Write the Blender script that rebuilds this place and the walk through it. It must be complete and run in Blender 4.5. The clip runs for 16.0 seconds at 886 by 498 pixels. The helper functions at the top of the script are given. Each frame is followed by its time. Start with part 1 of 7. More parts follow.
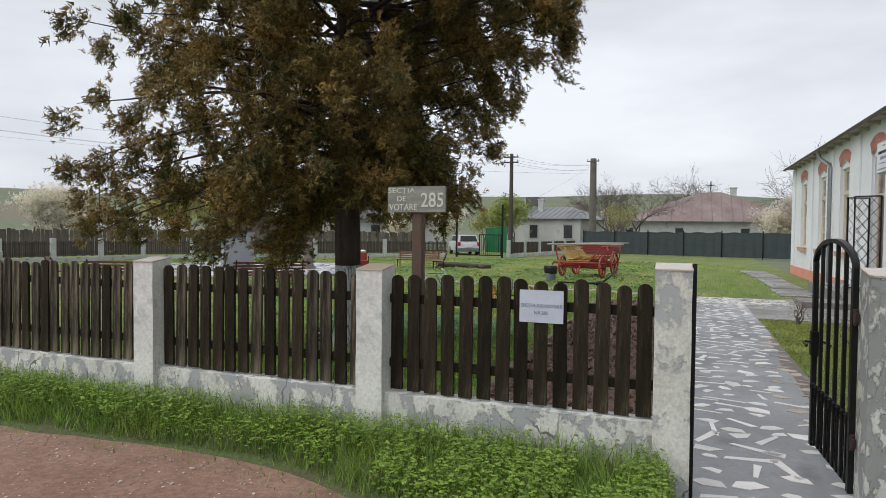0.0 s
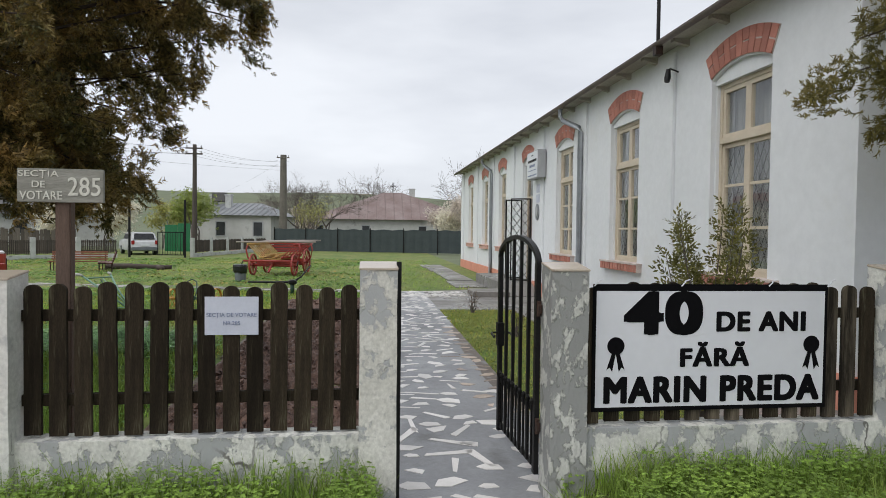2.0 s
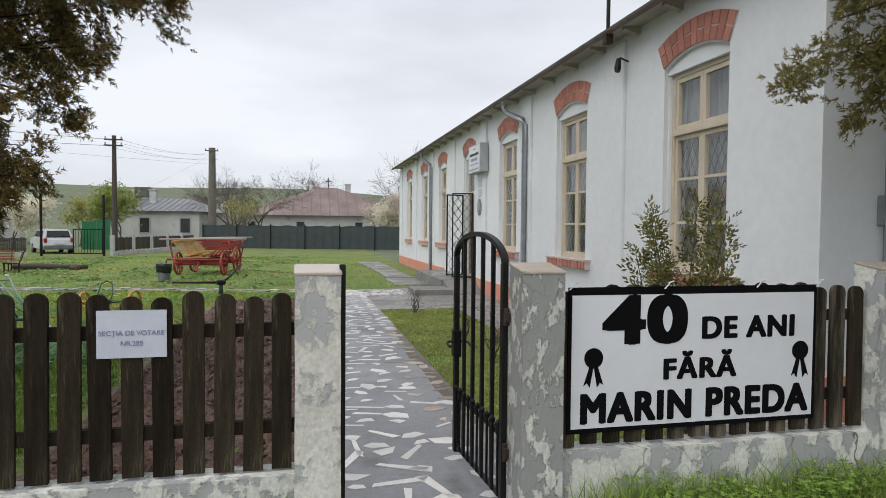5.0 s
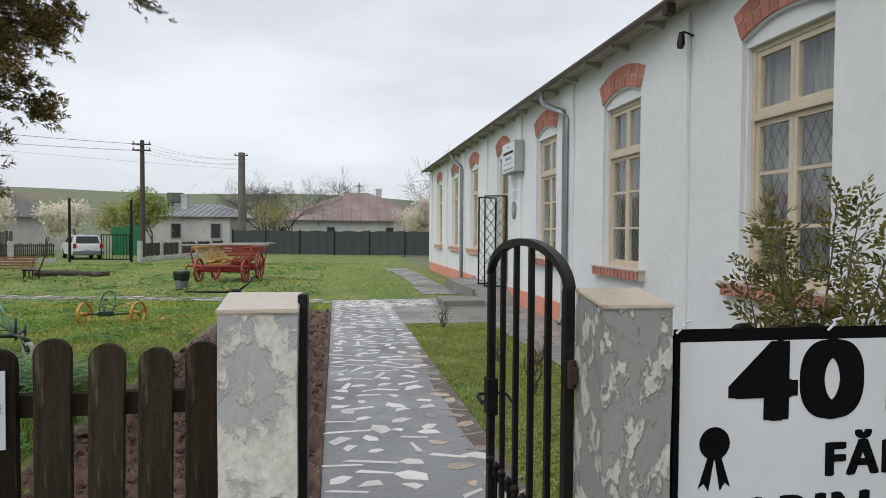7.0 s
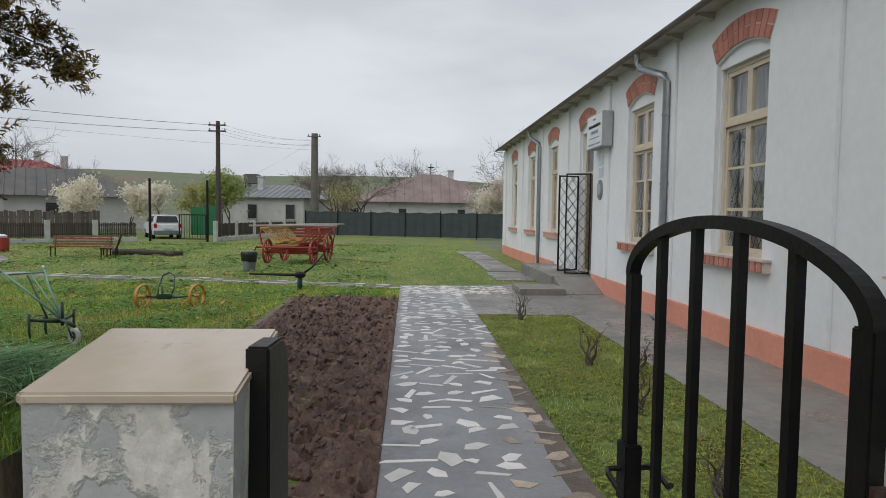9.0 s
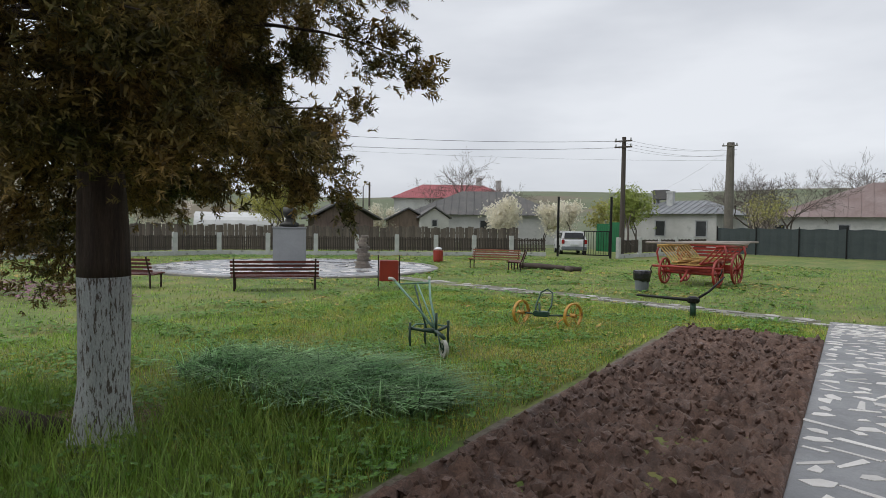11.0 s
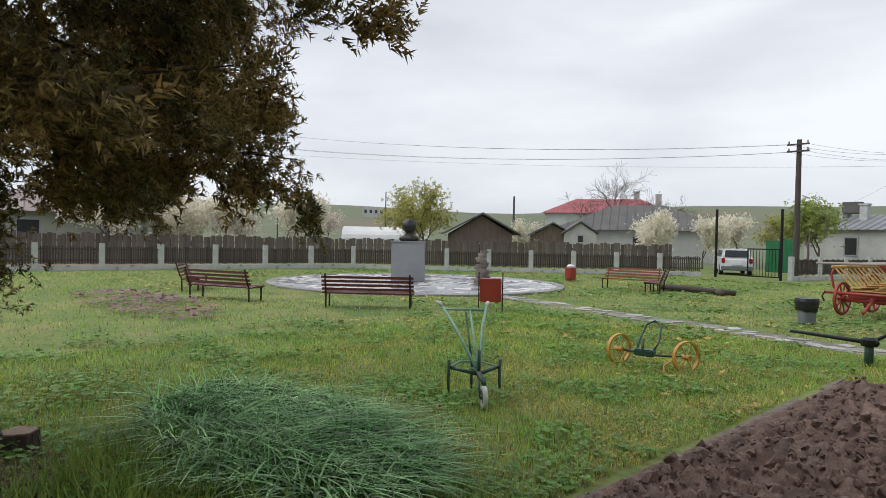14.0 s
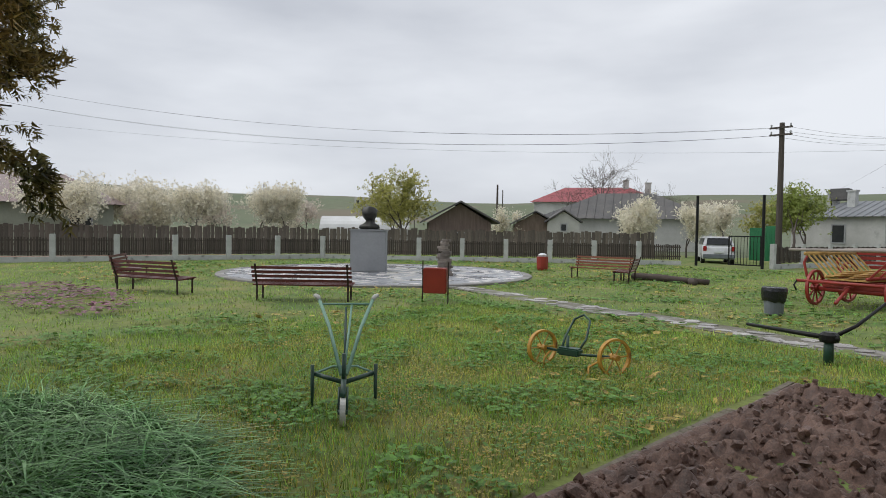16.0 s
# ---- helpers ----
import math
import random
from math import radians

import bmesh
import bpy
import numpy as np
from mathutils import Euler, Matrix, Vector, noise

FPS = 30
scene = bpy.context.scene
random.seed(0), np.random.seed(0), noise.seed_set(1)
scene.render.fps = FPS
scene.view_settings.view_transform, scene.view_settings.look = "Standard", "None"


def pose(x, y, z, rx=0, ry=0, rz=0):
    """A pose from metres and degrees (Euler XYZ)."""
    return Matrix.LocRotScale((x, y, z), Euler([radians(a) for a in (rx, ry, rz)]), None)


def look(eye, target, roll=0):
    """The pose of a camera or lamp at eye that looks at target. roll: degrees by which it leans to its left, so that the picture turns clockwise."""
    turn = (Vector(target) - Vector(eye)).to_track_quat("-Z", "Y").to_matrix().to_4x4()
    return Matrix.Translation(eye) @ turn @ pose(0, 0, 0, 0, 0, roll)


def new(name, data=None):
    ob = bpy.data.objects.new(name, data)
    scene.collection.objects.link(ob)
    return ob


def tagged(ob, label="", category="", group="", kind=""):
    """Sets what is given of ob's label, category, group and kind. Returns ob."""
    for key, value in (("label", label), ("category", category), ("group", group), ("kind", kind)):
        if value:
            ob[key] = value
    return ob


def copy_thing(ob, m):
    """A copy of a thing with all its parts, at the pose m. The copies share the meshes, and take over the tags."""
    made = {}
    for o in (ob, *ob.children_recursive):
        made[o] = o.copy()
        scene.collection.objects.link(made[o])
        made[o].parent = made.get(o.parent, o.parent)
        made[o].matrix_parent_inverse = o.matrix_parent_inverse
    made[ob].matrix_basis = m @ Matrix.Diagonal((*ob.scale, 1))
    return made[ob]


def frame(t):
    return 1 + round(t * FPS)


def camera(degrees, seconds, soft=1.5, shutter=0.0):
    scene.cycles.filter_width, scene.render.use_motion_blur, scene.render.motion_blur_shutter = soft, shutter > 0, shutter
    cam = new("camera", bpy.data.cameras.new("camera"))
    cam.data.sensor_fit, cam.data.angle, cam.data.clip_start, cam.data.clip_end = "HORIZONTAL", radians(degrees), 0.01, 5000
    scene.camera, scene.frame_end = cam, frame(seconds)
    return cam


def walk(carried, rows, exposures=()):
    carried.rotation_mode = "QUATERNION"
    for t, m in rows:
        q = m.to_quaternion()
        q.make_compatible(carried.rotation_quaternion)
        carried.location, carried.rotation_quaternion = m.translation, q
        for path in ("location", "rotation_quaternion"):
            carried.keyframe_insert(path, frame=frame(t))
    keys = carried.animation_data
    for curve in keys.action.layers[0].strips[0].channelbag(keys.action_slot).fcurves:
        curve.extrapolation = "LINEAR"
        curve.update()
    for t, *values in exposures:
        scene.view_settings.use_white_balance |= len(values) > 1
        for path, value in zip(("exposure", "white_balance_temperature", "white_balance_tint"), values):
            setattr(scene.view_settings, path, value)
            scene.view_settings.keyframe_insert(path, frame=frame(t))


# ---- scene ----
cam = camera(70.4, 16.0, soft=0.7)
PATH = [
    (0, (0.255, 0.14, 1.352), (-0.458, 2.008, 1.293), 0.6),
    (0.5, (0.282, 0.198, 1.362), (-0.244, 2.126, 1.297), 1.0),
    (1, (0.258, 0.313, 1.362), (-0.061, 2.287, 1.332), 1.0),
    (1.5, (0.179, 0.432, 1.355), (0.163, 2.432, 1.354), 1.2),
    (1.6, (0.159, 0.439, 1.342), (0.224, 2.438, 1.328), 1.3),
    (2, (0.152, 0.586, 1.345), (0.389, 2.571, 1.289), 0.7),
    (2.5, (0.178, 0.722, 1.345), (0.519, 2.693, 1.326), 0.8),
    (3, (0.149, 0.823, 1.352), (0.53, 2.786, 1.334), 0.9),
    (3.5, (0.137, 0.827, 1.358), (0.443, 2.803, 1.393), 0.9),
    (4, (0.128, 0.85, 1.348), (0.526, 2.81, 1.334), 1.0),
    (4.2, (0.113, 0.881, 1.347), (0.531, 2.837, 1.32), 0.9),
    (6.3, (0.286, 1.871, 1.34), (0.726, 3.819, 1.238), 0.4),
    (6.5, (0.317, 1.991, 1.33), (0.727, 3.947, 1.257), 0.3),
    (7, (0.413, 2.287, 1.347), (0.749, 4.257, 1.295), 0.4),
    (7.5, (0.393, 2.576, 1.348), (0.728, 4.547, 1.302), 0.7),
    (8, (0.398, 2.838, 1.33), (0.756, 4.805, 1.266), 0.6),
    (8.5, (0.465, 3.071, 1.338), (0.761, 5.046, 1.221), 0.7),
    (9, (0.484, 3.357, 1.321), (0.596, 5.351, 1.211), 0.8),
    (9.5, (0.514, 3.594, 1.328), (0.498, 5.59, 1.204), 0.8),
    (10, (0.614, 3.91, 1.306), (0.226, 5.867, 1.164), 0.8),
    (10.2, (0.656, 4.02, 1.3), (0.09, 5.934, 1.166), 0.7),
    (12.3, (0.499, 5.569, 1.272), (-0.883, 7.015, 1.254), 1.4),
    (12.5, (0.495, 5.659, 1.28), (-0.852, 7.137, 1.255), 1.0),
    (13, (0.498, 6.009, 1.267), (-0.91, 7.428, 1.214), 1.0),
    (13.5, (0.527, 6.311, 1.255), (-0.952, 7.657, 1.222), 1.2),
    (14, (0.536, 6.572, 1.267), (-0.94, 7.921, 1.236), 1.2),
    (14.5, (0.559, 6.899, 1.238), (-0.91, 8.254, 1.137), 1.3),
    (15, (0.591, 7.222, 1.255), (-0.871, 8.578, 1.115), 1.2),
    (15.5, (0.523, 7.583, 1.245), (-0.939, 8.946, 1.189), 1.0),
    (16, (0.499, 8.014, 1.208), (-0.965, 9.374, 1.147), 0.9),
]
walk(cam, [(t, look(eye, target, roll)) for t, eye, target, roll in PATH], [(0.0, 0.05), (4.0, 0.06), (6.3, 0.1), (8.0, -0.15), (9.0, -0.26), (10.2, -0.28), (12.3, 0.2), (14.0, 0.10), (16.0, -0.08)])

# ---- sky and sun: overcast spring day ----
G = -0.2  # level of the yard
SUN_EL, SUN_AZ = 56.0, 227.0
world = bpy.data.worlds.new("overcast_sky")
scene.world = world
world.use_nodes = True
wn, wl = world.node_tree.nodes, world.node_tree.links
wn.clear()
w_out, w_bg = wn.new("ShaderNodeOutputWorld"), wn.new("ShaderNodeBackground")
w_sky = wn.new("ShaderNodeTexSky")
w_sky.sky_type, w_sky.sun_disc = "NISHITA", False
w_sky.sun_elevation, w_sky.sun_rotation = radians(SUN_EL), radians(SUN_AZ)
w_scale = wn.new("ShaderNodeVectorMath")
w_scale.operation = "SCALE"
w_scale.inputs["Scale"].default_value = 0.1
wl.new(w_sky.outputs[0], w_scale.inputs[0])
w_tc, w_map = wn.new("ShaderNodeTexCoord"), wn.new("ShaderNodeMapping")
w_map.inputs["Scale"].default_value = (1.0, 1.0, 3.5)
w_noise, w_ramp = wn.new("ShaderNodeTexNoise"), wn.new("ShaderNodeValToRGB")
w_noise.inputs["Scale"].default_value, w_noise.inputs["Detail"].default_value, w_noise.inputs["Roughness"].default_value = 1.7, 5.0, 0.5
w_ramp.color_ramp.elements[0].position, w_ramp.color_ramp.elements[0].color = 0.3, (0.565, 0.595, 0.66, 1)
w_ramp.color_ramp.elements[1].position, w_ramp.color_ramp.elements[1].color = 0.68, (0.90, 0.93, 0.985, 1)
wl.new(w_tc.outputs["Generated"], w_map.inputs[0])
wl.new(w_map.outputs[0], w_noise.inputs[0])
wl.new(w_noise.outputs[0], w_ramp.inputs[0])
w_mix = wn.new("ShaderNodeMix")
w_mix.data_type = "RGBA"
w_mix.inputs[0].default_value = 0.94
wl.new(w_scale.outputs[0], w_mix.inputs[6])
wl.new(w_ramp.outputs[0], w_mix.inputs[7])
wl.new(w_mix.outputs[2], w_bg.inputs[0])
w_bg.inputs[1].default_value = 1.0
wl.new(w_bg.outputs[0], w_out.inputs[0])

sun_data = bpy.data.lights.new("sun", "SUN")
sun_data.energy, sun_data.angle, sun_data.color = 2.0, radians(70), (1.0, 0.98, 0.95)
sun = new("sun", sun_data)
sun.matrix_world = look((0, 0, 30), (30 * 0.45, 30 * 0.42, 30 - 30 * 0.9))


# ---- materials ----
def material(name, base, base2=None, rough=0.8, metal=0.0, scale=4.0, detail=6.0, bump=0.0, bump_scale=40.0, grain=0.12,
             stain=None, stain_at=(0.55, 0.65), stain_scale=1.5, stretch=(1, 1, 1), island=0.0, rough2=None, spec=0.5, trans=0.0, crack=0.0, peel=0.0):
    """A procedural surface: two tones mixed by coarse noise, fine grain, optional stains, relief, and a tone per piece."""
    m = bpy.data.materials.new(name)
    m.use_nodes = True
    n, l = m.node_tree.nodes, m.node_tree.links
    b = n["Principled BSDF"]
    b.inputs["Metallic"].default_value = metal
    b.inputs["Roughness"].default_value = rough
    b.inputs["Specular IOR Level"].default_value = spec
    tc, mp = n.new("ShaderNodeTexCoord"), n.new("ShaderNodeMapping")
    mp.inputs["Scale"].default_value = stretch
    l.new(tc.outputs["Object"], mp.inputs[0])

    def noise_node(sc, det=6.0, rough_=0.6):
        x = n.new("ShaderNodeTexNoise")
        x.inputs["Scale"].default_value, x.inputs["Detail"].default_value, x.inputs["Roughness"].default_value = sc, det, rough_
        l.new(mp.outputs[0], x.inputs[0])
        return x.outputs[0]

    def mix(f, a, c, blend="MIX"):
        x = n.new("ShaderNodeMix")
        x.data_type, x.blend_type = "RGBA", blend
        for sock, v in ((x.inputs[0], f), (x.inputs[6], a), (x.inputs[7], c)):
            if hasattr(v, "is_output"):
                l.new(v, sock)
            elif isinstance(v, (int, float)):
                sock.default_value = v
            else:
                sock.default_value = (*v[:3], 1)
        return x.outputs[2]

    def ramp(v, lo, hi):
        x = n.new("ShaderNodeMapRange")
        x.inputs[1].default_value, x.inputs[2].default_value = lo, hi
        l.new(v, x.inputs[0])
        return x.outputs[0]

    st = None
    base2 = base2 or tuple(c * 0.75 for c in base)
    coarse = ramp(noise_node(scale, detail), 0.35, 0.65)
    col = mix(coarse, base, base2)
    if grain:
        fine = ramp(noise_node(scale * 14, 3.0), 0.3, 0.7)
        gx = mix(fine, (1 - grain,) * 3, (1 + grain,) * 3)
        col = mix(1.0, col, gx, "MULTIPLY")
    if stain:
        st = ramp(noise_node(stain_scale, 8.0, 0.65), *stain_at)
        col = mix(st, col, stain)
    if crack:
        vo, wob, dst = n.new("ShaderNodeTexVoronoi"), n.new("ShaderNodeTexNoise"), n.new("ShaderNodeMix")
        vo.feature, vo.inputs["Scale"].default_value = "DISTANCE_TO_EDGE", crack
        wob.inputs["Scale"].default_value, wob.inputs["Detail"].default_value = 6.0, 5.0
        l.new(mp.outputs[0], wob.inputs[0])
        dst.data_type, dst.inputs[0].default_value = "RGBA", 0.16
        l.new(mp.outputs[0], dst.inputs[6])
        l.new(wob.outputs["Color"], dst.inputs[7])
        l.new(dst.outputs[2], vo.inputs["Vector"])
        line = ramp(vo.outputs["Distance"], 0.016, 0.006)
        some = ramp(noise_node(1.3, 2.0), 0.46, 0.56)
        both = n.new("ShaderNodeMath")
        both.operation = "MULTIPLY"
        l.new(line, both.inputs[0])
        l.new(some, both.inputs[1])
        col = mix(both.outputs[0], col, (0.16, 0.155, 0.14))
    if island:
        oi, ge = n.new("ShaderNodeObjectInfo"), n.new("ShaderNodeNewGeometry")
        add = n.new("ShaderNodeMath")
        add.operation = "ADD"
        l.new(oi.outputs["Random"], add.inputs[0])
        l.new(ge.outputs["Random Per Island"], add.inputs[1])
        fr = n.new("ShaderNodeMath")
        fr.operation = "FRACT"
        l.new(add.outputs[0], fr.inputs[0])
        gx = mix(fr.outputs[0], (1 - island,) * 3, (1 + island,) * 3)
        col = mix(1.0, col, gx, "MULTIPLY")
    l.new(col, b.inputs["Base Color"])
    if rough2 is not None:
        rr = n.new("ShaderNodeMapRange")
        rr.inputs[1].default_value, rr.inputs[2].default_value = 0.4, 0.6
        rr.inputs[3].default_value, rr.inputs[4].default_value = rough, rough2
        l.new(noise_node(scale * 0.6, 4.0), rr.inputs[0])
        l.new(rr.outputs[0], b.inputs["Roughness"])
    if bump:
        bp = n.new("ShaderNodeBump")
        bp.inputs["Strength"].default_value, bp.inputs["Distance"].default_value = bump, 0.01
        l.new(noise_node(bump_scale, 5.0), bp.inputs["Height"])
        if peel and st:
            pb = n.new("ShaderNodeBump")
            pb.invert, pb.inputs["Strength"].default_value, pb.inputs["Distance"].default_value = True, peel, 0.006
            l.new(st, pb.inputs["Height"])
            l.new(pb.outputs[0], bp.inputs["Normal"])
        l.new(bp.outputs[0], b.inputs["Normal"])
    if trans:
        b.inputs["Transmission Weight"].default_value = trans
    return m


PLASTER = material("white_wall_plaster", (0.745, 0.765, 0.78), (0.69, 0.71, 0.725), 0.85, scale=0.7, bump=0.12, bump_scale=30, grain=0.03,
                   stain=(0.66, 0.66, 0.63), stain_at=(0.6, 0.8), stain_scale=0.5)
PINK = material("salmon_plinth_paint", (0.68, 0.30, 0.21), (0.60, 0.255, 0.18), 0.8, scale=1.5, bump=0.3, bump_scale=25, grain=0.06,
                stain=(0.42, 0.22, 0.16), stain_at=(0.62, 0.75), stain_scale=2.5)
SILL = material("pale_salmon_sill_paint", (0.60, 0.37, 0.30), (0.52, 0.31, 0.25), 0.8, scale=2, grain=0.06)
LIME = material("limewashed_render", (0.68, 0.68, 0.64), (0.56, 0.56, 0.53), 0.9, scale=3.0, bump=0.6, bump_scale=26, grain=0.12,
                stain=(0.43, 0.44, 0.43), stain_at=(0.56, 0.68), stain_scale=6.0, crack=3.0, peel=0.3)
LIME_WORN = material("peeling_limewash", (0.66, 0.66, 0.61), (0.50, 0.50, 0.46), 0.9, scale=4.0, bump=0.8, bump_scale=20, grain=0.16,
                     stain=(0.36, 0.37, 0.37), stain_at=(0.50, 0.545), stain_scale=8.0, stretch=(1, 1, 0.8), crack=2.5, peel=0.8)
LIME_BARE = material("bare_grey_render", (0.56, 0.56, 0.52), (0.45, 0.45, 0.42), 0.9, scale=4.0, bump=0.8, bump_scale=20, grain=0.18,
                     stain=(0.27, 0.275, 0.265), stain_at=(0.46, 0.50), stain_scale=9.0, stretch=(1, 1, 0.6), crack=2.5, peel=0.9)
LIME_MID = material("cracked_beige_limewash", (0.63, 0.62, 0.57), (0.52, 0.51, 0.46), 0.9, scale=4.0, bump=0.8, bump_scale=22, grain=0.16,
                    stain=(0.39, 0.40, 0.40), stain_at=(0.535, 0.575), stain_scale=5.5, stretch=(1, 1, 0.8), crack=3.2, peel=0.9)
CAP = material("beige_cap_tile", (0.50, 0.43, 0.35), (0.44, 0.38, 0.31), 0.12, scale=2.0, grain=0.04, rough2=0.3, stain=(0.36, 0.30, 0.24), stain_at=(0.58, 0.6), stain_scale=5)
PICKET = material("dark_stained_picket_wood", (0.020, 0.0155, 0.0105), (0.036, 0.028, 0.018), 0.8, scale=6, stretch=(6, 6, 0.6), bump=0.4, bump_scale=20,
                  grain=0.3, stain=(0.085, 0.078, 0.05), stain_at=(0.57, 0.72), stain_scale=7, island=0.5, spec=0.1)
IRON = material("black_painted_iron", (0.006, 0.006, 0.0065), (0.011, 0.0105, 0.010), 0.45, scale=8, bump=0.15, bump_scale=60, grain=0.1, spec=0.25)
RUST = material("rusty_iron", (0.06, 0.03, 0.02), (0.02, 0.017, 0.016), 0.7, 0.3, scale=12, bump=0.3)
CONCRETE = material("wet_grey_concrete", (0.235, 0.24, 0.25), (0.18, 0.185, 0.195), 0.32, scale=1.6, bump=0.25, bump_scale=60, grain=0.1, rough2=0.6,
                    stain=(0.10, 0.10, 0.095), stain_at=(0.6, 0.72), stain_scale=1.1)
SLAB = material("weathered_concrete_slab", (0.225, 0.215, 0.20), (0.165, 0.16, 0.15), 0.22, scale=1.2, bump=0.4, bump_scale=40, grain=0.12, rough2=0.75,
                stain=(0.12, 0.115, 0.10), stain_at=(0.58, 0.7), stain_scale=2)
MARBLE = material("white_marble_shard", (0.66, 0.635, 0.61), (0.56, 0.535, 0.51), 0.28, scale=5, bump=0.1, grain=0.05, island=0.18)
SLATE = material("brown_flagstone_shard", (0.30, 0.225, 0.165), (0.42, 0.34, 0.27), 0.35, scale=5, bump=0.3, grain=0.15, island=0.4)
SOIL = material("dug_brown_soil", (0.062, 0.034, 0.025), (0.155, 0.092, 0.068), 0.5, scale=6, bump=1.0, bump_scale=45, grain=0.35, rough2=0.75)
EARTH = material("lawn_earth", (0.085, 0.14, 0.03), (0.16, 0.185, 0.045), 0.95, scale=0.9, bump=0.8, bump_scale=30, grain=0.35,
                 stain=(0.21, 0.19, 0.07), stain_at=(0.52, 0.66), stain_scale=0.8)
DIRT = material("reddish_dirt_path", (0.19, 0.105, 0.075), (0.25, 0.15, 0.11), 0.85, scale=2, bump=0.6, bump_scale=50, grain=0.3,
                stain=(0.30, 0.23, 0.19), stain_at=(0.62, 0.66), stain_scale=25)
BRICK = material("painted_red_brick", (0.47, 0.20, 0.15), (0.40, 0.16, 0.12), 0.8, scale=6, bump=0.5, bump_scale=30, grain=0.12, island=0.18)
MORTAR = material("pale_mortar", (0.58, 0.50, 0.46), (0.5, 0.42, 0.38), 0.9, scale=8, bump=0.4)
FRAME = material("cream_window_paint", (0.60, 0.525, 0.41), (0.53, 0.455, 0.345), 0.5, scale=4, bump=0.1, grain=0.06)
STEEL = material("galvanised_sheet", (0.33, 0.35, 0.37), (0.26, 0.275, 0.29), 0.45, 0.7, scale=5, bump=0.1, grain=0.08)
ROOF = material("weathered_sheet_roof", (0.13, 0.105, 0.095), (0.19, 0.16, 0.15), 0.55, 0.2, scale=1.2, bump=0.2, grain=0.12)
EAVE_WOOD = material("painted_eave_boards", (0.45, 0.43, 0.38), (0.33, 0.31, 0.27), 0.8, scale=3, bump=0.3, grain=0.15)
CURTAIN = material("lace_curtain", (0.36, 0.36, 0.35), (0.20, 0.205, 0.205), 0.95, scale=4, stretch=(1, 6, 0.4), grain=0.15)
# dark grey puts the shade of the unlit rooms into the colour
ROOM = material("room_dark_for_shade", (0.10, 0.10, 0.10), None, 0.9, scale=1)
BANNER = material("white_vinyl_banner", (0.68, 0.69, 0.73), (0.63, 0.64, 0.685), 0.5, scale=1.2, grain=0.015, bump=0.1, bump_scale=4)
INK = material("black_ink", (0.006, 0.006, 0.007), None, 0.75, grain=0.0, spec=0.05)
PAPER = material("damp_paper", (0.55, 0.58, 0.66), (0.48, 0.51, 0.6), 0.5, scale=6, grain=0.03)
GLASS = bpy.data.materials.new("window_glass")
GLASS.use_nodes = True
_gb = GLASS.node_tree.nodes["Principled BSDF"]
_gb.inputs["Base Color"].default_value = (0.9, 0.93, 0.93, 1)
_gb.inputs["Roughness"].default_value = 0.02
_gb.inputs["Transmission Weight"].default_value = 1.0
_gb.inputs["IOR"].default_value = 1.45


# ---- mesh helpers ----
def box(bm, x0, x1, y0, y1, z0, z1, m=None):
    """An axis-aligned block, moved by m if given."""
    v = [bm.verts.new(m @ Vector(c) if m else c) for c in
         ((x0, y0, z0), (x1, y0, z0), (x1, y1, z0), (x0, y1, z0), (x0, y0, z1), (x1, y0, z1), (x1, y1, z1), (x0, y1, z1))]
    for f in ((3, 2, 1, 0), (4, 5, 6, 7), (0, 1, 5, 4), (1, 2, 6, 5), (2, 3, 7, 6), (3, 0, 4, 7)):
        bm.faces.new([v[i] for i in f])
    return v


def prism(bm, pts, z0, z1):
    """A flat polygon drawn up from z0 to z1."""
    a = [bm.verts.new((x, y, z0)) for x, y in pts]
    b = [bm.verts.new((x, y, z1)) for x, y in pts]
    bm.faces.new(a[::-1])
    bm.faces.new(b)
    k = len(pts)
    for i in range(k):
        bm.faces.new((a[i], a[(i + 1) % k], b[(i + 1) % k], b[i]))


def tube(bm, pts, radii, seg=8, cap=True):
    """A round bar through points, with a radius at each."""
    pts = [Vector(p) for p in pts]
    if not hasattr(radii, "__len__"):
        radii = [radii] * len(pts)
    rings = []
    ref = Vector((0.13, 0.31, 0.94))
    for i, p in enumerate(pts):
        d = (pts[min(i + 1, len(pts) - 1)] - pts[max(i - 1, 0)]).normalized()
        if abs(d.dot(ref)) > 0.95:
            ref = Vector((0.9, 0.3, 0.1))
        a = d.cross(ref).normalized()
        b = d.cross(a)
        rings.append([bm.verts.new(p + float(radii[i]) * (math.cos(t) * a + math.sin(t) * b)) for t in (2 * math.pi * k / seg for k in range(seg))])
    for r0, r1 in zip(rings, rings[1:]):
        for k in range(seg):
            bm.faces.new((r0[k], r0[(k + 1) % seg], r1[(k + 1) % seg], r1[k]))
    if cap and seg > 2:
        bm.faces.new(rings[0][::-1])
        bm.faces.new(rings[-1])


def lathe(bm, profile, seg=16, m=None):
    """A turned shape round z from (radius, z) pairs."""
    rings = []
    for r, z in profile:
        ring = []
        for k in range(seg):
            c = Vector((r * math.cos(2 * math.pi * k / seg), r * math.sin(2 * math.pi * k / seg), z))
            ring.append(bm.verts.new(m @ c if m else c))
        rings.append(ring)
    for r0, r1 in zip(rings, rings[1:]):
        for k in range(seg):
            bm.faces.new((r0[k], r0[(k + 1) % seg], r1[(k + 1) % seg], r1[k]))
    bm.faces.new(rings[0][::-1])
    bm.faces.new(rings[-1])


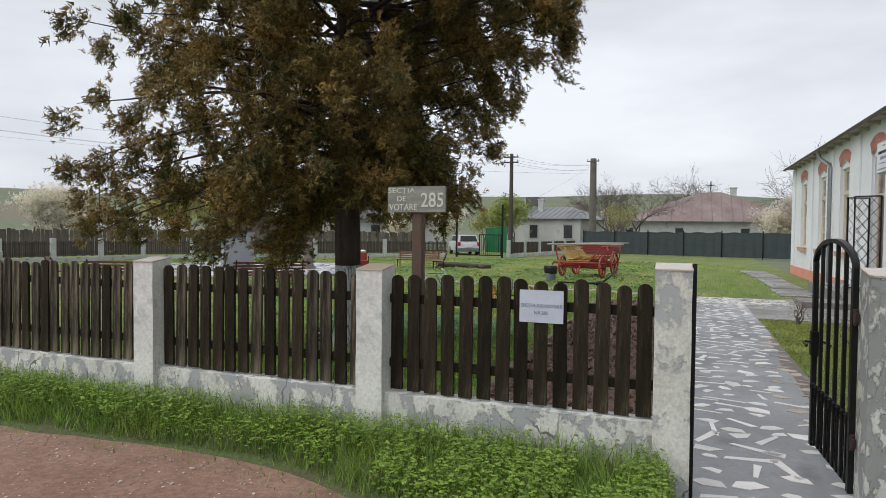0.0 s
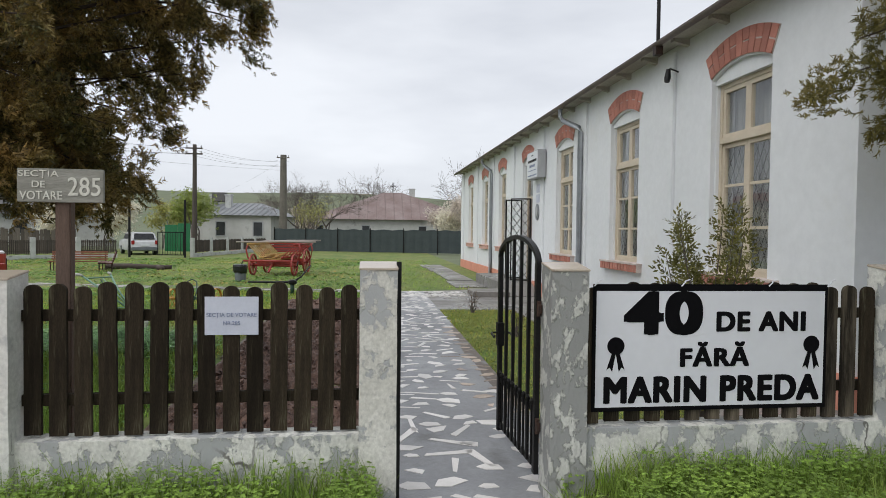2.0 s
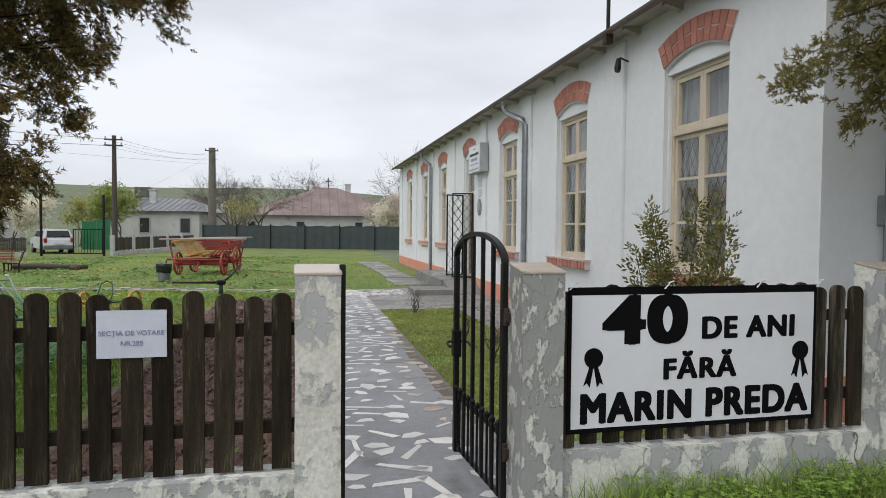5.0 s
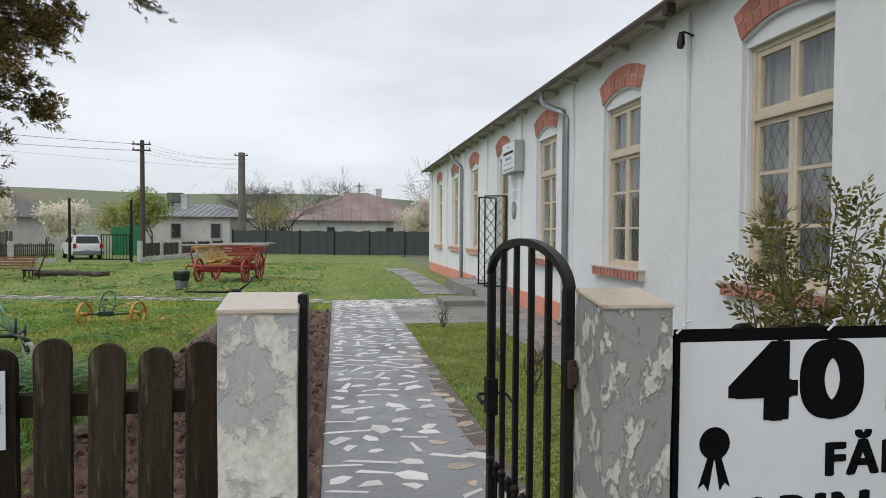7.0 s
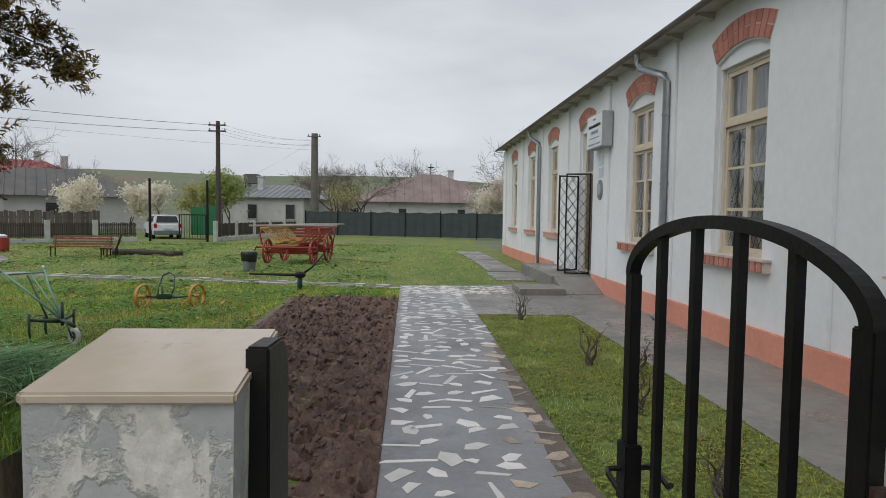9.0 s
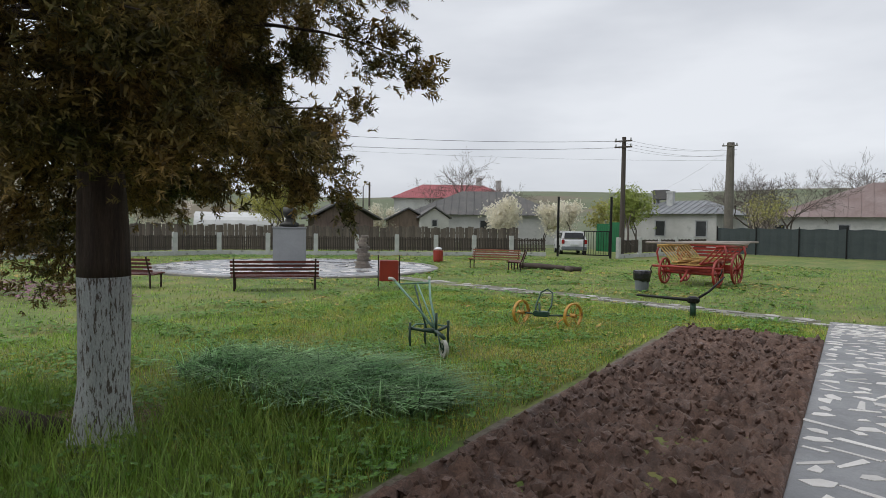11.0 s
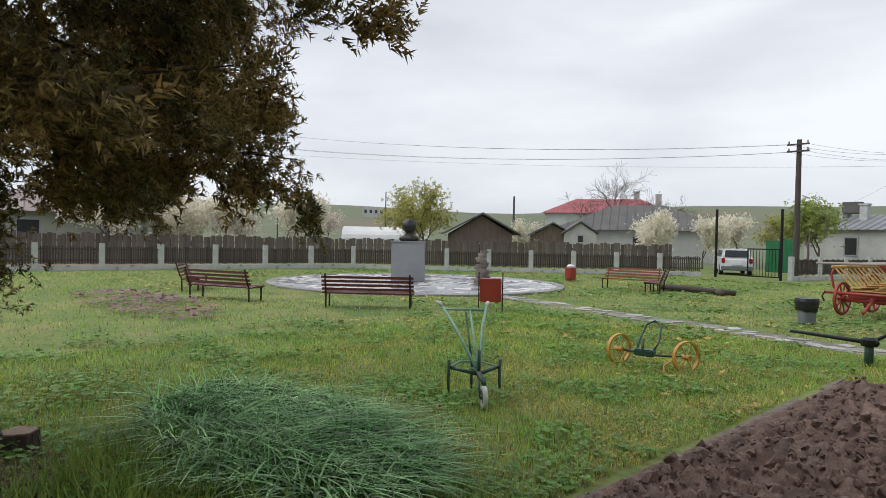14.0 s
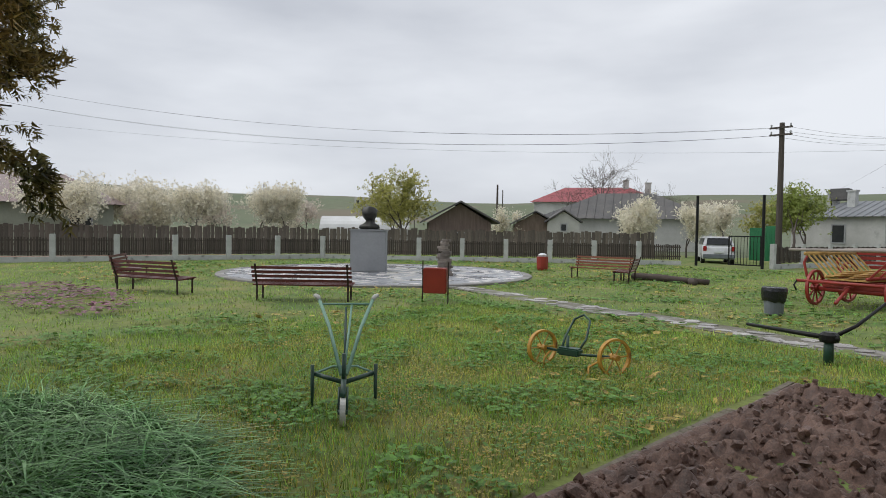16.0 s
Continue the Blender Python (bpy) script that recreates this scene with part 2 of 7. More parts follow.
def ring_bar(bm, r, w, h, seg=24, m=None):
    """A flat hoop in the xz plane, r outer radius, w radial thickness, h width along y."""
    rows = []
    for k in range(seg):
        a = 2 * math.pi * k / seg
        c, s = math.cos(a), math.sin(a)
        rows.append([bm.verts.new(m @ Vector(p) if m else p) for p in
                     ((r * c, -h / 2, r * s), (r * c, h / 2, r * s), ((r - w) * c, h / 2, (r - w) * s), ((r - w) * c, -h / 2, (r - w) * s))])
    for k in range(seg):
        a, b = rows[k], rows[(k + 1) % seg]
        for j in range(4):
            bm.faces.new((a[j], a[(j + 1) % 4], b[(j + 1) % 4], b[j]))


def finish(bm, name, mat, smooth=False, bevel=0.0):
    bmesh.ops.recalc_face_normals(bm, faces=bm.faces)
    if bevel:
        bmesh.ops.bevel(bm, geom=[e for e in bm.edges if e.is_manifold and e.calc_face_angle(0) > 0.5], offset=bevel, segments=2, affect="EDGES", clamp_overlap=True)
    me = bpy.data.meshes.new(name)
    bm.to_mesh(me)
    bm.free()
    if mat:
        me.materials.append(mat)
    if smooth:
        me.polygons.foreach_set("use_smooth", [True] * len(me.polygons))
    return me


def solid(name, bm, mat, label="", category="", group="", kind="", smooth=False, bevel=0.0):
    """A top-level object of one mesh."""
    return tagged(new(name, finish(bm, name, mat, smooth, bevel)), label, category, group, kind)


def part(name, bm, mat, parent, label="", smooth=False, bevel=0.0):
    """One mesh under a thing or a part."""
    ob = new(name, finish(bm, name, mat, smooth, bevel) if isinstance(bm, bmesh.types.BMesh) else bm)
    ob.parent = parent
    if label:
        ob["label"] = label
    return ob


def thing(name, m, label, category, group="", kind=""):
    """An Empty at a thing's base."""
    ob = new(name)
    ob.matrix_basis = m
    ob.empty_display_size = 0.1
    return tagged(ob, label, category, group, kind)


def raw_mesh(name, verts, faces, mat, smooth=False):
    """A mesh from numpy arrays of corners and equal-sided faces."""
    me = bpy.data.meshes.new(name)
    k = faces.shape[1]
    me.vertices.add(len(verts))
    me.vertices.foreach_set("co", np.ascontiguousarray(verts, dtype=np.float32).ravel())
    me.loops.add(faces.size)
    me.loops.foreach_set("vertex_index", np.ascontiguousarray(faces, dtype=np.int32).ravel())
    me.polygons.add(len(faces))
    me.polygons.foreach_set("loop_start", np.arange(0, faces.size, k, dtype=np.int32))
    me.update(calc_edges=True)
    me.materials.append(mat)
    if smooth:
        me.polygons.foreach_set("use_smooth", [True] * len(me.polygons))
    return me


def write(text, size, mat, parent, m, name="lettering", bold=0.0, wide=1.0, align="LEFT", fit=None):
    """Raised lettering in the built-in font, as a mesh."""
    cu = bpy.data.curves.new("lettering", "FONT")
    cu.body, cu.size, cu.extrude, cu.offset, cu.align_x = text, size, 0.0012, bold, align
    cu.offset, cu.space_character = 0.0, 1.0 + 2.5 * bold / size
    tmp = bpy.data.objects.new("lettering_curve", cu)
    scene.collection.objects.link(tmp)
    me = bpy.data.meshes.new_from_object(tmp.evaluated_get(bpy.context.evaluated_depsgraph_get()))
    bpy.data.objects.remove(tmp)
    if bold:
        heavy = bmesh.new()
        for i, (ox, oy) in enumerate(((0, 0), (-1, -0.6), (1, -0.6), (-1, 0.6), (1, 0.6), (0, -0.8), (0, 0.8), (-1, 0), (1, 0))):
            first = len(heavy.verts)
            heavy.from_mesh(me)
            heavy.verts.ensure_lookup_table()
            for v in heavy.verts[first:]:
                v.co += Vector((ox * bold, oy * bold, 0.00012 * i))
        heavy.to_mesh(me)
        heavy.free()
    me.transform(Matrix.Diagonal((wide, 1, 1, 1)))
    if fit:
        co = np.array([v.co[:] for v in me.vertices])
        lo, hi = co.min(0), co.max(0)
        me.transform(Matrix.Diagonal((fit[0] / (hi[0] - lo[0]), fit[1] / (hi[1] - lo[1]), 1, 1)) @ Matrix.Translation((-lo[0], -lo[1], 0)))
    me.materials.clear()
    me.materials.append(mat)
    ob = part(name, me, None, parent)
    ob.matrix_basis = m
    return ob


# ---- ground ----
def fence_edge(x):
    """Where the verge meets the trodden dirt, along the street."""
    return 3.5 + 0.05 * math.sin(x * 1.7) - (0 if x < -2.2 else 0.28 * (x + 2.2) ** 1.3)


def grid_sheet(name, x0, x1, y0, y1, step, height, mat, smooth=True):
    nx, ny = max(2, int((x1 - x0) / step) + 1), max(2, int((y1 - y0) / step) + 1)
    xs, ys = np.linspace(x0, x1, nx), np.linspace(y0, y1, ny)
    X, Y = np.meshgrid(xs, ys, indexing="ij")
    Z = np.array([[height(x, y) for y in ys] for x in xs])
    v = np.stack([X, Y, Z], -1).reshape(-1, 3)
    i = np.arange(nx * ny).reshape(nx, ny)
    f = np.stack([i[:-1, :-1], i[1:, :-1], i[1:, 1:], i[:-1, 1:]], -1).reshape(-1, 4)
    return raw_mesh(name, v, f, mat, smooth)


def far_height(x, y):
    """The land: flat near the yard, rising to a low green ridge far behind the houses."""
    d = math.hypot(x, y - 10)
    a = math.atan2(y - 10, -x)
    rise = max(0.0, min(1.0, (d - 130) / 330))
    rise = rise * rise * (3 - 2 * rise)
    back = max(0.0, min(1.0, (y + 60) / 160))
    return G - 0.06 + rise * back * (24.5 + 3.0 * math.sin(a * 5 + 1) + 1.5 * math.sin(a * 13))


def land_mesh():
    rings = [0, 4, 8, 14, 22, 34, 50, 75, 110, 150, 190, 230, 280, 330, 380, 430, 480, 560, 800, 1500, 3500]
    seg = 96
    v, f = [(0, 10, far_height(0, 10))], []
    for r in rings[1:]:
        for k in range(seg):
            a = 2 * math.pi * k / seg
            x, y = r * math.cos(a), 10 + r * math.sin(a)
            v.append((x, y, far_height(x, y)))
    bm = bmesh.new()
    vs = [bm.verts.new(c) for c in v]
    for k in range(seg):
        bm.faces.new((vs[0], vs[1 + k], vs[1 + (k + 1) % seg]))
    for i in range(len(rings) - 2):
        for k in range(seg):
            a, b = 1 + i * seg, 1 + (i + 1) * seg
            bm.faces.new((vs[a + k], vs[b + k], vs[b + (k + 1) % seg], vs[a + (k + 1) % seg]))
    return bm


# green is greyed so that distance haze sits in the field colour
FIELD = material("far_green_field_hazed", (0.095, 0.125, 0.065), (0.13, 0.145, 0.085), 0.95, scale=0.02, grain=0.15, stain=(0.15, 0.13, 0.09), stain_at=(0.55, 0.6), stain_scale=0.012)
solid("ground", land_mesh(), FIELD, "green village land rising to a low ridge", "ground", kind="structure", smooth=True)

nz = noise.noise


def lawn_height(x, y):
    z = G + 0.025 * nz(Vector((x * 0.9, y * 0.9, 0))) + 0.012 * nz(Vector((x * 3, y * 3, 4)))
    if 0.0 < x < 4.4 and y > 4.3:
        z = min(z, G - 0.005)
    return z


yard = new("yard_ground", grid_sheet("yard_ground", -30, 4.3, 4.15, 47, 0.25, lawn_height, EARTH))
tagged(yard, "short spring lawn of the yard with bare patches", "lawn", kind="structure")


def verge_height(x, y):
    e = fence_edge(x)
    t = max(0.0, min(1.0, (y - e + 0.1) / 0.35))
    z = G - 0.03 + 0.13 * t
    if 0.2 < x < 1.45:
        z = G - 0.03
    return z + 0.02 * nz(Vector((x * 2, y * 2, 1)))


VERGE_EARTH = material("mossy_verge_earth", (0.075, 0.07, 0.032), (0.065, 0.095, 0.025), 0.95, scale=3, bump=0.8, bump_scale=30, grain=0.35)
verge = new("verge_ground", grid_sheet("verge_ground", -9, 7, 0.5, 4.15, 0.08, verge_height, VERGE_EARTH))
tagged(verge, "grassy verge in front of the fence", "verge", kind="structure")
dirt = bmesh.new()
xs = [-12 + 0.3 * i for i in range(40)]
top = [(x, min(3.6, fence_edge(x) + 0.03 * nz(Vector((x * 6, 0, 0))))) for x in xs if fence_edge(x) > 0.2]
prism(dirt, [(-12, -3)] + [(top[-1][0] + 0.5, -3)] + top[::-1], G - 0.08, G + 0.004)
solid("dirt_path", dirt, DIRT, "trodden reddish dirt footpath with gravel", "path", kind="structure")
street = bmesh.new()
prism(street, [(-40, -14), (40, -14), (40, -3), (-40, -3)], G - 0.08, G + 0.002)
solid("road", street, SLAB, "worn village road behind the verge", "road", kind="structure")

# paved garden path, apron by the building
PX0, PX1 = 0.33, 1.55
bm = bmesh.new()
box(bm, PX0, PX1, 2.7, 16.6, G - 0.1, G + 0.015)
solid("garden_path", bm, CONCRETE, "wet grey concrete path set with white marble shards", "path", kind="structure", bevel=0.006)
bm = bmesh.new()
prism(bm, [(1.55, 12.8), (3.0, 12.8), (3.0, 4.6), (4.27, 4.6), (4.27, 16.1), (3.5, 16.1), (3.5, 17.2), (1.55, 16.6)], G - 0.1, G + 0.01)
solid("apron_pavement", bm, SLAB, "wet concrete apron along the building", "pavement", kind="structure")
bm = bmesh.new()
for k in range(5):
    box(bm, 2.55 + 0.1 * math.sin(k), 3.45, 17.7 + 2.3 * k, 19.9 + 2.3 * k, G - 0.08, G + 0.02 + 0.01 * (k % 2))
solid("slab_walk", bm, SLAB, "old concrete slabs beside the building", "pavement", kind="structure", bevel=0.01)
bm = bmesh.new()
box(bm, 2.62, 3.5, 15.1, 16.05, G - 0.05, G + 0.13)
solid("step", bm, SLAB, "low wet concrete step", "step", kind="structure", bevel=0.012)
bm = bmesh.new()
box(bm, 3.45, 4.3, 16.12, 19.6, G - 0.05, 0.08)
v = box(bm, 3.5, 4.3, 15.2, 16.12, G - 0.05, 0.08)
for i in (4, 5):
    v[i].co.z = G + 0.02
solid("porch", bm, SLAB, "concrete porch with a ramp before the door", "porch", kind="structure", bevel=0.01)

# dug bed
SX0, SX1, SY0, SY1 = -1.5, 0.33, 4.5, 14.35


def soil_height(x, y):
    edge = min((x - SX0) / 0.12, (SX1 - x) / 0.06, (y - SY0) / 0.1, (SY1 - y) / 0.1, 1.0)
    p = Vector((x, y, 0))
    w = Vector((x * 0.75, y * 1.25, 0)) + 0.10 * noise.noise_vector(p * 4)
    clod, small = noise.voronoi(w * 5.0)[0], noise.voronoi(w * 11.0 + Vector((3, 1, 0)))[0]
    z = 0.04 * nz(p * 2.2) + 0.20 * min(0.35, clod[1] - clod[0]) + 0.10 * min(0.4, small[1] - small[0]) - 0.06 + 0.04 * nz(p * 14) + 0.025 * nz(p * 37)
    ridge = 0.022 * math.sin((y + 0.35 * x + 0.2 * nz(p * 1.5)) * 2 * math.pi / 0.33)
    return G + 0.045 + max(0.0, edge) * (z + ridge) - (0.1 if edge < 0.02 else 0)


soil = new("soil_bed", grid_sheet("soil_bed", SX0 - 0.03, SX1 + 0.01, SY0, SY1 + 0.02, 0.019, soil_height, SOIL, False))
tagged(soil, "freshly dug bed of dark brown clods", "soil bed", kind="stuff")

# ---- street fence ----
def pillar(x, w=0.235, y0=3.945, y1=4.18, z1=1.165, mat=LIME, tilt=0.14):
    t = thing("fence_pillar", pose(x, (y0 + y1) / 2, G), "square limewashed pillar with peeling render and tile cap", "pillar", "street fence pillars")
    d = (y1 - y0) / 2
    bm = bmesh.new()
    box(bm, -w / 2, w / 2, -d, d, -0.05, z1 - G - 0.02)
    bmesh.ops.subdivide_edges(bm, edges=bm.edges[:], cuts=5, use_grid_fill=True)
    for vv in bm.verts:
        if vv.co.z > z1 - G - 0.03:
            vv.co.z += tilt * vv.co.y
        vv.co += 0.005 * noise.noise_vector(vv.co * 7 + Vector((x, 0, 0)))
    part("shaft", bm, mat, t, smooth=False)
    bm = bmesh.new()
    box(bm, -w / 2 - 0.004, w / 2 + 0.004, -d - 0.005, d + 0.004, z1 - G - 0.0205, z1 - G - 0.008)
    for vv in bm.verts:
        vv.co.z += tilt * vv.co.y
    part("cap", bm, CAP, t, "wet beige tile cap", bevel=0.003)
    return t


PILLARS = [-7.87, -5.83, -3.79, -1.755, 0.212, 1.282, 3.37, 5.4]
for px in PILLARS:
    if px == 0.212:
        pillar(px, 0.203, 3.980, 4.170, mat=LIME_MID)
    elif px == 1.282:
        pillar(px, 0.215, 3.985, 4.2, mat=LIME_BARE)
    else:
        pillar(px, 0.2, 3.985, 4.185, 1.165 if px > 3 else 1.105, mat=LIME_WORN if px == 3.37 else LIME)


def picket_mesh(h, w=0.088, th=0.022):
    bm = bmesh.new()
    pts = [(-w / 2, 0), (w / 2, 0)]
    pts += [(w / 2 * math.cos(a), h - w / 2 + 0.9 * w / 2 * math.sin(a)) for a in [math.pi * k / 8 for k in range(9)]]
    a = [bm.verts.new((x, -th / 2, z)) for x, z in pts]
    b = [bm.verts.new((x, th / 2, z)) for x, z in pts]
    bm.faces.new(a)
    bm.faces.new(b[::-1])
    for i in range(len(pts)):
        j = (i + 1) % len(pts)
        bm.faces.new((a[j], a[i], b[i], b[j]))
    return finish(bm, "picket", PICKET)


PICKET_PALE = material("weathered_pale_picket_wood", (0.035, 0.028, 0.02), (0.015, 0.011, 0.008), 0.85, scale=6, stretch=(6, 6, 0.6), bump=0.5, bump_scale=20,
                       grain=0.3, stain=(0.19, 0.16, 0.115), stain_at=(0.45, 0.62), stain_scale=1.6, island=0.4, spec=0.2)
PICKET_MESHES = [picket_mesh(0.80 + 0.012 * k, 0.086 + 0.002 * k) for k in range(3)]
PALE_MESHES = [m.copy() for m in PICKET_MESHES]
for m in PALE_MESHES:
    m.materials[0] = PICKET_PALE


def bay(x0, x1):
    """A fence bay between two pillars: plinth, two rails and round-topped pickets."""
    bm = bmesh.new()
    n = 12
    for i in range(n):
        a, b = x0 + (x1 - x0) * i / n, x0 + (x1 - x0) * (i + 1) / n
        box(bm, a, b, 4.03, 4.19, G - 0.05, 0.225)
    bmesh.ops.remove_doubles(bm, verts=bm.verts, dist=0.0005)
    for vv in bm.verts:
        vv.co.y += 0.006 * nz(vv.co * 5)
        vv.co.z += 0.006 * nz(vv.co * 4) if vv.co.z > 0 else 0
    solid("plinth_wall", bm, LIME_WORN, "low peeling limewashed plinth wall under the fence", "plinth", kind="structure")
    t = thing("picket_fence", pose((x0 + x1) / 2, 4.1, 0.225), "dark stained wooden picket fence with rounded tops", "fence", "street fence bays")
    half = (x1 - x0) / 2
    for z in (0.17, 0.62):
        bm = bmesh.new()
        box(bm, -half, half, 0.012, 0.045, z, z + 0.06)
        part("rail", bm, PICKET, t)
    k = int(2 * half / 0.1185)
    for i in range(k):
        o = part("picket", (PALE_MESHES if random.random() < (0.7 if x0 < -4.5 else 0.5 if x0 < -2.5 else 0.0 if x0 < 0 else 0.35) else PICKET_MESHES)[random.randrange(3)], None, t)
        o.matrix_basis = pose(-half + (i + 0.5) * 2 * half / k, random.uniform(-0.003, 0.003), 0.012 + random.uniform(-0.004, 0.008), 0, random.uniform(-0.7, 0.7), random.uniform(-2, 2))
    return t


for a, b in zip(PILLARS, PILLARS[1:]):
    if a != 0.212:
        bay(a + (0.1075 if a == 1.282 else 0.1), b - (0.098 if b == 0.212 else 0.1))

# ---- gate ----
bm = bmesh.new()
pts = [(-0.055, G), (0.055, G), (0.055, 1.13), (0.046, 1.155), (0.02, 1.172), (-0.055, 1.176)]
prism(bm, pts, -0.014, 0.012)
gp = solid("gate_post", bm, IRON, "black flat iron strike post against the pillar", "gate post", bevel=0.003)
gp.matrix_basis = Matrix(((0, 0, 1, 0.3245), (1, 0, 0, 4.09), (0, 1, 0, 0), (0, 0, 0, 1)))
GL, GR = Vector((1.112, 5.06, 0)), Vector((1.158, 4.225, 0))
gd = GL - GR
gate = thing("garden_gate", pose(GR.x, GR.y, G + 0.1, 0, 0, math.degrees(math.atan2(gd.y, gd.x))), "black wrought iron garden gate with arched top, standing open", "gate")
GW, GH = gd.length, 1.165 - G - 0.1
for x, nm in ((0.0, "stile"), (GW, "stile")):
    bm = bmesh.new()
    box(bm, x - 0.022, x + 0.022, -0.015, 0.015, 0.0, GH)
    part(nm, bm, IRON, gate, bevel=0.003)
bm = bmesh.new()
HW = GW / 2 + 0.022
arc = [(GW / 2 - HW * math.cos(a), GH - 0.004 + 0.166 * math.sin(a)) for a in [math.pi * k / 32 for k in range(33)]]
for (xa, za), (xb, zb) in zip(arc, arc[1:]):
    na = Vector((xa - GW / 2, 0, (za - GH + 0.004) * 4.5)).normalized() * 0.028
    nb = Vector((xb - GW / 2, 0, (zb - GH + 0.004) * 4.5)).normalized() * 0.028
    v = box(bm, 0, 1, -0.016, 0.016, 0, 1)
    for i, (x, z) in enumerate(((xa - na.x, za - na.z), (xb - nb.x, zb - nb.z), (xb - nb.x, zb - nb.z), (xa - na.x, za - na.z),
                                (xa, za), (xb, zb), (xb, zb), (xa, za))):
        v[i].co.x, v[i].co.z = x, z
bmesh.ops.remove_doubles(bm, verts=bm.verts, dist=0.0005)
part("arch", bm, IRON, gate, bevel=0.0)
for i in range(1, 5):
    x = GW * i / 5
    bm = bmesh.new()
    zt = GH - 0.04 + 0.185 * math.sqrt(max(0, 1 - ((x - GW / 2) / (GW / 2)) ** 2))
    box(bm, x - 0.011, x + 0.011, -0.01, 0.01, 0.05, zt)
    part("bar", bm, IRON, gate)
for i in range(10):
    x = GW * (i + 0.5) / 10 + (0.0)
    bm = bmesh.new()
    tube(bm, [(x, 0.012, 0.04), (x, 0.012, 0.40), (x, 0.012, 0.415)], [0.008, 0.008, 0.017], 6)
    tube(bm, [(x, 0.012, 0.41), (x, 0.012, 0.43), (x, 0.012, 0.445)], [0.017, 0.017, 0.004], 6)
    part("dog_bar", bm, IRON, gate, "short black bar with a ball tip")
for z in (0.03, 0.36):
    bm = bmesh.new()
    box(bm, 0.02, GW - 0.02, -0.008, 0.008, z, z + 0.03)
    part("cross_rail", bm, IRON, gate)
bm = bmesh.new()
box(bm, GW - 0.035, GW + 0.03, -0.024, 0.024, 0.62, 0.79)
part("lock_case", bm, IRON, gate, bevel=0.004)
for s in (-1, 1):
    bm = bmesh.new()
    tube(bm, [(GW, s * 0.024, 0.715), (GW, s * 0.06, 0.715), (GW - 0.03, s * 0.07, 0.712), (GW - 0.1, s * 0.07, 0.7), (GW - 0.115, s * 0.07, 0.712)], 0.008, 6)
    part("handle", bm, IRON, gate, "black lever handle")
for z in (0.25, 0.95):
    bm = bmesh.new()
    tube(bm, [(-0.03, 0, z), (-0.03, 0, z + 0.09)], 0.014, 8)
    box(bm, -0.06, 0.0, -0.01, 0.01, z + 0.02, z + 0.07)
    part("hinge", bm, RUST, gate, "rusty iron hinge")

# ---- banner ----
ban = thing("banner", pose(2.18, 4.078, 0.68), "white vinyl banner with black lettering tied over the pickets", "banner")
bm = bmesh.new()
box(bm, -0.735, 0.735, -0.006, 0.0, -0.372, 0.372)
part("border", bm, INK, ban, "black border")
bm = bmesh.new()
box(bm, -0.715, 0.715, -0.0085, -0.004, -0.347, 0.332)
part("sheet", bm, BANNER, ban)
TM = lambda x, z: pose(x, -0.0095, z, 90, 0, 0)
write("40", 0.30, INK, ban, TM(-0.55, 0.072), bold=0.016, fit=(0.486, 0.262))
write("DE ANI", 0.155, INK, ban, TM(0.022, 0.092), bold=0.007, fit=(0.57, 0.12))
write("FĂRĂ", 0.135, INK, ban, TM(-0.20, -0.115), bold=0.006, fit=(0.434, 0.148))
write("MARIN PREDA", 0.20, INK, ban, TM(-0.665, -0.325), bold=0.010, fit=(1.355, 0.158))
for x in (-0.595, 0.633):
    bm = bmesh.new()
    prism(bm, [(x + 0.052 * math.cos(a), -0.052 * 0 + 0.052 * math.sin(a)) for a in [2 * math.pi * k / 20 for k in range(20)]], 0, 0.002)
    prism(bm, [(x - 0.022, -0.04), (x + 0.0, -0.04), (x - 0.02, -0.15), (x - 0.036, -0.125), (x - 0.055, -0.14)], 0, 0.0018)
    prism(bm, [(x + 0.022, -0.04), (x + 0.0, -0.04), (x + 0.02, -0.15), (x + 0.036, -0.125), (x + 0.055, -0.14)], 0, 0.0018)
    o = part("rosette", bm, INK, ban, "black mourning ribbon rosette")
    o.matrix_basis = TM(0, 0.012)
for x in (-0.73, -0.2, 0.35, 0.73):
    bm = bmesh.new()
    tube(bm, [(x, -0.008, 0.36), (x + 0.02, -0.015, 0.385), (x + 0.035, 0.01, 0.39), (x + 0.05, -0.012, 0.40)], 0.004, 5)
    part("tie", bm, BANNER, ban, "white tie string")
note = thing("paper_notice", pose(-0.577, 4.084, 0.875), "printed white paper notice taped to the pickets", "notice")
bm = bmesh.new()
box(bm, -0.141, 0.141, -0.003, 0.0, -0.1035, 0.1035)
part("sheet", bm, PAPER, note)
INK_BLUE = material("washed_ink", (0.20, 0.24, 0.36), None, 0.6, grain=0)
write("SECȚIA DE VOTARE", 0.030, INK_BLUE, note, pose(0, -0.0045, -0.005, 90, 0, 0), align="CENTER")
write("NR.285", 0.030, INK_BLUE, note, pose(0, -0.0045, -0.05, 90, 0, 0), align="CENTER")

# ---- school building ----
WX, BY0, BY1, WALL_T = 4.32, 5.54, 28.4, 0.4
WIN = [(6.75, 7.87), (9.98, 11.09), (13.14, 14.25), (19.45, 20.45), (22.35, 23.4), (25.5, 26.55)]
DOOR = (16.35, 17.3)
WZ0, WZ1, EZ = 0.87, 3.16, 3.88


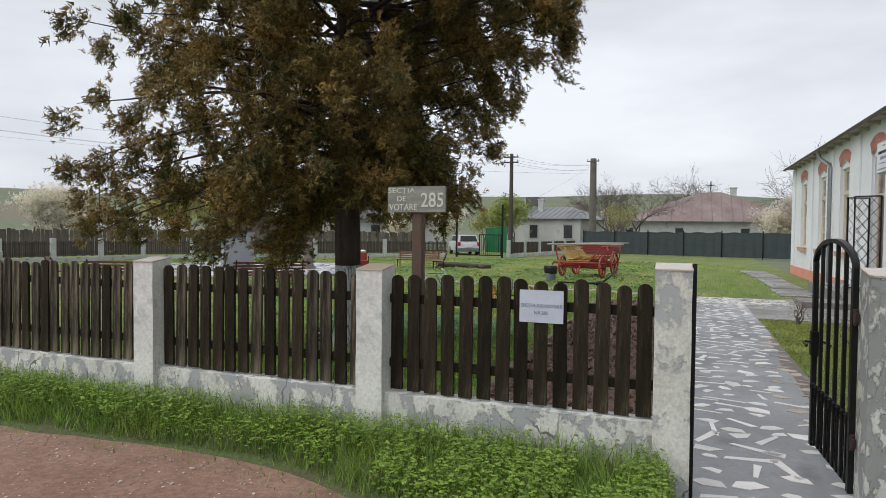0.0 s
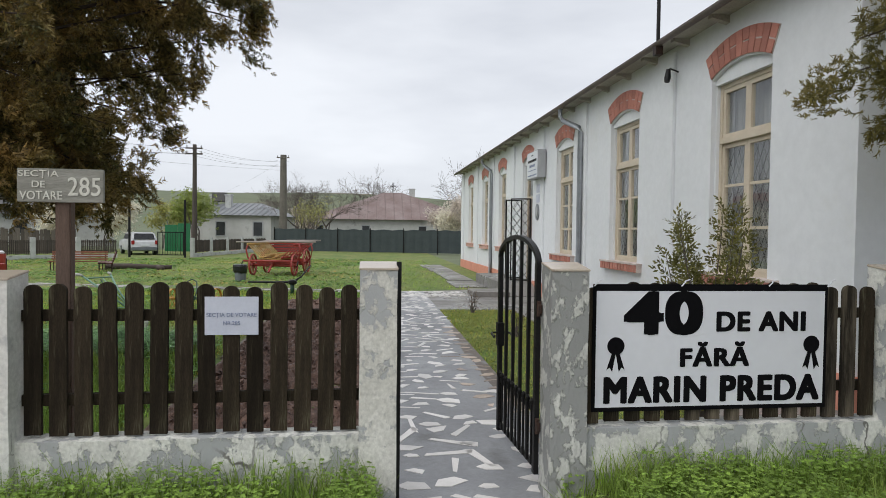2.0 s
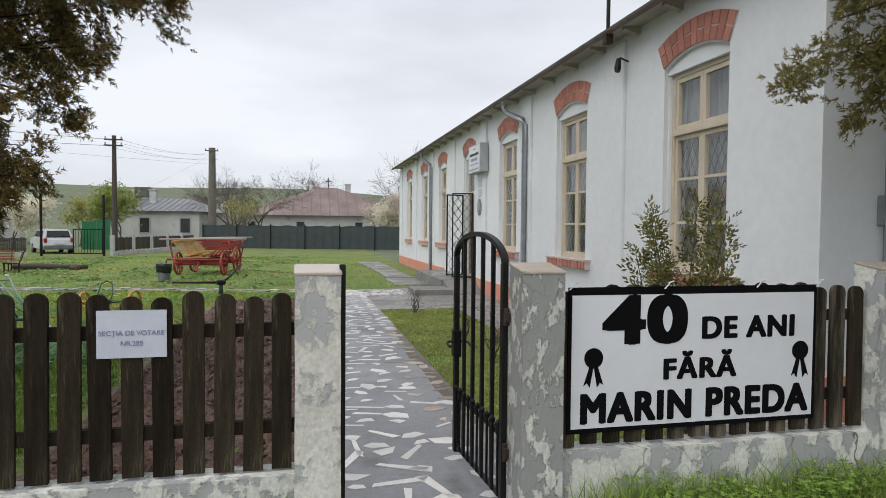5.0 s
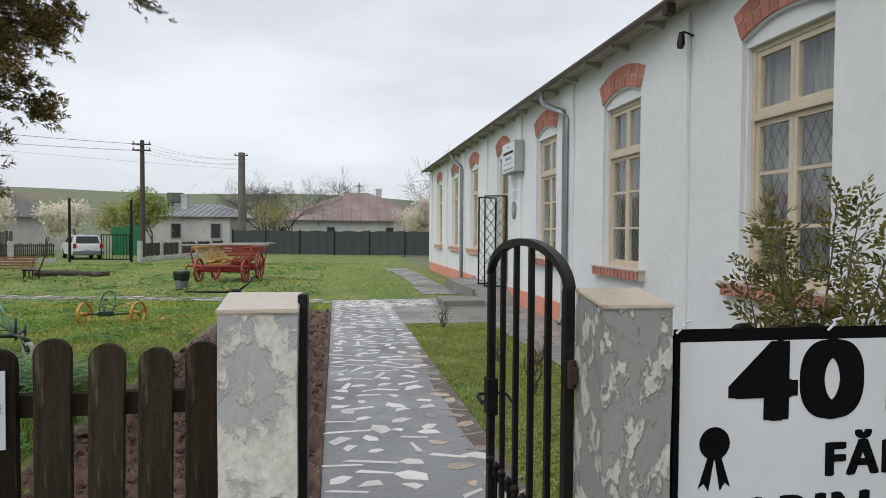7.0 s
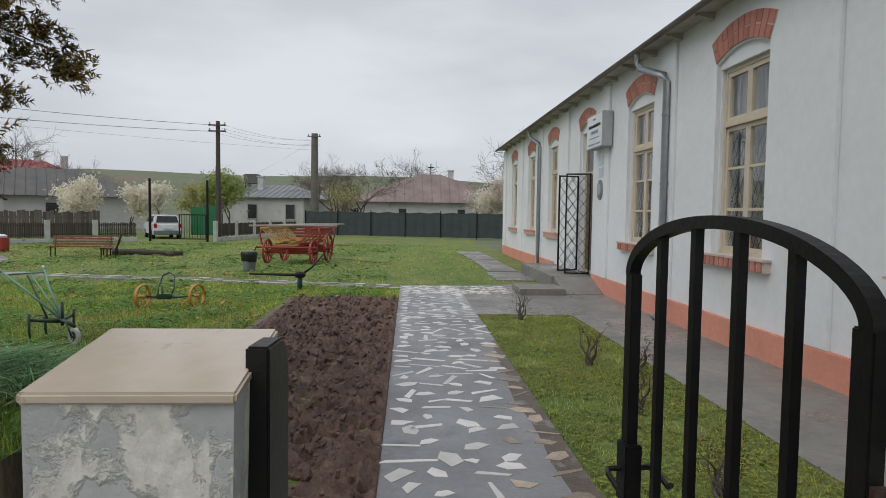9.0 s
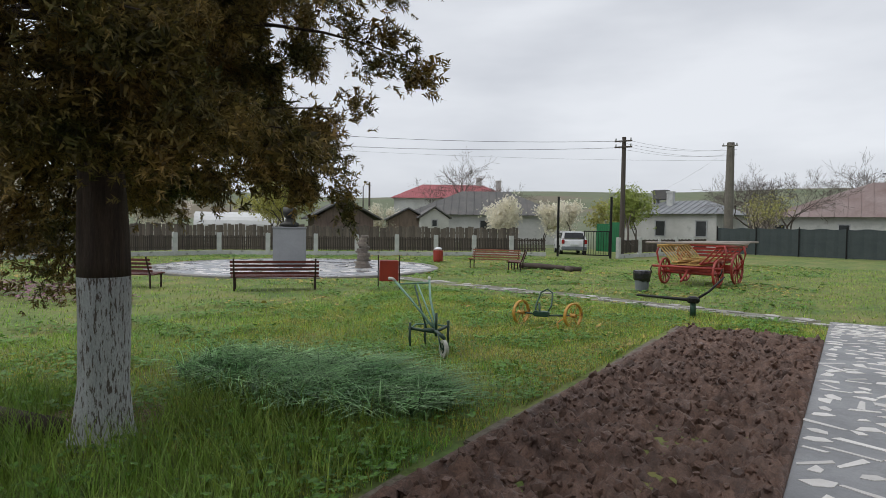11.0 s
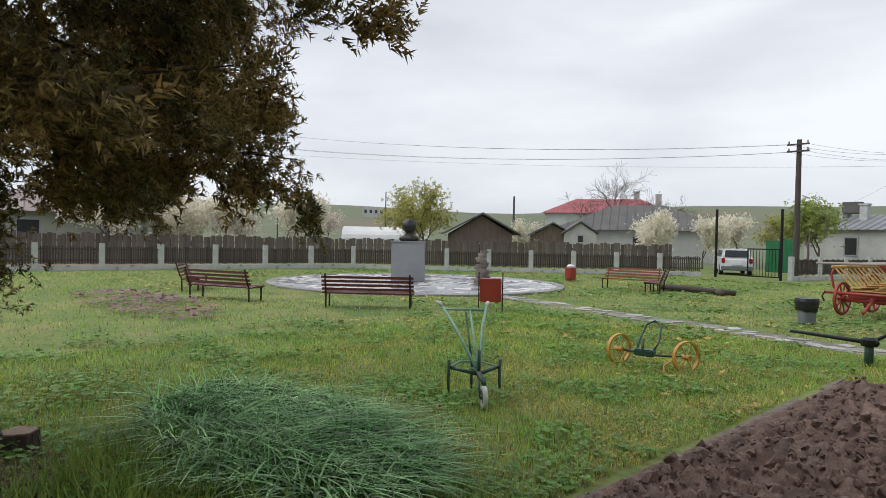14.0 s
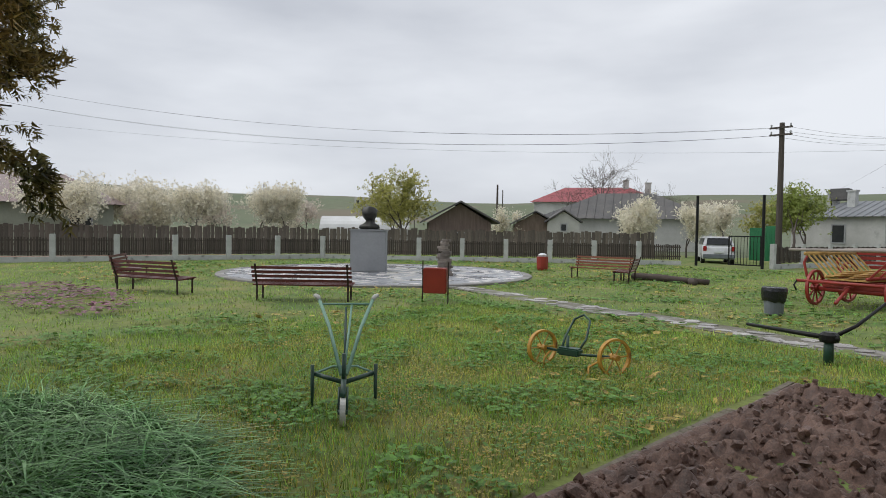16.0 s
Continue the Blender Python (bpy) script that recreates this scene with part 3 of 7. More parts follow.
def wall_run():
    """The long wall as blocks round its openings, each with a flat arch above."""
    bm = bmesh.new()
    cuts = sorted([(a - 0.02, b + 0.02, WZ0) for a, b in WIN] + [(DOOR[0] - 0.05, DOOR[1] + 0.05, 0.08)])
    y = BY0
    for a, b, z in cuts:
        box(bm, WX, WX + WALL_T, y, a, G - 0.1, EZ + 0.1)
        if z > 0.1:
            box(bm, WX, WX + WALL_T, a, b, G - 0.1, z)
        box(bm, WX, WX + WALL_T, a, b, 3.38, EZ + 0.1)
        # segment arch underside
        for k in range(10):
            y0, y1 = a + (b - a) * k / 10, a + (b - a) * (k + 1) / 10
            zz = [3.22 + 0.13 * (1 - (2 * (q - a) / (b - a) - 1) ** 2) for q in (y0, y1)]
            v = box(bm, WX, WX + WALL_T, y0, y1, 3.0, 3.38)
            v[0].co.z = v[1].co.z = zz[0]
            v[2].co.z = v[3].co.z = zz[1]
        y = b
    box(bm, WX, WX + WALL_T, y, BY1, G - 0.1, EZ + 0.1)
    return bm


solid("wall_west", wall_run(), PLASTER, "white plastered school wall with window niches", "wall", kind="structure")
bm = bmesh.new()
box(bm, WX + WALL_T, WX + 9, BY0, BY0 + WALL_T, G - 0.1, EZ + 0.1)
solid("wall_south", bm, PLASTER, "white plastered end wall", "wall", kind="structure")
bm = bmesh.new()
box(bm, WX + WALL_T, WX + 9, BY1 - WALL_T, BY1, G - 0.1, EZ + 0.1)
solid("wall_north", bm, PLASTER, "white plastered end wall", "wall", kind="structure")
bm = bmesh.new()
box(bm, WX + 9, WX + 9.4, BY0, BY1, G - 0.1, EZ + 0.1)
solid("wall_east", bm, PLASTER, "white plastered rear wall", "wall", kind="structure")
# added room shell behind the windows, its dimness coming from the dark ROOM colour
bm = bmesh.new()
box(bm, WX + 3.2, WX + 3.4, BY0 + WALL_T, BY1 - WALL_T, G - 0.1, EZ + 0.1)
solid("wall_inner", bm, ROOM, "inner partition wall, coloured dark for a dim room", "wall", kind="structure")
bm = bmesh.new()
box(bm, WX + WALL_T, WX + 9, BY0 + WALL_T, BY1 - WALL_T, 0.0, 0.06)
solid("floor", bm, ROOM, "interior floor, coloured dark for a dim room", "floor", kind="structure")
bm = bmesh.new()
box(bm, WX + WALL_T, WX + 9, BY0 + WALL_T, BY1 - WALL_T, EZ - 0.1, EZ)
solid("ceiling", bm, ROOM, "interior ceiling, coloured dark for a dim room", "ceiling", kind="structure")
bm = bmesh.new()
for a, b in ((BY0 - 0.03, DOOR[0] - 0.25), (DOOR[1] + 2.3, BY1 + 0.03)):
    v = box(bm, WX - 0.05, WX, a, b, G - 0.1, 0.13)
box(bm, WX - 0.05, WX + 9.4, BY0 - 0.05, BY0, G - 0.1, 0.13)
solid("plinth_band", bm, PINK, "salmon painted plinth along the school", "plinth", kind="structure", bevel=0.01)
for yc, hw in ((9.03, 0.24), (12.5, 0.24), (15.45, 0.24), (18.5, 0.24), (21.45, 0.24), (24.5, 0.24), (BY1 - 0.3, 0.3)):
    bm = bmesh.new()
    box(bm, WX - 0.045, WX, yc - hw, yc + hw, 0.13, EZ - 0.05)
    solid("pilaster", bm, PLASTER, "flat white pilaster strip on the wall", "trim", kind="structure", bevel=0.006)

# roof: low hip with overhanging boarded eaves
OV = 0.28
bm = bmesh.new()
x0, x1, y0, y1, xm = WX - OV, WX + 9.4 + OV, BY0 - OV, BY1 + OV, WX + 4.7
zb, zt = EZ + 0.10, EZ + 2.2
e = [bm.verts.new(c) for c in ((x0, y0, zb), (x1, y0, zb), (x1, y1, zb), (x0, y1, zb))]
r = [bm.verts.new(c) for c in ((xm, y0 + 5, zt), (xm, y1 - 5, zt))]
e2 = [bm.verts.new((v.co.x, v.co.y, zb - 0.045)) for v in e]
for f in ((e[0], e[1], r[0]), (e[1], e[2], r[1], r[0]), (e[2], e[3], r[1]), (e[3], e[0], r[0], r[1]), (e2[3], e2[2], e2[1], e2[0])):
    bm.faces.new(f)
for i in range(4):
    bm.faces.new((e[i], e2[i], e2[(i + 1) % 4], e[(i + 1) % 4]))
solid("roof", bm, ROOF, "low weathered sheet-metal hip roof", "roof", kind="structure")
bm = bmesh.new()
box(bm, WX - OV + 0.03, WX, BY0 - OV + 0.03, BY1 + OV - 0.03, EZ + 0.03, EZ + 0.05)
box(bm, WX, WX + 9.4, BY0 - OV + 0.03, BY0, EZ + 0.03, EZ + 0.05)
solid("eave_soffit", bm, EAVE_WOOD, "pale boarded eave underside", "eave", kind="structure")
ew = tagged(new("eave_rafters"), "painted rafter ends under the eave", "eave", kind="structure")
bm = bmesh.new()
box(bm, WX - OV + 0.06, WX, -0.04, 0.04, EZ - 0.06, EZ + 0.03)
v = list(bm.verts)
for q in v:
    if q.co.x < WX - 0.2 and q.co.z < EZ:
        q.co.z += 0.05
RAFTER = finish(bm, "rafter", EAVE_WOOD)
k = 0
while BY0 + 0.2 + k * 0.92 < BY1:
    o = part("rafter", RAFTER, None, ew)
    o.matrix_basis = pose(0, BY0 + 0.2 + k * 0.92, 0)
    k += 1
gut = thing("gutter", pose(WX - OV - 0.03, BY0 - OV, EZ + 0.04), "dark weathered half-round metal gutter along the eave", "gutter")
bm = bmesh.new()
L = BY1 - BY0 + 2 * OV
prof = [(0.055 * math.cos(a), 0.05 * math.sin(a)) for a in [math.pi + math.pi * k / 8 for k in range(9)]]
prof += [(p[0] * 0.9, p[1] * 0.9) for p in prof[::-1]]
a = [bm.verts.new((x, 0, z)) for x, z in prof]
b = [bm.verts.new((x, L, z)) for x, z in prof]
for i in range(len(prof)):
    j = (i + 1) % len(prof)
    bm.faces.new((a[i], a[j], b[j], b[i]))
part("trough", bm, ROOF, gut)


def downpipe(y):
    t = thing("downpipe", pose(WX, y, G), "grey galvanised downpipe fixed to the wall", "downpipe", "school downpipes")
    z = EZ - G
    bm = bmesh.new()
    tube(bm, [(-OV, 0.75, z), (-OV, 0.75, z - 0.16), (-OV + 0.06, 0.7, z - 0.26)], [0.05, 0.045, 0.05], 10)
    part("outlet", bm, STEEL, t)
    bm = bmesh.new()
    tube(bm, [(-OV + 0.05, 0.72, z - 0.24), (-0.12, 0.06, z - 0.48), (-0.1, 0.0, z - 0.58), (-0.1, 0, 0.12), (-0.2, -0.02, 0.03)], 0.052, 12)
    part("pipe", bm, STEEL, t, smooth=True)
    for q in (0.8, 2.0, 3.0):
        bm = bmesh.new()
        tube(bm, [(-0.1, 0, q), (-0.1, 0, q + 0.03)], 0.06, 12)
        box(bm, -0.06, 0.0, -0.012, 0.012, q, q + 0.025)
        part("bracket", bm, STEEL, t)
    return t


downpipe(12.42)
downpipe(21.3)


def pane_frame(bm, y0, y1, z0, z1, w, x0, x1):
    box(bm, x0, x1, y0, y0 + w, z0, z1)
    box(bm, x0, x1, y1 - w, y1, z0, z1)
    box(bm, x0, x1, y0 + w, y1 - w, z0, z0 + w)
    box(bm, x0, x1, y0 + w, y1 - w, z1 - w, z1)


SILL_BRICKS = []
_bm = bmesh.new()
box(_bm, -0.05, 0.06, -0.04, 0.04, 0, 0.115)
SILL_BRICK = finish(_bm, "brick", BRICK, bevel=0.004)


def window(i, a, b):
    """A tall cream casement: two lights over two leaves of three panes, grille and curtain behind."""
    t = thing("window_%d" % i, pose(WX, (a + b) / 2, 0), "tall cream-painted wooden casement window with lace curtain and lattice", "window", "school windows", "structure")
    h = (b - a) / 2
    fx0, fx1 = 0.10, 0.17
    bm = bmesh.new()
    pane_frame(bm, -h, h, WZ0, WZ1, 0.055, fx0, fx1)
    part("window_frame", bm, FRAME, t, bevel=0.004)
    zt_ = WZ0 + 0.70 * (WZ1 - WZ0)
    bm = bmesh.new()
    box(bm, fx0 - 0.03, fx1, -h + 0.055, h - 0.055, zt_ - 0.035, zt_ + 0.035)
    part("transom", bm, FRAME, t, bevel=0.006)
    for s in (-1, 1):
        y0, y1 = (0.0, h - 0.055) if s > 0 else (-h + 0.055, 0.0)
        for z0, z1, bars in ((WZ0 + 0.055, zt_ - 0.035, 2), (zt_ + 0.035, WZ1 - 0.055, 0)):
            bm = bmesh.new()
            pane_frame(bm, y0 + 0.002, y1 - 0.002, z0 + 0.002, z1 - 0.002, 0.05, fx0 + 0.012, fx1 - 0.005)
            for k in range(bars):
                zz = z0 + (z1 - z0) * (k + 1) / (bars + 1)
                box(bm, fx0 + 0.02, fx1 - 0.01, y0 + 0.052, y1 - 0.052, zz - 0.016, zz + 0.016)
            lf = part("casement", bm, FRAME, t)
            n = bars + 1
            for k in range(n):
                za, zb_ = z0 + 0.05 + (z1 - z0 - 0.1) * k / n, z0 + 0.05 + (z1 - z0 - 0.1) * (k + 1) / n
                g = bmesh.new()
                box(g, fx0 + 0.036, fx0 + 0.040, y0 + 0.04, y1 - 0.04, za, zb_)
                pn = part("pane", g, GLASS, lf)
                pn.visible_shadow = False
    bm = bmesh.new()
    zz = WZ0 + 0.05
    for k in range(-14, 15):
        for s in (-1, 1):
            ya, yb = -h, h
            p0, p1 = Vector((0.21, ya, 2 + 0.22 * k)), Vector((0.21, yb, 2 + 0.22 * k + s * 2 * h * 1.9))
            pts = []
            for q in np.linspace(0, 1, 25):
                p = p0.lerp(p1, q)
                if WZ0 < p.z < WZ1 - 0.75:
                    pts.append(p)
            if len(pts) > 1:
                tube(bm, [pts[0], pts[-1]], 0.003, 4)
    part("lattice", bm, IRON, t, "thin iron lattice behind the glass")
    # curtain in folds
    bm = bmesh.new()
    n = 60
    row = []
    for k in range(n + 1):
        y = -h + 2 * h * k / n
        x = 0.30 + 0.02 * math.sin(k * 1.1) + 0.01 * math.sin(k * 2.7 + i)
        row.append([bm.verts.new((x, y, z)) for z in (WZ0 + 0.06, WZ1)])
    for p, q in zip(row, row[1:]):
        bm.faces.new((p[0], q[0], q[1], p[1]))
    part("curtain", bm, CURTAIN, t, "grey-white lace curtain", smooth=True)
    # side reveals and white spandrel under the brick arch
    bm = bmesh.new()
    box(bm, 0.06, WALL_T, -h - 0.02, -h, WZ0, 3.4)
    box(bm, 0.06, WALL_T, h, h + 0.02, WZ0, 3.4)
    box(bm, 0.045, WALL_T - 0.05, -h - 0.02, h + 0.02, WZ1, 3.4)
    part("reveal", bm, PLASTER, t)
    bm = bmesh.new()
    box(bm, -0.08, 0.1, -h - 0.2, h + 0.2, WZ0 - 0.13, WZ0 - 0.008)
    box(bm, -0.10, 0.1, -h - 0.22, h + 0.22, WZ0 - 0.01, WZ0 + 0.015)
    part("window_sill", bm, SILL if i > 3 else MORTAR, t, "window sill")
    if i <= 3:
        n = 13
        for k in range(n):
            o = part("brick", SILL_BRICK, None, t)
            o.matrix_basis = pose(-0.045, -h - 0.19 + (2 * h + 0.38) * (k + 0.5) / n, WZ0 - 0.125)
    # the brick arch: paired headers and long bricks in turn
    arch(t, h, i)
    return t


def arch(t, h, i):
    span = h + 0.02
    z0, rise, th = 3.235, 0.13, 0.30
    R = (span ** 2 + rise ** 2) / (2 * rise)
    zc = z0 + rise - R
    amax = math.asin(span / R)
    n = 11
    bm = bmesh.new()
    for k in range(20):
        c = [(R + q, -amax + 2 * amax * (k + j) / 20) for q, j in ((0.0, 0), (0.0, 1), (th, 1), (th, 0))]
        pp = [(q * math.sin(w), zc + q * math.cos(w)) for q, w in c]
        v = box(bm, -0.012, 0.02, 0, 1, 0, 1)
        for idx, p in zip((0, 3, 7, 4), (pp[0], pp[1], pp[2], pp[3])):
            v[idx].co.y, v[idx].co.z = p
        for idx, p in zip((1, 2, 6, 5), (pp[0], pp[1], pp[2], pp[3])):
            v[idx].co.y, v[idx].co.z = p
    part("arch_mortar", bm, MORTAR, t)
    g = 0.006
    for k in range(n):
        w0, w1 = -amax + 2 * amax * k / n, -amax + 2 * amax * (k + 1) / n
        pieces = [(0.0, th)] if k % 2 else [(0.0, th * 0.48), (th * 0.52, th)]
        for q0, q1 in pieces:
            bm = bmesh.new()
            v = box(bm, -0.022, 0.0, 0, 1, 0, 1)
            da = g / R
            pp = [((R + q) * math.sin(w), zc + (R + q) * math.cos(w)) for q, w in ((q0 + 0.004, w0 + da), (q0 + 0.004, w1 - da), (q1 - 0.004, w1 - da), (q1 - 0.004, w0 + da))]
            for idx, p in zip((0, 3, 7, 4), pp):
                v[idx].co.y, v[idx].co.z = p
            for idx, p in zip((1, 2, 6, 5), pp):
                v[idx].co.y, v[idx].co.z = p
            part("brick", bm, BRICK, t)


for i, (a, b) in enumerate(WIN):
    window(i + 1, a, b)

# ---- school door, grille, sign box ----
door = thing("door_1", pose(WX, (DOOR[0] + DOOR[1]) / 2, 0.08), "brown wooden double door, darkened for a shaded open doorway, in a cream frame with dark transom panes", "door", kind="structure")
dh = (DOOR[1] - DOOR[0]) / 2
# brown leaves kept extra dark to stand in for the shaded open doorway
DOORWOOD = material("brown_door_dark_for_doorway", (0.085, 0.052, 0.036), (0.12, 0.075, 0.05), 0.4, scale=5, stretch=(4, 4, 0.5), grain=0.2, bump=0.2)
bm = bmesh.new()
pane_frame(bm, -dh, dh, 0.0, 3.06, 0.06, 0.12, 0.2)
box(bm, 0.12, 0.2, -dh + 0.02, dh - 0.06, 2.15, 2.22)
part("door_frame", bm, FRAME, door, bevel=0.004)
bm = bmesh.new()
box(bm, 0.14, 0.18, -dh + 0.025, 0.0, 0.01, 2.145)
for z0, z1 in ((0.15, 0.8), (0.95, 1.35), (1.5, 2.0)):
    pane_frame(bm, -dh + 0.13, -0.07, z0, z1, 0.02, 0.125, 0.145)
part("door_leaf", bm, DOORWOOD, door, bevel=0.003)
bm = bmesh.new()
box(bm, 0.14, 0.18, 0.005, dh - 0.065, 0.01, 2.145)
part("door_leaf", bm, DOORWOOD, door, bevel=0.003)
bm = bmesh.new()
box(bm, 0.155, 0.16, -dh + 0.02, dh - 0.06, 2.22, 3.0)
part("transom_pane", bm, GLASS, door)
bm = bmesh.new()
box(bm, 0.11, 0.14, -0.06, -0.02, 1.0, 1.16)
tube(bm, [(0.09, -0.04, 1.1), (0.09, -0.14, 1.1)], 0.009, 6)
part("door_handle", bm, STEEL, door, "steel lever handle")
bm = bmesh.new()
box(bm, 0.05, WALL_T, -dh - 0.05, -dh, 0, 3.3)
box(bm, 0.05, WALL_T, dh, dh + 0.05, 0, 3.3)
box(bm, 0.045, WALL_T, -dh - 0.05, dh + 0.05, 3.06, 3.32)
part("reveal", bm, PLASTER, door)
arch(tagged(thing("door_arch", pose(WX, (DOOR[0] + DOOR[1]) / 2, -0.02), "red brick arch over the door", "arch", kind="structure")), dh, 9)


def grille(y, turn):
    t = thing("door_grille", pose(WX - 0.02, y, 0.10, 0, 0, turn), "black iron lattice security grille standing open before the door", "grille", "door grilles")
    w, h = 0.52, 2.12
    bm = bmesh.new()
    for x0, x1, z0, z1 in ((0, 0.03, 0, h), (w - 0.03, w, 0, h), (0.03, w - 0.03, 0, 0.03), (0.03, w - 0.03, h - 0.03, h)):
        box(bm, x0, x1, -0.014, 0.014, z0, z1)
    part("frame", bm, IRON, t)
    n = 8
    for s in (0, 1):
        bm = bmesh.new()
        for k in range(-3, n + 3):
            z = h * k / n
            p0, p1 = Vector((0.02, 0, z)), Vector((w - 0.02, 0, z + h / n * 2.2))
            a0 = max(0.0, (0.03 - p0.z) / (p1.z - p0.z))
            a1 = min(1.0, (h - 0.03 - p0.z) / (p1.z - p0.z))
            if a1 > a0 + 0.02:
                q0, q1 = p0.lerp(p1, a0), p0.lerp(p1, a1)
                if s:
                    q0.x, q1.x = w - q0.x, w - q1.x
                tube(bm, [q0, q1], 0.006, 4)
        part("lattice", bm, IRON, t)
    return t


grille(DOOR[0], 160)
grille(DOOR[1] + 0.02, 200)
SIGN_WHITE = material("sign_white", (0.66, 0.68, 0.70), (0.58, 0.6, 0.63), 0.4, scale=2, grain=0.03)
SIGN_GREY = material("sign_side_grey", (0.40, 0.41, 0.42), None, 0.5, scale=2, grain=0.04)
sb = thing("sign_box", pose(WX - 0.02, 15.55, 2.98), "white lettered sign box mounted on brackets beside the door", "sign")
bm = bmesh.new()
box(bm, -0.2, 0, -0.5, 0.5, -0.33, 0.33)
part("case", bm, SIGN_GREY, sb, bevel=0.008)
bm = bmesh.new()
box(bm, -0.206, -0.2005, -0.48, 0.48, -0.31, 0.31)
part("face", bm, SIGN_WHITE, sb)
for z, w, hh in ((0.23, 0.2, 0.02), (0.10, 0.78, 0.06), (-0.02, 0.5, 0.06), (-0.13, 0.7, 0.02), (-0.25, 0.82, 0.03)):
    bm = bmesh.new()
    n = max(4, int(w / 0.07))
    for k in range(n):
        y = -w / 2 + w * k / n
        box(bm, -0.209, -0.2055, y, y + w / n * 0.72, z - hh / 2, z + hh / 2)
    part("lettering", bm, INK if z > 0 else INK_BLUE, sb, "dark line of lettering")
pl = thing("wall_plaque", pose(WX - 0.045, 15.62, 1.85), "oval grey metal plaque on the wall", "plaque")
bm = bmesh.new()
prism(bm, [(0.15 * math.cos(a), 0.2 * math.sin(a)) for a in [2 * math.pi * k / 24 for k in range(24)]], 0, 0.03)
o = part("plate", bm, STEEL, pl, bevel=0.006)
o.matrix_basis = Matrix(((0, 0, -1, 0), (1, 0, 0, 0), (0, 1, 0, 0), (0, 0, 0, 1)))
bm = bmesh.new()
prism(bm, [(0.09 * math.cos(a), 0.12 * math.sin(a)) for a in [2 * math.pi * k / 24 for k in range(24)]], 0.03, 0.04)
o = part("emblem", bm, SIGN_GREY, pl)
o.matrix_basis = Matrix(((0, 0, -1, 0), (1, 0, 0, 0), (0, 1, 0, 0), (0, 0, 0, 1)))
for z in (2.42, 2.18):
    pn = thing("wall_notice", pose(WX - 0.048, 15.6, z), "small white paper notice on the wall", "notice", "wall notices")
    bm = bmesh.new()
    box(bm, -0.004, 0.0, -0.15, 0.15, -0.1, 0.1)
    part("sheet", bm, PAPER, pn)
# lamp and mast at the eave
fl = thing("wall_lamp", pose(WX, 8.75, 3.45), "black wall lamp on a bracket under the eave", "lamp")
bm = bmesh.new()
tube(bm, [(0, 0, 0.1), (-0.12, 0, 0.14), (-0.16, -0.02, 0.1)], 0.012, 6)
part("bracket", bm, IRON, fl)
bm = bmesh.new()
tube(bm, [(-0.15, -0.01, 0.12), (-0.17, -0.03, 0.0), (-0.18, -0.04, -0.05)], [0.03, 0.045, 0.035], 10)
part("head", bm, IRON, fl)
ms = thing("service_mast", pose(WX - OV - 0.02, 8.75, EZ), "thin dark iron mast rising from the eave", "mast")
bm = bmesh.new()
tube(bm, [(0, 0, -0.1), (0.0, 0.0, 3.2)], 0.025, 8)
part("pole", bm, IRON, ms)
bm = bmesh.new()
box(bm, -0.05, 0.05, -0.05, 0.05, -0.12, 0.0)
part("clamp", bm, RUST, ms)
cn = thing("conduit", pose(4.95, BY0, 0.6), "grey electrical conduit with junction box on the end wall", "conduit")
bm = bmesh.new()
tube(bm, [(0, -0.03, -0.5), (0, -0.03, 2.9)], 0.02, 8)
part("pipe", bm, STEEL, cn)
bm = bmesh.new()
box(bm, -0.07, 0.07, -0.08, 0.0, 0.8, 1.05)
part("junction_box", bm, STEEL, cn, bevel=0.005)

# ---- polling station sign behind the fence ----
OLDBOARD = material("grey_weathered_board", (0.28, 0.28, 0.245), (0.21, 0.21, 0.18), 0.8, scale=5, stretch=(0.5, 4, 4), bump=0.3, grain=0.15)
POSTWOOD = material("brown_weathered_post", (0.085, 0.052, 0.036), (0.12, 0.08, 0.06), 0.8, scale=6, stretch=(5, 5, 0.5), bump=0.4, grain=0.25)
CHALK = material("chalk_white_paint", (0.62, 0.62, 0.55), None, 0.8, grain=0.1)
ps = thing("polling_sign", pose(-1.573, 4.42, G), "grey wooden board with white hand-painted lettering on a post", "sign")
bm = bmesh.new()
box(bm, -0.042, 0.042, -0.03, 0.03, -0.1, 1.73)
part("post", bm, POSTWOOD, ps, bevel=0.006)
bm = bmesh.new()
box(bm, -0.23, 0.23, -0.055, -0.032, 1.682, 1.872)
part("board", bm, OLDBOARD, ps, bevel=0.004)
for tx, x, z, w, h in (("SECȚIA", -0.222, 1.815, 0.215, 0.047), ("DE", -0.15, 1.764, 0.07, 0.038), ("VOTARE", -0.215, 1.697, 0.225, 0.048), ("285", 0.04, 1.72, 0.175, 0.105)):
    write(tx, 0.1, CHALK, ps, pose(x, -0.057, z, 90, 0, 0), bold=0.001, fit=(w, h))

# ---- leaves and branches ----
rng = np.random.default_rng(7)


def frames_along(d, jitter):
    """Random frames whose first axis follows d, loosened by jitter."""
    d = d + rng.normal(0, jitter, d.shape)
    d /= np.linalg.norm(d, axis=1)[:, None] + 1e-9
    r = rng.normal(0, 1, d.shape)
    b = np.cross(d, r)
    b /= np.linalg.norm(b, axis=1)[:, None] + 1e-9
    return np.stack([d, b, np.cross(d, b)], -1)


def scatter(tv, tf, pos, rot, size):
    """Copies of a small template, turned and sized, as one vertex and face array."""
    n, k = len(pos), len(tv)
    v = np.einsum("nij,kj->nki", rot, tv) * size[:, None, None] + pos[:, None, :]
    f = (tf[None] + (np.arange(n) * k)[:, None, None]).reshape(-1, tf.shape[1])
    return v.reshape(-1, 3), f


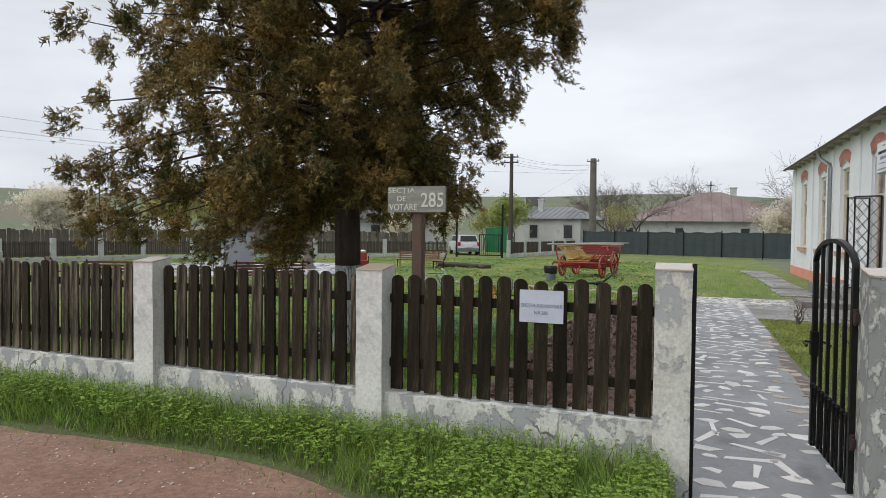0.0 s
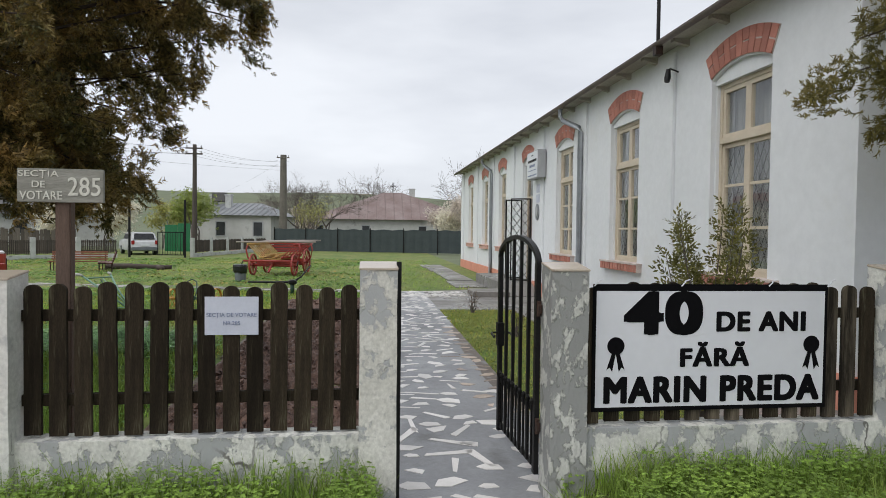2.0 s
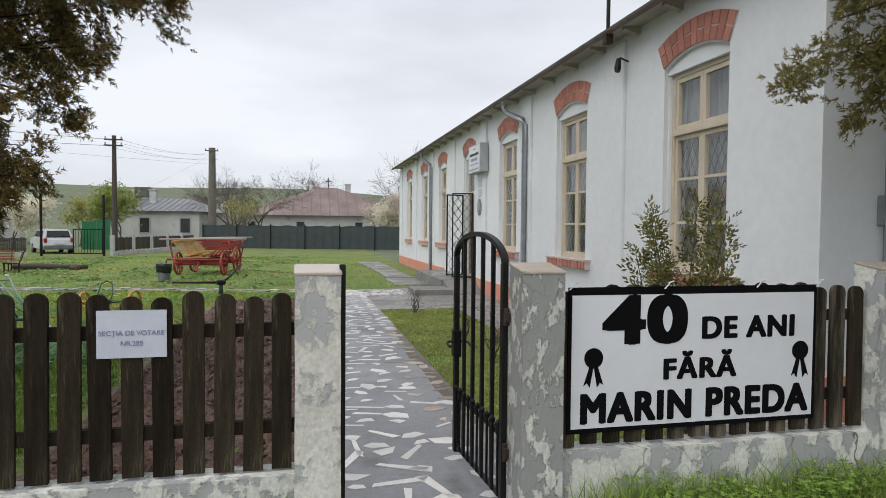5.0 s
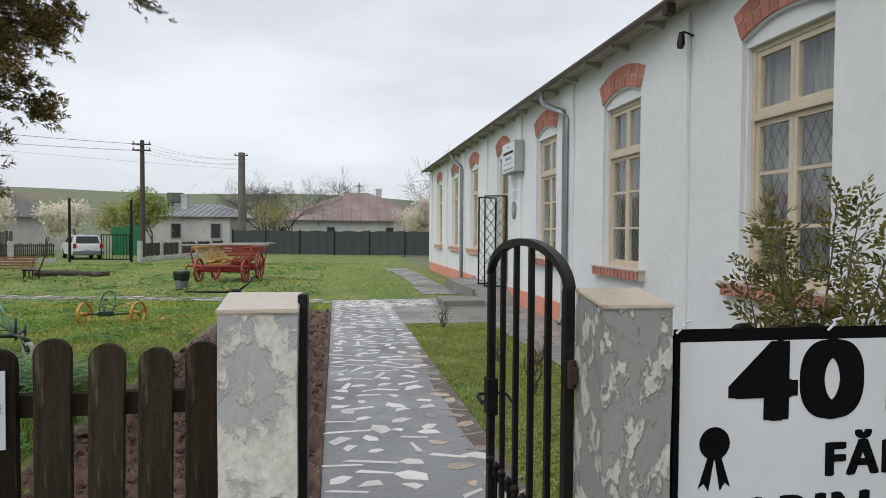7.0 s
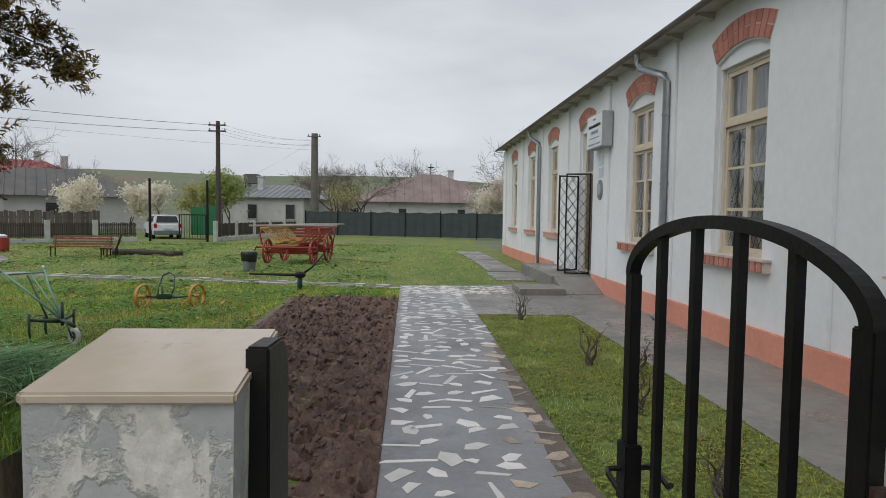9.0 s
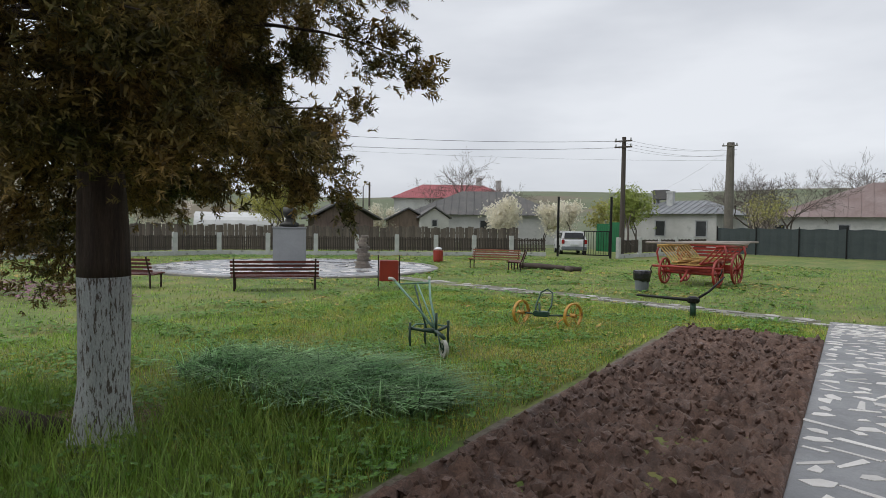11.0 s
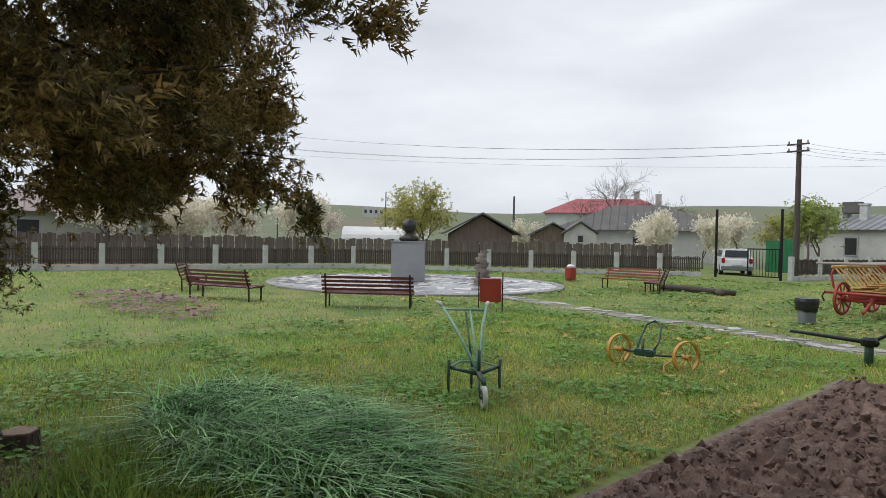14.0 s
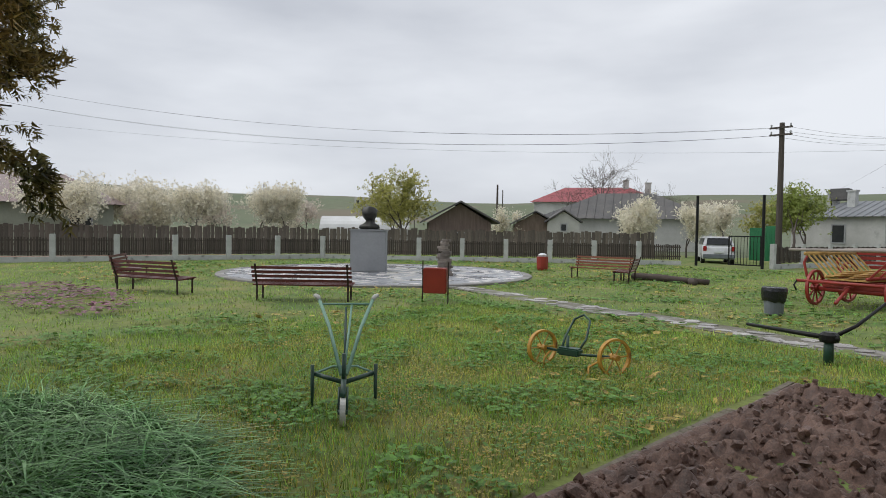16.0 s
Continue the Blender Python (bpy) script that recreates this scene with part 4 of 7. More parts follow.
def leaf_fan(count, length, width, spread, ratio=0.62):
    """A flat spray of narrow leaflets, first axis outward."""
    v, f = [], []
    for i in range(count):
        s = 0 if count == 1 else i / (count - 1)
        base = np.array([length * 0.75 * s, 0, 0])
        a = (1 if i % 2 else -1) * spread * (1 - 0.55 * s) if i < count - 1 else 0.0
        d = np.array([math.cos(a), math.sin(a), 0.12 * (1 if i % 3 else -1)])
        q = np.array([-d[1], d[0], 0])
        L = length * ratio * (1 - 0.4 * s)
        k = len(v)
        v += [base, base + d * L * 0.5 + q * width, base + d * L, base + d * L * 0.5 - q * width]
        f.append([k, k + 1, k + 2, k + 3])
    return np.array(v), np.array(f)


def sprig(count, length, width, seed):
    """A small uneven tuft of scaly twigs, first axis outward."""
    v, f = [], []
    r = random.Random(seed)
    for i in range(count):
        s = i / (count - 1)
        base = np.array([length * 0.85 * s, r.uniform(-0.12, 0.12) * length, r.uniform(-0.12, 0.12) * length])
        a, e = r.uniform(-1.1, 1.1), r.uniform(-0.8, 0.6)
        d = np.array([math.cos(a) * math.cos(e), math.sin(a) * math.cos(e), math.sin(e)])
        q = np.cross(d, [r.uniform(-1, 1), r.uniform(-1, 1), 1.0])
        q /= np.linalg.norm(q)
        L = length * r.uniform(0.35, 0.62)
        k = len(v)
        v += [base - q * width * r.uniform(0.5, 1), base + q * width * r.uniform(0.5, 1), base + d * L]
        f.append([k, k + 1, k + 2])
    return np.array(v), np.array(f)


def leaf_material(name, c0, c1, isl=0.45, trans=0.25, tone=1.6):
    m = material(name, c0, c1, 0.6, scale=tone, grain=0.15, island=isl)
    n, l = m.node_tree.nodes, m.node_tree.links
    b, out = n["Principled BSDF"], n["Material Output"]
    tr, mx = n.new("ShaderNodeBsdfTranslucent"), n.new("ShaderNodeMixShader")
    src = b.inputs["Base Color"].links[0].from_socket
    l.new(src, tr.inputs[0])
    mx.inputs[0].default_value = trans
    l.new(b.outputs[0], mx.inputs[1])
    l.new(tr.outputs[0], mx.inputs[2])
    l.new(mx.outputs[0], out.inputs[0])
    return m


THUJA = leaf_material("bronzed_thuja_foliage", (0.078, 0.083, 0.022), (0.31, 0.20, 0.058), 0.7, tone=2.0)
THUJA_BARK = material("dark_thuja_bark", (0.075, 0.05, 0.038), (0.035, 0.024, 0.02), 0.9, scale=5, stretch=(4, 4, 0.4), bump=1.0, bump_scale=14, grain=0.3)
WHITEWASH = material("cracked_trunk_whitewash", (0.46, 0.48, 0.48), (0.36, 0.38, 0.38), 0.9, scale=5, stretch=(3, 3, 0.6), bump=1.0, bump_scale=12, grain=0.25,
                     stain=(0.10, 0.085, 0.07), stain_at=(0.53, 0.58), stain_scale=19)
BARK = material("grey_bark", (0.13, 0.11, 0.095), (0.09, 0.075, 0.065), 0.9, scale=4, bump=0.5, grain=0.2)


def bark_tube(pts, radii, seg, ripple, mat, name, parent, label=""):
    bm = bmesh.new()
    tube(bm, pts, radii, seg)
    for v in bm.verts:
        d = noise.noise(Vector((v.co.x * 9, v.co.y * 9, v.co.z * 1.3)))
        v.co.x += ripple * d
        v.co.y += ripple * noise.noise(Vector((v.co.y * 9, v.co.x * 9, v.co.z * 1.3 + 5)))
    return part(name, bm, mat, parent, label, smooth=True)


def thuja(x, y, height, radius, low, n_limb, per_limb, base_r, wash, label, gap=None, foot=0.60, reach=None, tint=None, hang=(), fine_leaf=1.0):
    """A broad old thuja: bare trunk, limbs, and small flat sprays in clumps along them."""
    t = thing("thuja_tree", pose(x, y, G), label, "tree")
    R = random.Random(int(x * 100))
    zs = [0, 0.12, 0.4, 1.0, 1.6, 2.4, 3.4, 5.0, height * 0.92]
    rr = [base_r * 1.5, base_r * 1.22, base_r * 1.03, base_r, base_r * 0.97, base_r * 0.88, base_r * 0.7, base_r * 0.45, 0.03]
    fine = []
    fr = []
    for i in range(len(zs) - 1):
        for q in range(5):
            s = q / 5
            z = zs[i] * (1 - s) + zs[i + 1] * s
            fine.append((0.03 * math.sin(z * 1.3), 0.02 * math.sin(z * 0.9 + 1), z))
            fr.append(rr[i] * (1 - s) + rr[i + 1] * s)
    cut = next(i for i, p in enumerate(fine) if p[2] >= wash) if wash else 0
    if wash:
        bark_tube(fine[:cut + 1], [r * 1.01 for r in fr[:cut + 1]], 40, 0.022, WHITEWASH, "painted_trunk", t, "trunk foot painted with cracked whitewash")
    bark_tube(fine[cut:], fr[cut:], 32, 0.024, THUJA_BARK, "trunk", t)
    pos, dirs, size = [], [], []
    for i in range(n_limb):
        s = (i + R.random()) / n_limb
        z0 = low + (height - low - 0.4) * s ** 1.2
        az = i * 2.39996 + R.uniform(-0.4, 0.4)
        u = (z0 - low) / (height - low)
        prof = (foot + (1 - foot) * max(0.0, min(1.0, (z0 - low - 0.4) / 1.3))) * min(1.0, math.sqrt(max(0.0, 1.02 - u) / 0.55))
        L = radius * prof * R.uniform(0.80, 1.05)
        L *= reach(az, z0) if reach else 1.0
        dx, dy = math.cos(az), math.sin(az)
        up = R.uniform(0.0, 0.4) if z0 > low + 0.6 else R.uniform(-0.02, 0.12)
        droop = 0.13 + (0.16 * max(0.0, math.cos(az - gap)) if gap and z0 < low + 1.0 else 0.0)
        pts = []
        for q in np.linspace(0, 1, 7):
            r = L * q
            pts.append(Vector((dx * r + 0.1 * math.sin(q * 4 + i) * q, dy * r + 0.1 * math.cos(q * 5 + i) * q, z0 + up * r - droop * r * q + 0.06 * math.sin(q * 3 + i))))
        limb = bmesh.new()
        tube(limb, pts, [max(0.004, 0.03 * (1 - q) * (L / radius) + 0.003) for q in np.linspace(0, 1, 7)], 5)
        part("limb", limb, THUJA_BARK, t)
        n = int(per_limb * (0.40 + 0.60 * L / radius) * (0.4 if z0 > 5.4 else 1.0))
        if gap and math.cos(az - gap) > 0.6:
            n = int(n * 0.7)
        shoots = []
        for c in range(8):
            q = 0.28 + 0.74 * (c + R.random()) / 8
            k = min(5, int(q * 6))
            p = pts[k].lerp(pts[k + 1], min(1.05, q * 6 - k))
            side = (1 if c % 2 else -1) * R.uniform(0.2, 1.0) * (1.2 - q * 0.6)
            p = p + Vector((0, 0, R.uniform(-0.22, 0.22)))
            shoots.append((p, Vector((dx * 0.45 - dy * side, dy * 0.45 + dx * side, R.uniform(-0.6, 0.35))) * R.uniform(0.25, 0.5), R.uniform(0.75, 1.25)))
        for j in range(n):
            p, d, sz = shoots[R.randrange(8)]
            u = R.random() ** 0.8
            pos.append(p + d * u + Vector((R.gauss(0, 0.055), R.gauss(0, 0.055), R.gauss(0, 0.07) - 0.05 * u)))
            dirs.append(d.normalized() * 0.8 + Vector((0, 0, R.uniform(-0.9, 0.6))))
            size.append(R.uniform(0.7, 1.3) * sz)
    for az, z0, L in hang:
        pts = [Vector((math.cos(az) * L * q, math.sin(az) * L * q, z0 - 1.1 * q ** 1.6 + 0.15 * math.sin(q * 3))) for q in np.linspace(0, 1, 7)]
        limb = bmesh.new()
        tube(limb, pts, [0.022 * (1 - q) + 0.004 for q in np.linspace(0, 1, 7)], 6)
        part("limb", limb, THUJA_BARK, t)
        for j in range(700):
            q = 0.45 + 0.55 * R.random()
            k = min(5, int(q * 6))
            pos.append(pts[k].lerp(pts[k + 1], q * 6 - k) + Vector((R.gauss(0, 0.13), R.gauss(0, 0.13), R.gauss(0, 0.12) - 0.05)))
            dirs.append(Vector((math.cos(az), math.sin(az), R.uniform(-1.2, 0.4))))
            size.append(R.uniform(0.7, 1.3))
    tv, tf = sprig(12, 0.088 * fine_leaf, 0.0095 * fine_leaf, 4)
    v, f = scatter(tv, tf, np.array(pos), frames_along(np.array(dirs), 0.3), np.array(size))
    part("crown", raw_mesh("crown", v, f, tint or THUJA), None, t, "small flat sprays of bronzed green foliage")
    return t


def old_reach(az, z):
    """The old tree's lopsided crown: short to the north, long and low to the south-west."""
    high = max(0.0, min(1.0, (z - 2.5) / 0.8))
    north = max(0.0, math.cos(az - math.radians(60))) ** 6
    west = max(0.0, math.cos(az - math.radians(225))) ** 4
    r = 1.0 + north * (0.12 - 0.26 * high) - 0.42 * west * max(0.0, min(1.0, (z - 3.2) / 1.0))
    return r * (1.0 + 0.95 * max(0.0, math.cos(az - math.radians(205))) * max(0.0, 1 - (z - 2.0) / 1.7))


thuja(-3.58, 6.85, 7.4, 3.1, 2.0, 165, 720, 0.152, 1.02, "old thuja tree with bronzed foliage and whitewashed trunk", gap=math.radians(205), reach=old_reach, hang=((2.9, 2.1, 1.2), (3.4, 2.3, 0.9), (3.9, 2.4, 1.6)), foot=0.5)
THUJA_OLIVE = leaf_material("olive_thuja_foliage", (0.15, 0.14, 0.036), (0.24, 0.19, 0.055), 0.5)
thuja(5.25, 2.75, 5.6, 2.9, 2.62, 95, 800, 0.16, 0.0, "thuja tree with yellow-green foliage beside the street fence", foot=0.85, tint=THUJA_OLIVE, fine_leaf=0.85)


def shrub(x, y, h, w, n, mat, name, label, leaf=0.03, stems=9, fan=5):
    t = thing(name, pose(x, y, G), label, "shrub")
    R = random.Random(int(x * 77 + y * 31))
    bm = bmesh.new()
    pos, dirs = [], []
    for i in range(stems):
        az, out = i * 2.4, w * R.uniform(0.2, 1.0)
        hh = h * R.uniform(0.55, 1.0)
        pts = [Vector((out * q ** 1.2 * math.cos(az) + 0.03 * math.sin(q * 7 + i), out * q ** 1.2 * math.sin(az) + 0.03 * math.cos(q * 6 + i), hh * q)) for q in np.linspace(0, 1, 8)]
        bm = bmesh.new()
        tube(bm, pts, [0.012 * (1 - q) + 0.002 for q in np.linspace(0, 1, 8)], 5)
        part("stem", bm, BARK, t)
        for j in range(n // stems):
            q = R.uniform(0.25, 1.0) ** 0.8
            k = min(6, int(q * 7))
            p = pts[k].lerp(pts[k + 1], q * 7 - k)
            a2 = R.uniform(0, 6.28)
            rr = R.uniform(0, 0.16) * (1.3 - q)
            pos.append(p + Vector((rr * math.cos(a2), rr * math.sin(a2), R.uniform(-0.05, 0.07))))
            dirs.append(Vector((math.cos(a2), math.sin(a2), R.uniform(0.2, 1.2))).normalized())
    tv, tf = leaf_fan(fan, leaf * 2.2, leaf * 0.22, 0.8)
    v, f = scatter(tv, tf, np.array(pos), frames_along(np.array(dirs), 0.3), rng.uniform(0.7, 1.3, len(pos)))
    part("foliage", raw_mesh("foliage", v, f, mat), None, t)
    return t


SHRUB = leaf_material("olive_shrub_leaf", (0.19, 0.17, 0.045), (0.12, 0.125, 0.035), 0.45)
shrub(2.58, 4.80, 1.85, 0.34, 1700, SHRUB, "evergreen_shrub", "loose olive-green evergreen shrub behind the banner", 0.035, 14)
BUDS = leaf_material("reddish_young_leaf", (0.15, 0.065, 0.035), (0.10, 0.085, 0.035), 0.4)
for x, y, h in ((2.15, 12.4, 0.5), (2.35, 9.6, 0.42), (2.3, 8.1, 0.42), (2.75, 9.3, 0.35), (2.2, 6.6, 0.4)):
    shrub(x, y, h, 0.16, 90, BUDS, "rose_bush", "small budding rose bush in the grass strip", 0.018, 6, 4)["group"] = "rose bushes"


# ---- grass ----
def blades(n, area, hmin, hmax, width, lean, mat, name, label, keep=None, zf=None, bend=2, seed=1, patch=0.0, wind=None):
    """Tapered curved blades scattered over a rectangle."""
    r = np.random.default_rng(seed)
    x0, x1, y0, y1 = area
    p = np.stack([r.uniform(x0, x1, n), r.uniform(y0, y1, n)], -1)
    if patch:
        w = np.array([0.5 + 0.5 * noise.noise(Vector((a * patch, b * patch, seed))) for a, b in p])
        p = p[r.random(n) < 0.25 + w]
    if keep:
        p = p[np.array([keep(a, b) for a, b in p])]
    n = len(p)
    z = np.array([zf(a, b) for a, b in p]) if zf else np.full(n, G)
    h = r.uniform(hmin, hmax, n)
    az = r.uniform(0, 2 * np.pi, n)
    if wind:
        az = np.array([wind(a, b) for a, b in p]) + r.normal(0, 0.45, n)
    ln = r.uniform(0.1 if not wind else lean * 0.5, lean, n) * h
    wz = az + r.uniform(0.6, 2.5, n)
    wd = width * r.uniform(0.6, 1.3, n)
    rows = []
    for k in range(bend + 1):
        s = k / bend
        cx, cy = p[:, 0] + np.cos(az) * ln * s * s, p[:, 1] + np.sin(az) * ln * s * s
        cz = z + h * (s - (0.45 if lean > 1.2 else 0.0) * s * s) - 0.01
        w = wd * (1 - s * 0.9)
        rows.append(np.stack([cx - np.cos(wz) * w, cy - np.sin(wz) * w, cz], -1))
        rows.append(np.stack([cx + np.cos(wz) * w, cy + np.sin(wz) * w, cz], -1))
    v = np.stack(rows, 1)
    k = 2 * (bend + 1)
    f = np.array([[2 * i, 2 * i + 1, 2 * i + 3, 2 * i + 2] for i in range(bend)])
    f = (f[None] + (np.arange(n) * k)[:, None, None]).reshape(-1, 4)
    return tagged(new(name, raw_mesh(name, v.reshape(-1, 3), f, mat)), label, "grass", kind="stuff")


LAWN = leaf_material("lawn_grass_blade", (0.19, 0.39, 0.056), (0.37, 0.435, 0.088), 0.7, 0.35)
LAWN_YELLOW = leaf_material("yellowing_grass_blade", (0.46, 0.42, 0.075), (0.53, 0.44, 0.11), 0.55, 0.3)
VERGE = leaf_material("lush_verge_blade", (0.145, 0.265, 0.04), (0.245, 0.325, 0.06), 0.5, 0.3)
TUFT = leaf_material("blue_green_tuft_blade", (0.14, 0.32, 0.11), (0.36, 0.55, 0.27), 0.7, 0.3)
CC, CR = (-15.3, 19.9), 4.8


def on_lawn(x, y):
    if SX0 - 0.12 < x < PX1 + 0.02 and y < SY1 + 0.05 or PX0 < x < PX1 and y < 16.7:
        return False
    if (x - CC[0]) ** 2 + (y - CC[1]) ** 2 < (CR + 0.05) ** 2:
        return False
    if x > 1.5 and (y > 12.75 and y < 17.3 or x > 2.98):
        return False
    if -11 < x < 0.4 and abs(y - strip_y(x)) < 0.34:
        return False
    return True


def strip_y(x):
    """The middle line of the stepping-stone walk across the lawn."""
    return 16.35 - 0.27 * (x - 0.3) * (0.85 if x < -5 else 1.0)


def dense(x, y):
    return on_lawn(x, y)


blades(150000, (-8, 0.4, 5, 16.5), 0.025, 0.095, 0.0040, 0.9, LAWN, "lawn_grass", "short mown lawn grass", dense, lawn_height, seed=2, patch=0.8)
blades(60000, (-7, 0.4, 7.0, 16.4), 0.02, 0.075, 0.0042, 0.9, LAWN_YELLOW, "dry_lawn_grass", "yellowish patches of lawn grass", dense, lawn_height, seed=3, patch=0.5)
blades(130000, (-26, 3, 4.4, 34), 0.025, 0.07, 0.009, 0.9, LAWN, "far_lawn_grass", "lawn grass further off in the yard", lambda x, y: on_lawn(x, y) and not (x > -8 and y < 16.5 and y > 5), lawn_height, bend=1, seed=4, patch=0.5)
blades(11000, (1.55, 3.0, 4.3, 12.8), 0.015, 0.045, 0.0035, 0.9, LAWN_YELLOW, "strip_grass", "yellowish grass strip beside the path", None, None, seed=5)
blades(7000, (1.55, 3.0, 4.3, 12.8), 0.02, 0.055, 0.0035, 0.9, LAWN, "strip_green_grass", "green grass in the strip beside the path", None, None, seed=15, patch=1.5)


def in_verge(x, y):
    return y > fence_edge(x) + 0.03 and not (0.24 < x < 1.24 and y < 4.1)


blades(75000, (-7.0, 4.6, 2.2, 4.02), 0.06, 0.22, 0.0044, 0.9, VERGE, "verge_grass", "lush green verge grass before the fence", in_verge, verge_height, seed=6, patch=1.2)
blades(6000, (-7.0, 4.6, 3.75, 4.04), 0.12, 0.30, 0.005, 0.8, VERGE, "tall_verge_grass", "taller grass along the plinth", in_verge, verge_height, seed=7, patch=2.0)
blades(9000, (-6.5, 3.0, 1.6, 3.6), 0.02, 0.07, 0.0035, 0.9, VERGE, "stray_grass", "stray grass on the dirt path edge", lambda x, y: abs(y - fence_edge(x)) < 0.25 or y < 2.4, None, seed=8, patch=3.0)


def in_tuft(x, y):
    u, v = (x + 3.55) / 1.55, (y - 8.75) / 0.75
    return u * u + v * v < 1 + 0.25 * noise.noise(Vector((x * 2, y * 2, 3)))


def lodged(x, y):
    """The way the long grass has been laid over."""
    return 0.35 + 0.9 * noise.noise(Vector((x * 0.7, y * 0.7, 5))) - (1.2 if y < 8.4 else 0.0)


blades(4600, (-5.4, -1.8, 7.7, 9.8), 0.28, 0.46, 0.017, 1.7, TUFT, "long_grass_tuft", "lodged clump of long blue-green grass", in_tuft, lawn_height, bend=6, seed=9, wind=lodged)
blades(2600, (-5.2, -2.0, 7.8, 9.7), 0.30, 0.48, 0.010, 1.3, TUFT, "upright_grass_tuft", "upright blades in the long grass clump", in_tuft, lawn_height, bend=5, seed=19)
blades(17000, (-5.6, -1.5, 4.6, 8.1), 0.10, 0.30, 0.006, 0.8, VERGE, "tall_lawn_grass", "tall bright grass beside the tree", lambda x, y: on_lawn(x, y) and x < -1.7 and not (y > 7.25 and x < -3.9) and math.hypot(x + 3.95, y - 7.1) > 0.42, lawn_height, bend=3, seed=10, patch=1.0)

# clover and weed rosettes
WEED = leaf_material("broad_weed_leaf", (0.125, 0.27, 0.04), (0.10, 0.21, 0.035), 0.45, 0.2)
FLOWER = leaf_material("pink_weed_flower", (0.27, 0.11, 0.17), (0.22, 0.13, 0.14), 0.4, 0.2)


def rosettes(n, area, size, mat, name, label, keep, zf, lift, seed, patch, cut):
    r = np.random.default_rng(seed)
    x0, x1, y0, y1 = area
    pts = []
    while len(pts) < n:
        x, y = r.uniform(x0, x1), r.uniform(y0, y1)
        if keep(x, y) and noise.noise(Vector((x * patch, y * patch, seed))) > cut:
            pts.append((x, y, zf(x, y) + lift * r.uniform(0.3, 1)))
    a = np.array([[0, 0, 0], [0.5, 0.38, 0.12], [1, 0.1, 0.05], [0.6, -0.35, 0.12]])
    tv = np.concatenate([np.stack([a[:, 0] * math.cos(q) - a[:, 1] * math.sin(q), a[:, 0] * math.sin(q) + a[:, 1] * math.cos(q), a[:, 2]], -1) for q in (0, 1.3, 2.5, 3.8, 5.0)])
    tf = np.arange(20).reshape(5, 4)
    p = np.array(pts)
    az = r.uniform(0, 6.28, n)
    tl = r.normal(0, 0.25, n)
    rot = np.zeros((n, 3, 3))
    rot[:, 0, 0], rot[:, 0, 1], rot[:, 1, 0], rot[:, 1, 1], rot[:, 2, 2] = np.cos(az), -np.sin(az), np.sin(az), np.cos(az), 1
    rot[:, 2, 0] = tl
    v, f = scatter(tv, tf, p, rot, r.uniform(0.6, 1.3, n) * size)
    return tagged(new(name, raw_mesh(name, v, f, mat)), label, "weeds", kind="stuff")


CLOVER = leaf_material("dark_clover_leaf", (0.085, 0.20, 0.035), (0.14, 0.27, 0.05), 0.5, 0.2)
rosettes(15000, (-7.5, 0, 7, 16), 0.015, CLOVER, "lawn_clover", "drifts of small dark clover in the lawn", on_lawn, lawn_height, 0.07, 25, 1.1, -0.05)
RUSSET = leaf_material("russet_seedling_leaf", (0.40, 0.27, 0.07), (0.33, 0.30, 0.07), 0.5, 0.2)
rosettes(7000, (-6.5, -1.4, 7.5, 14), 0.012, RUSSET, "russet_weeds", "yellow and russet seedlings in the lawn", on_lawn, lawn_height, 0.06, 26, 0.7, 0.12)
rosettes(9000, (-24, 0, 15, 34), 0.05, CLOVER, "far_lawn_weeds", "dark clover patches further off in the lawn", on_lawn, lawn_height, 0.06, 27, 0.55, 0.02)
rosettes(2600, (-24, 0, 12, 34), 0.05, RUSSET, "far_russet_weeds", "yellowed patches further off in the lawn", on_lawn, lawn_height, 0.05, 28, 0.35, 0.12)
rosettes(9000, (-9, 0, 6, 17), 0.030, WEED, "lawn_weeds", "patches of broad-leaved weeds in the lawn", on_lawn, lawn_height, 0.08, 21, 1.3, 0.08)
STRIPW = leaf_material("yellow_green_moss_leaf", (0.24, 0.25, 0.035), (0.15, 0.20, 0.03), 0.5, 0.2)
rosettes(14000, (1.57, 2.98, 4.3, 12.75), 0.013, STRIPW, "strip_weeds", "fine yellow-green moss and clover in the strip", lambda x, y: True, lambda x, y: G, 0.035, 29, 2.0, -0.3)
VWEED = leaf_material("verge_clover_leaf", (0.24, 0.36, 0.055), (0.15, 0.25, 0.04), 0.5, 0.25)
rosettes(24000, (-7, 4.4, 2.4, 3.98), 0.014, VWEED, "verge_weeds", "leafy weeds in the verge", in_verge, verge_height, 0.22, 22, 3.0, -0.2)
rosettes(700, (-16.5, -9.5, 9.0, 12.2), 0.05, FLOWER, "pink_dead_nettles", "patch of pink flowering dead-nettle in the lawn",
         lambda x, y: ((x + 13.2) / 3.2) ** 2 + ((y - 10.7) / 1.1) ** 2 < 1, lawn_height, 0.14, 23, 0.8, -0.2)
rosettes(900, (-6, -1.4, 5.5, 9.0), 0.03, WEED, "bed_weeds", "broad weeds beside the dug bed", on_lawn, lawn_height, 0.15, 24, 1.2, 0.0)

# ---- poles and wires ----
POLE_WOOD = material("dark_pole_wood", (0.055, 0.045, 0.04), (0.085, 0.07, 0.06), 0.9, scale=3, stretch=(4, 4, 0.3), bump=0.5, grain=0.2)
POLE_CONC = material("weathered_pole_concrete", (0.16, 0.145, 0.125), (0.11, 0.10, 0.085), 0.9, scale=2, bump=0.4, grain=0.15)


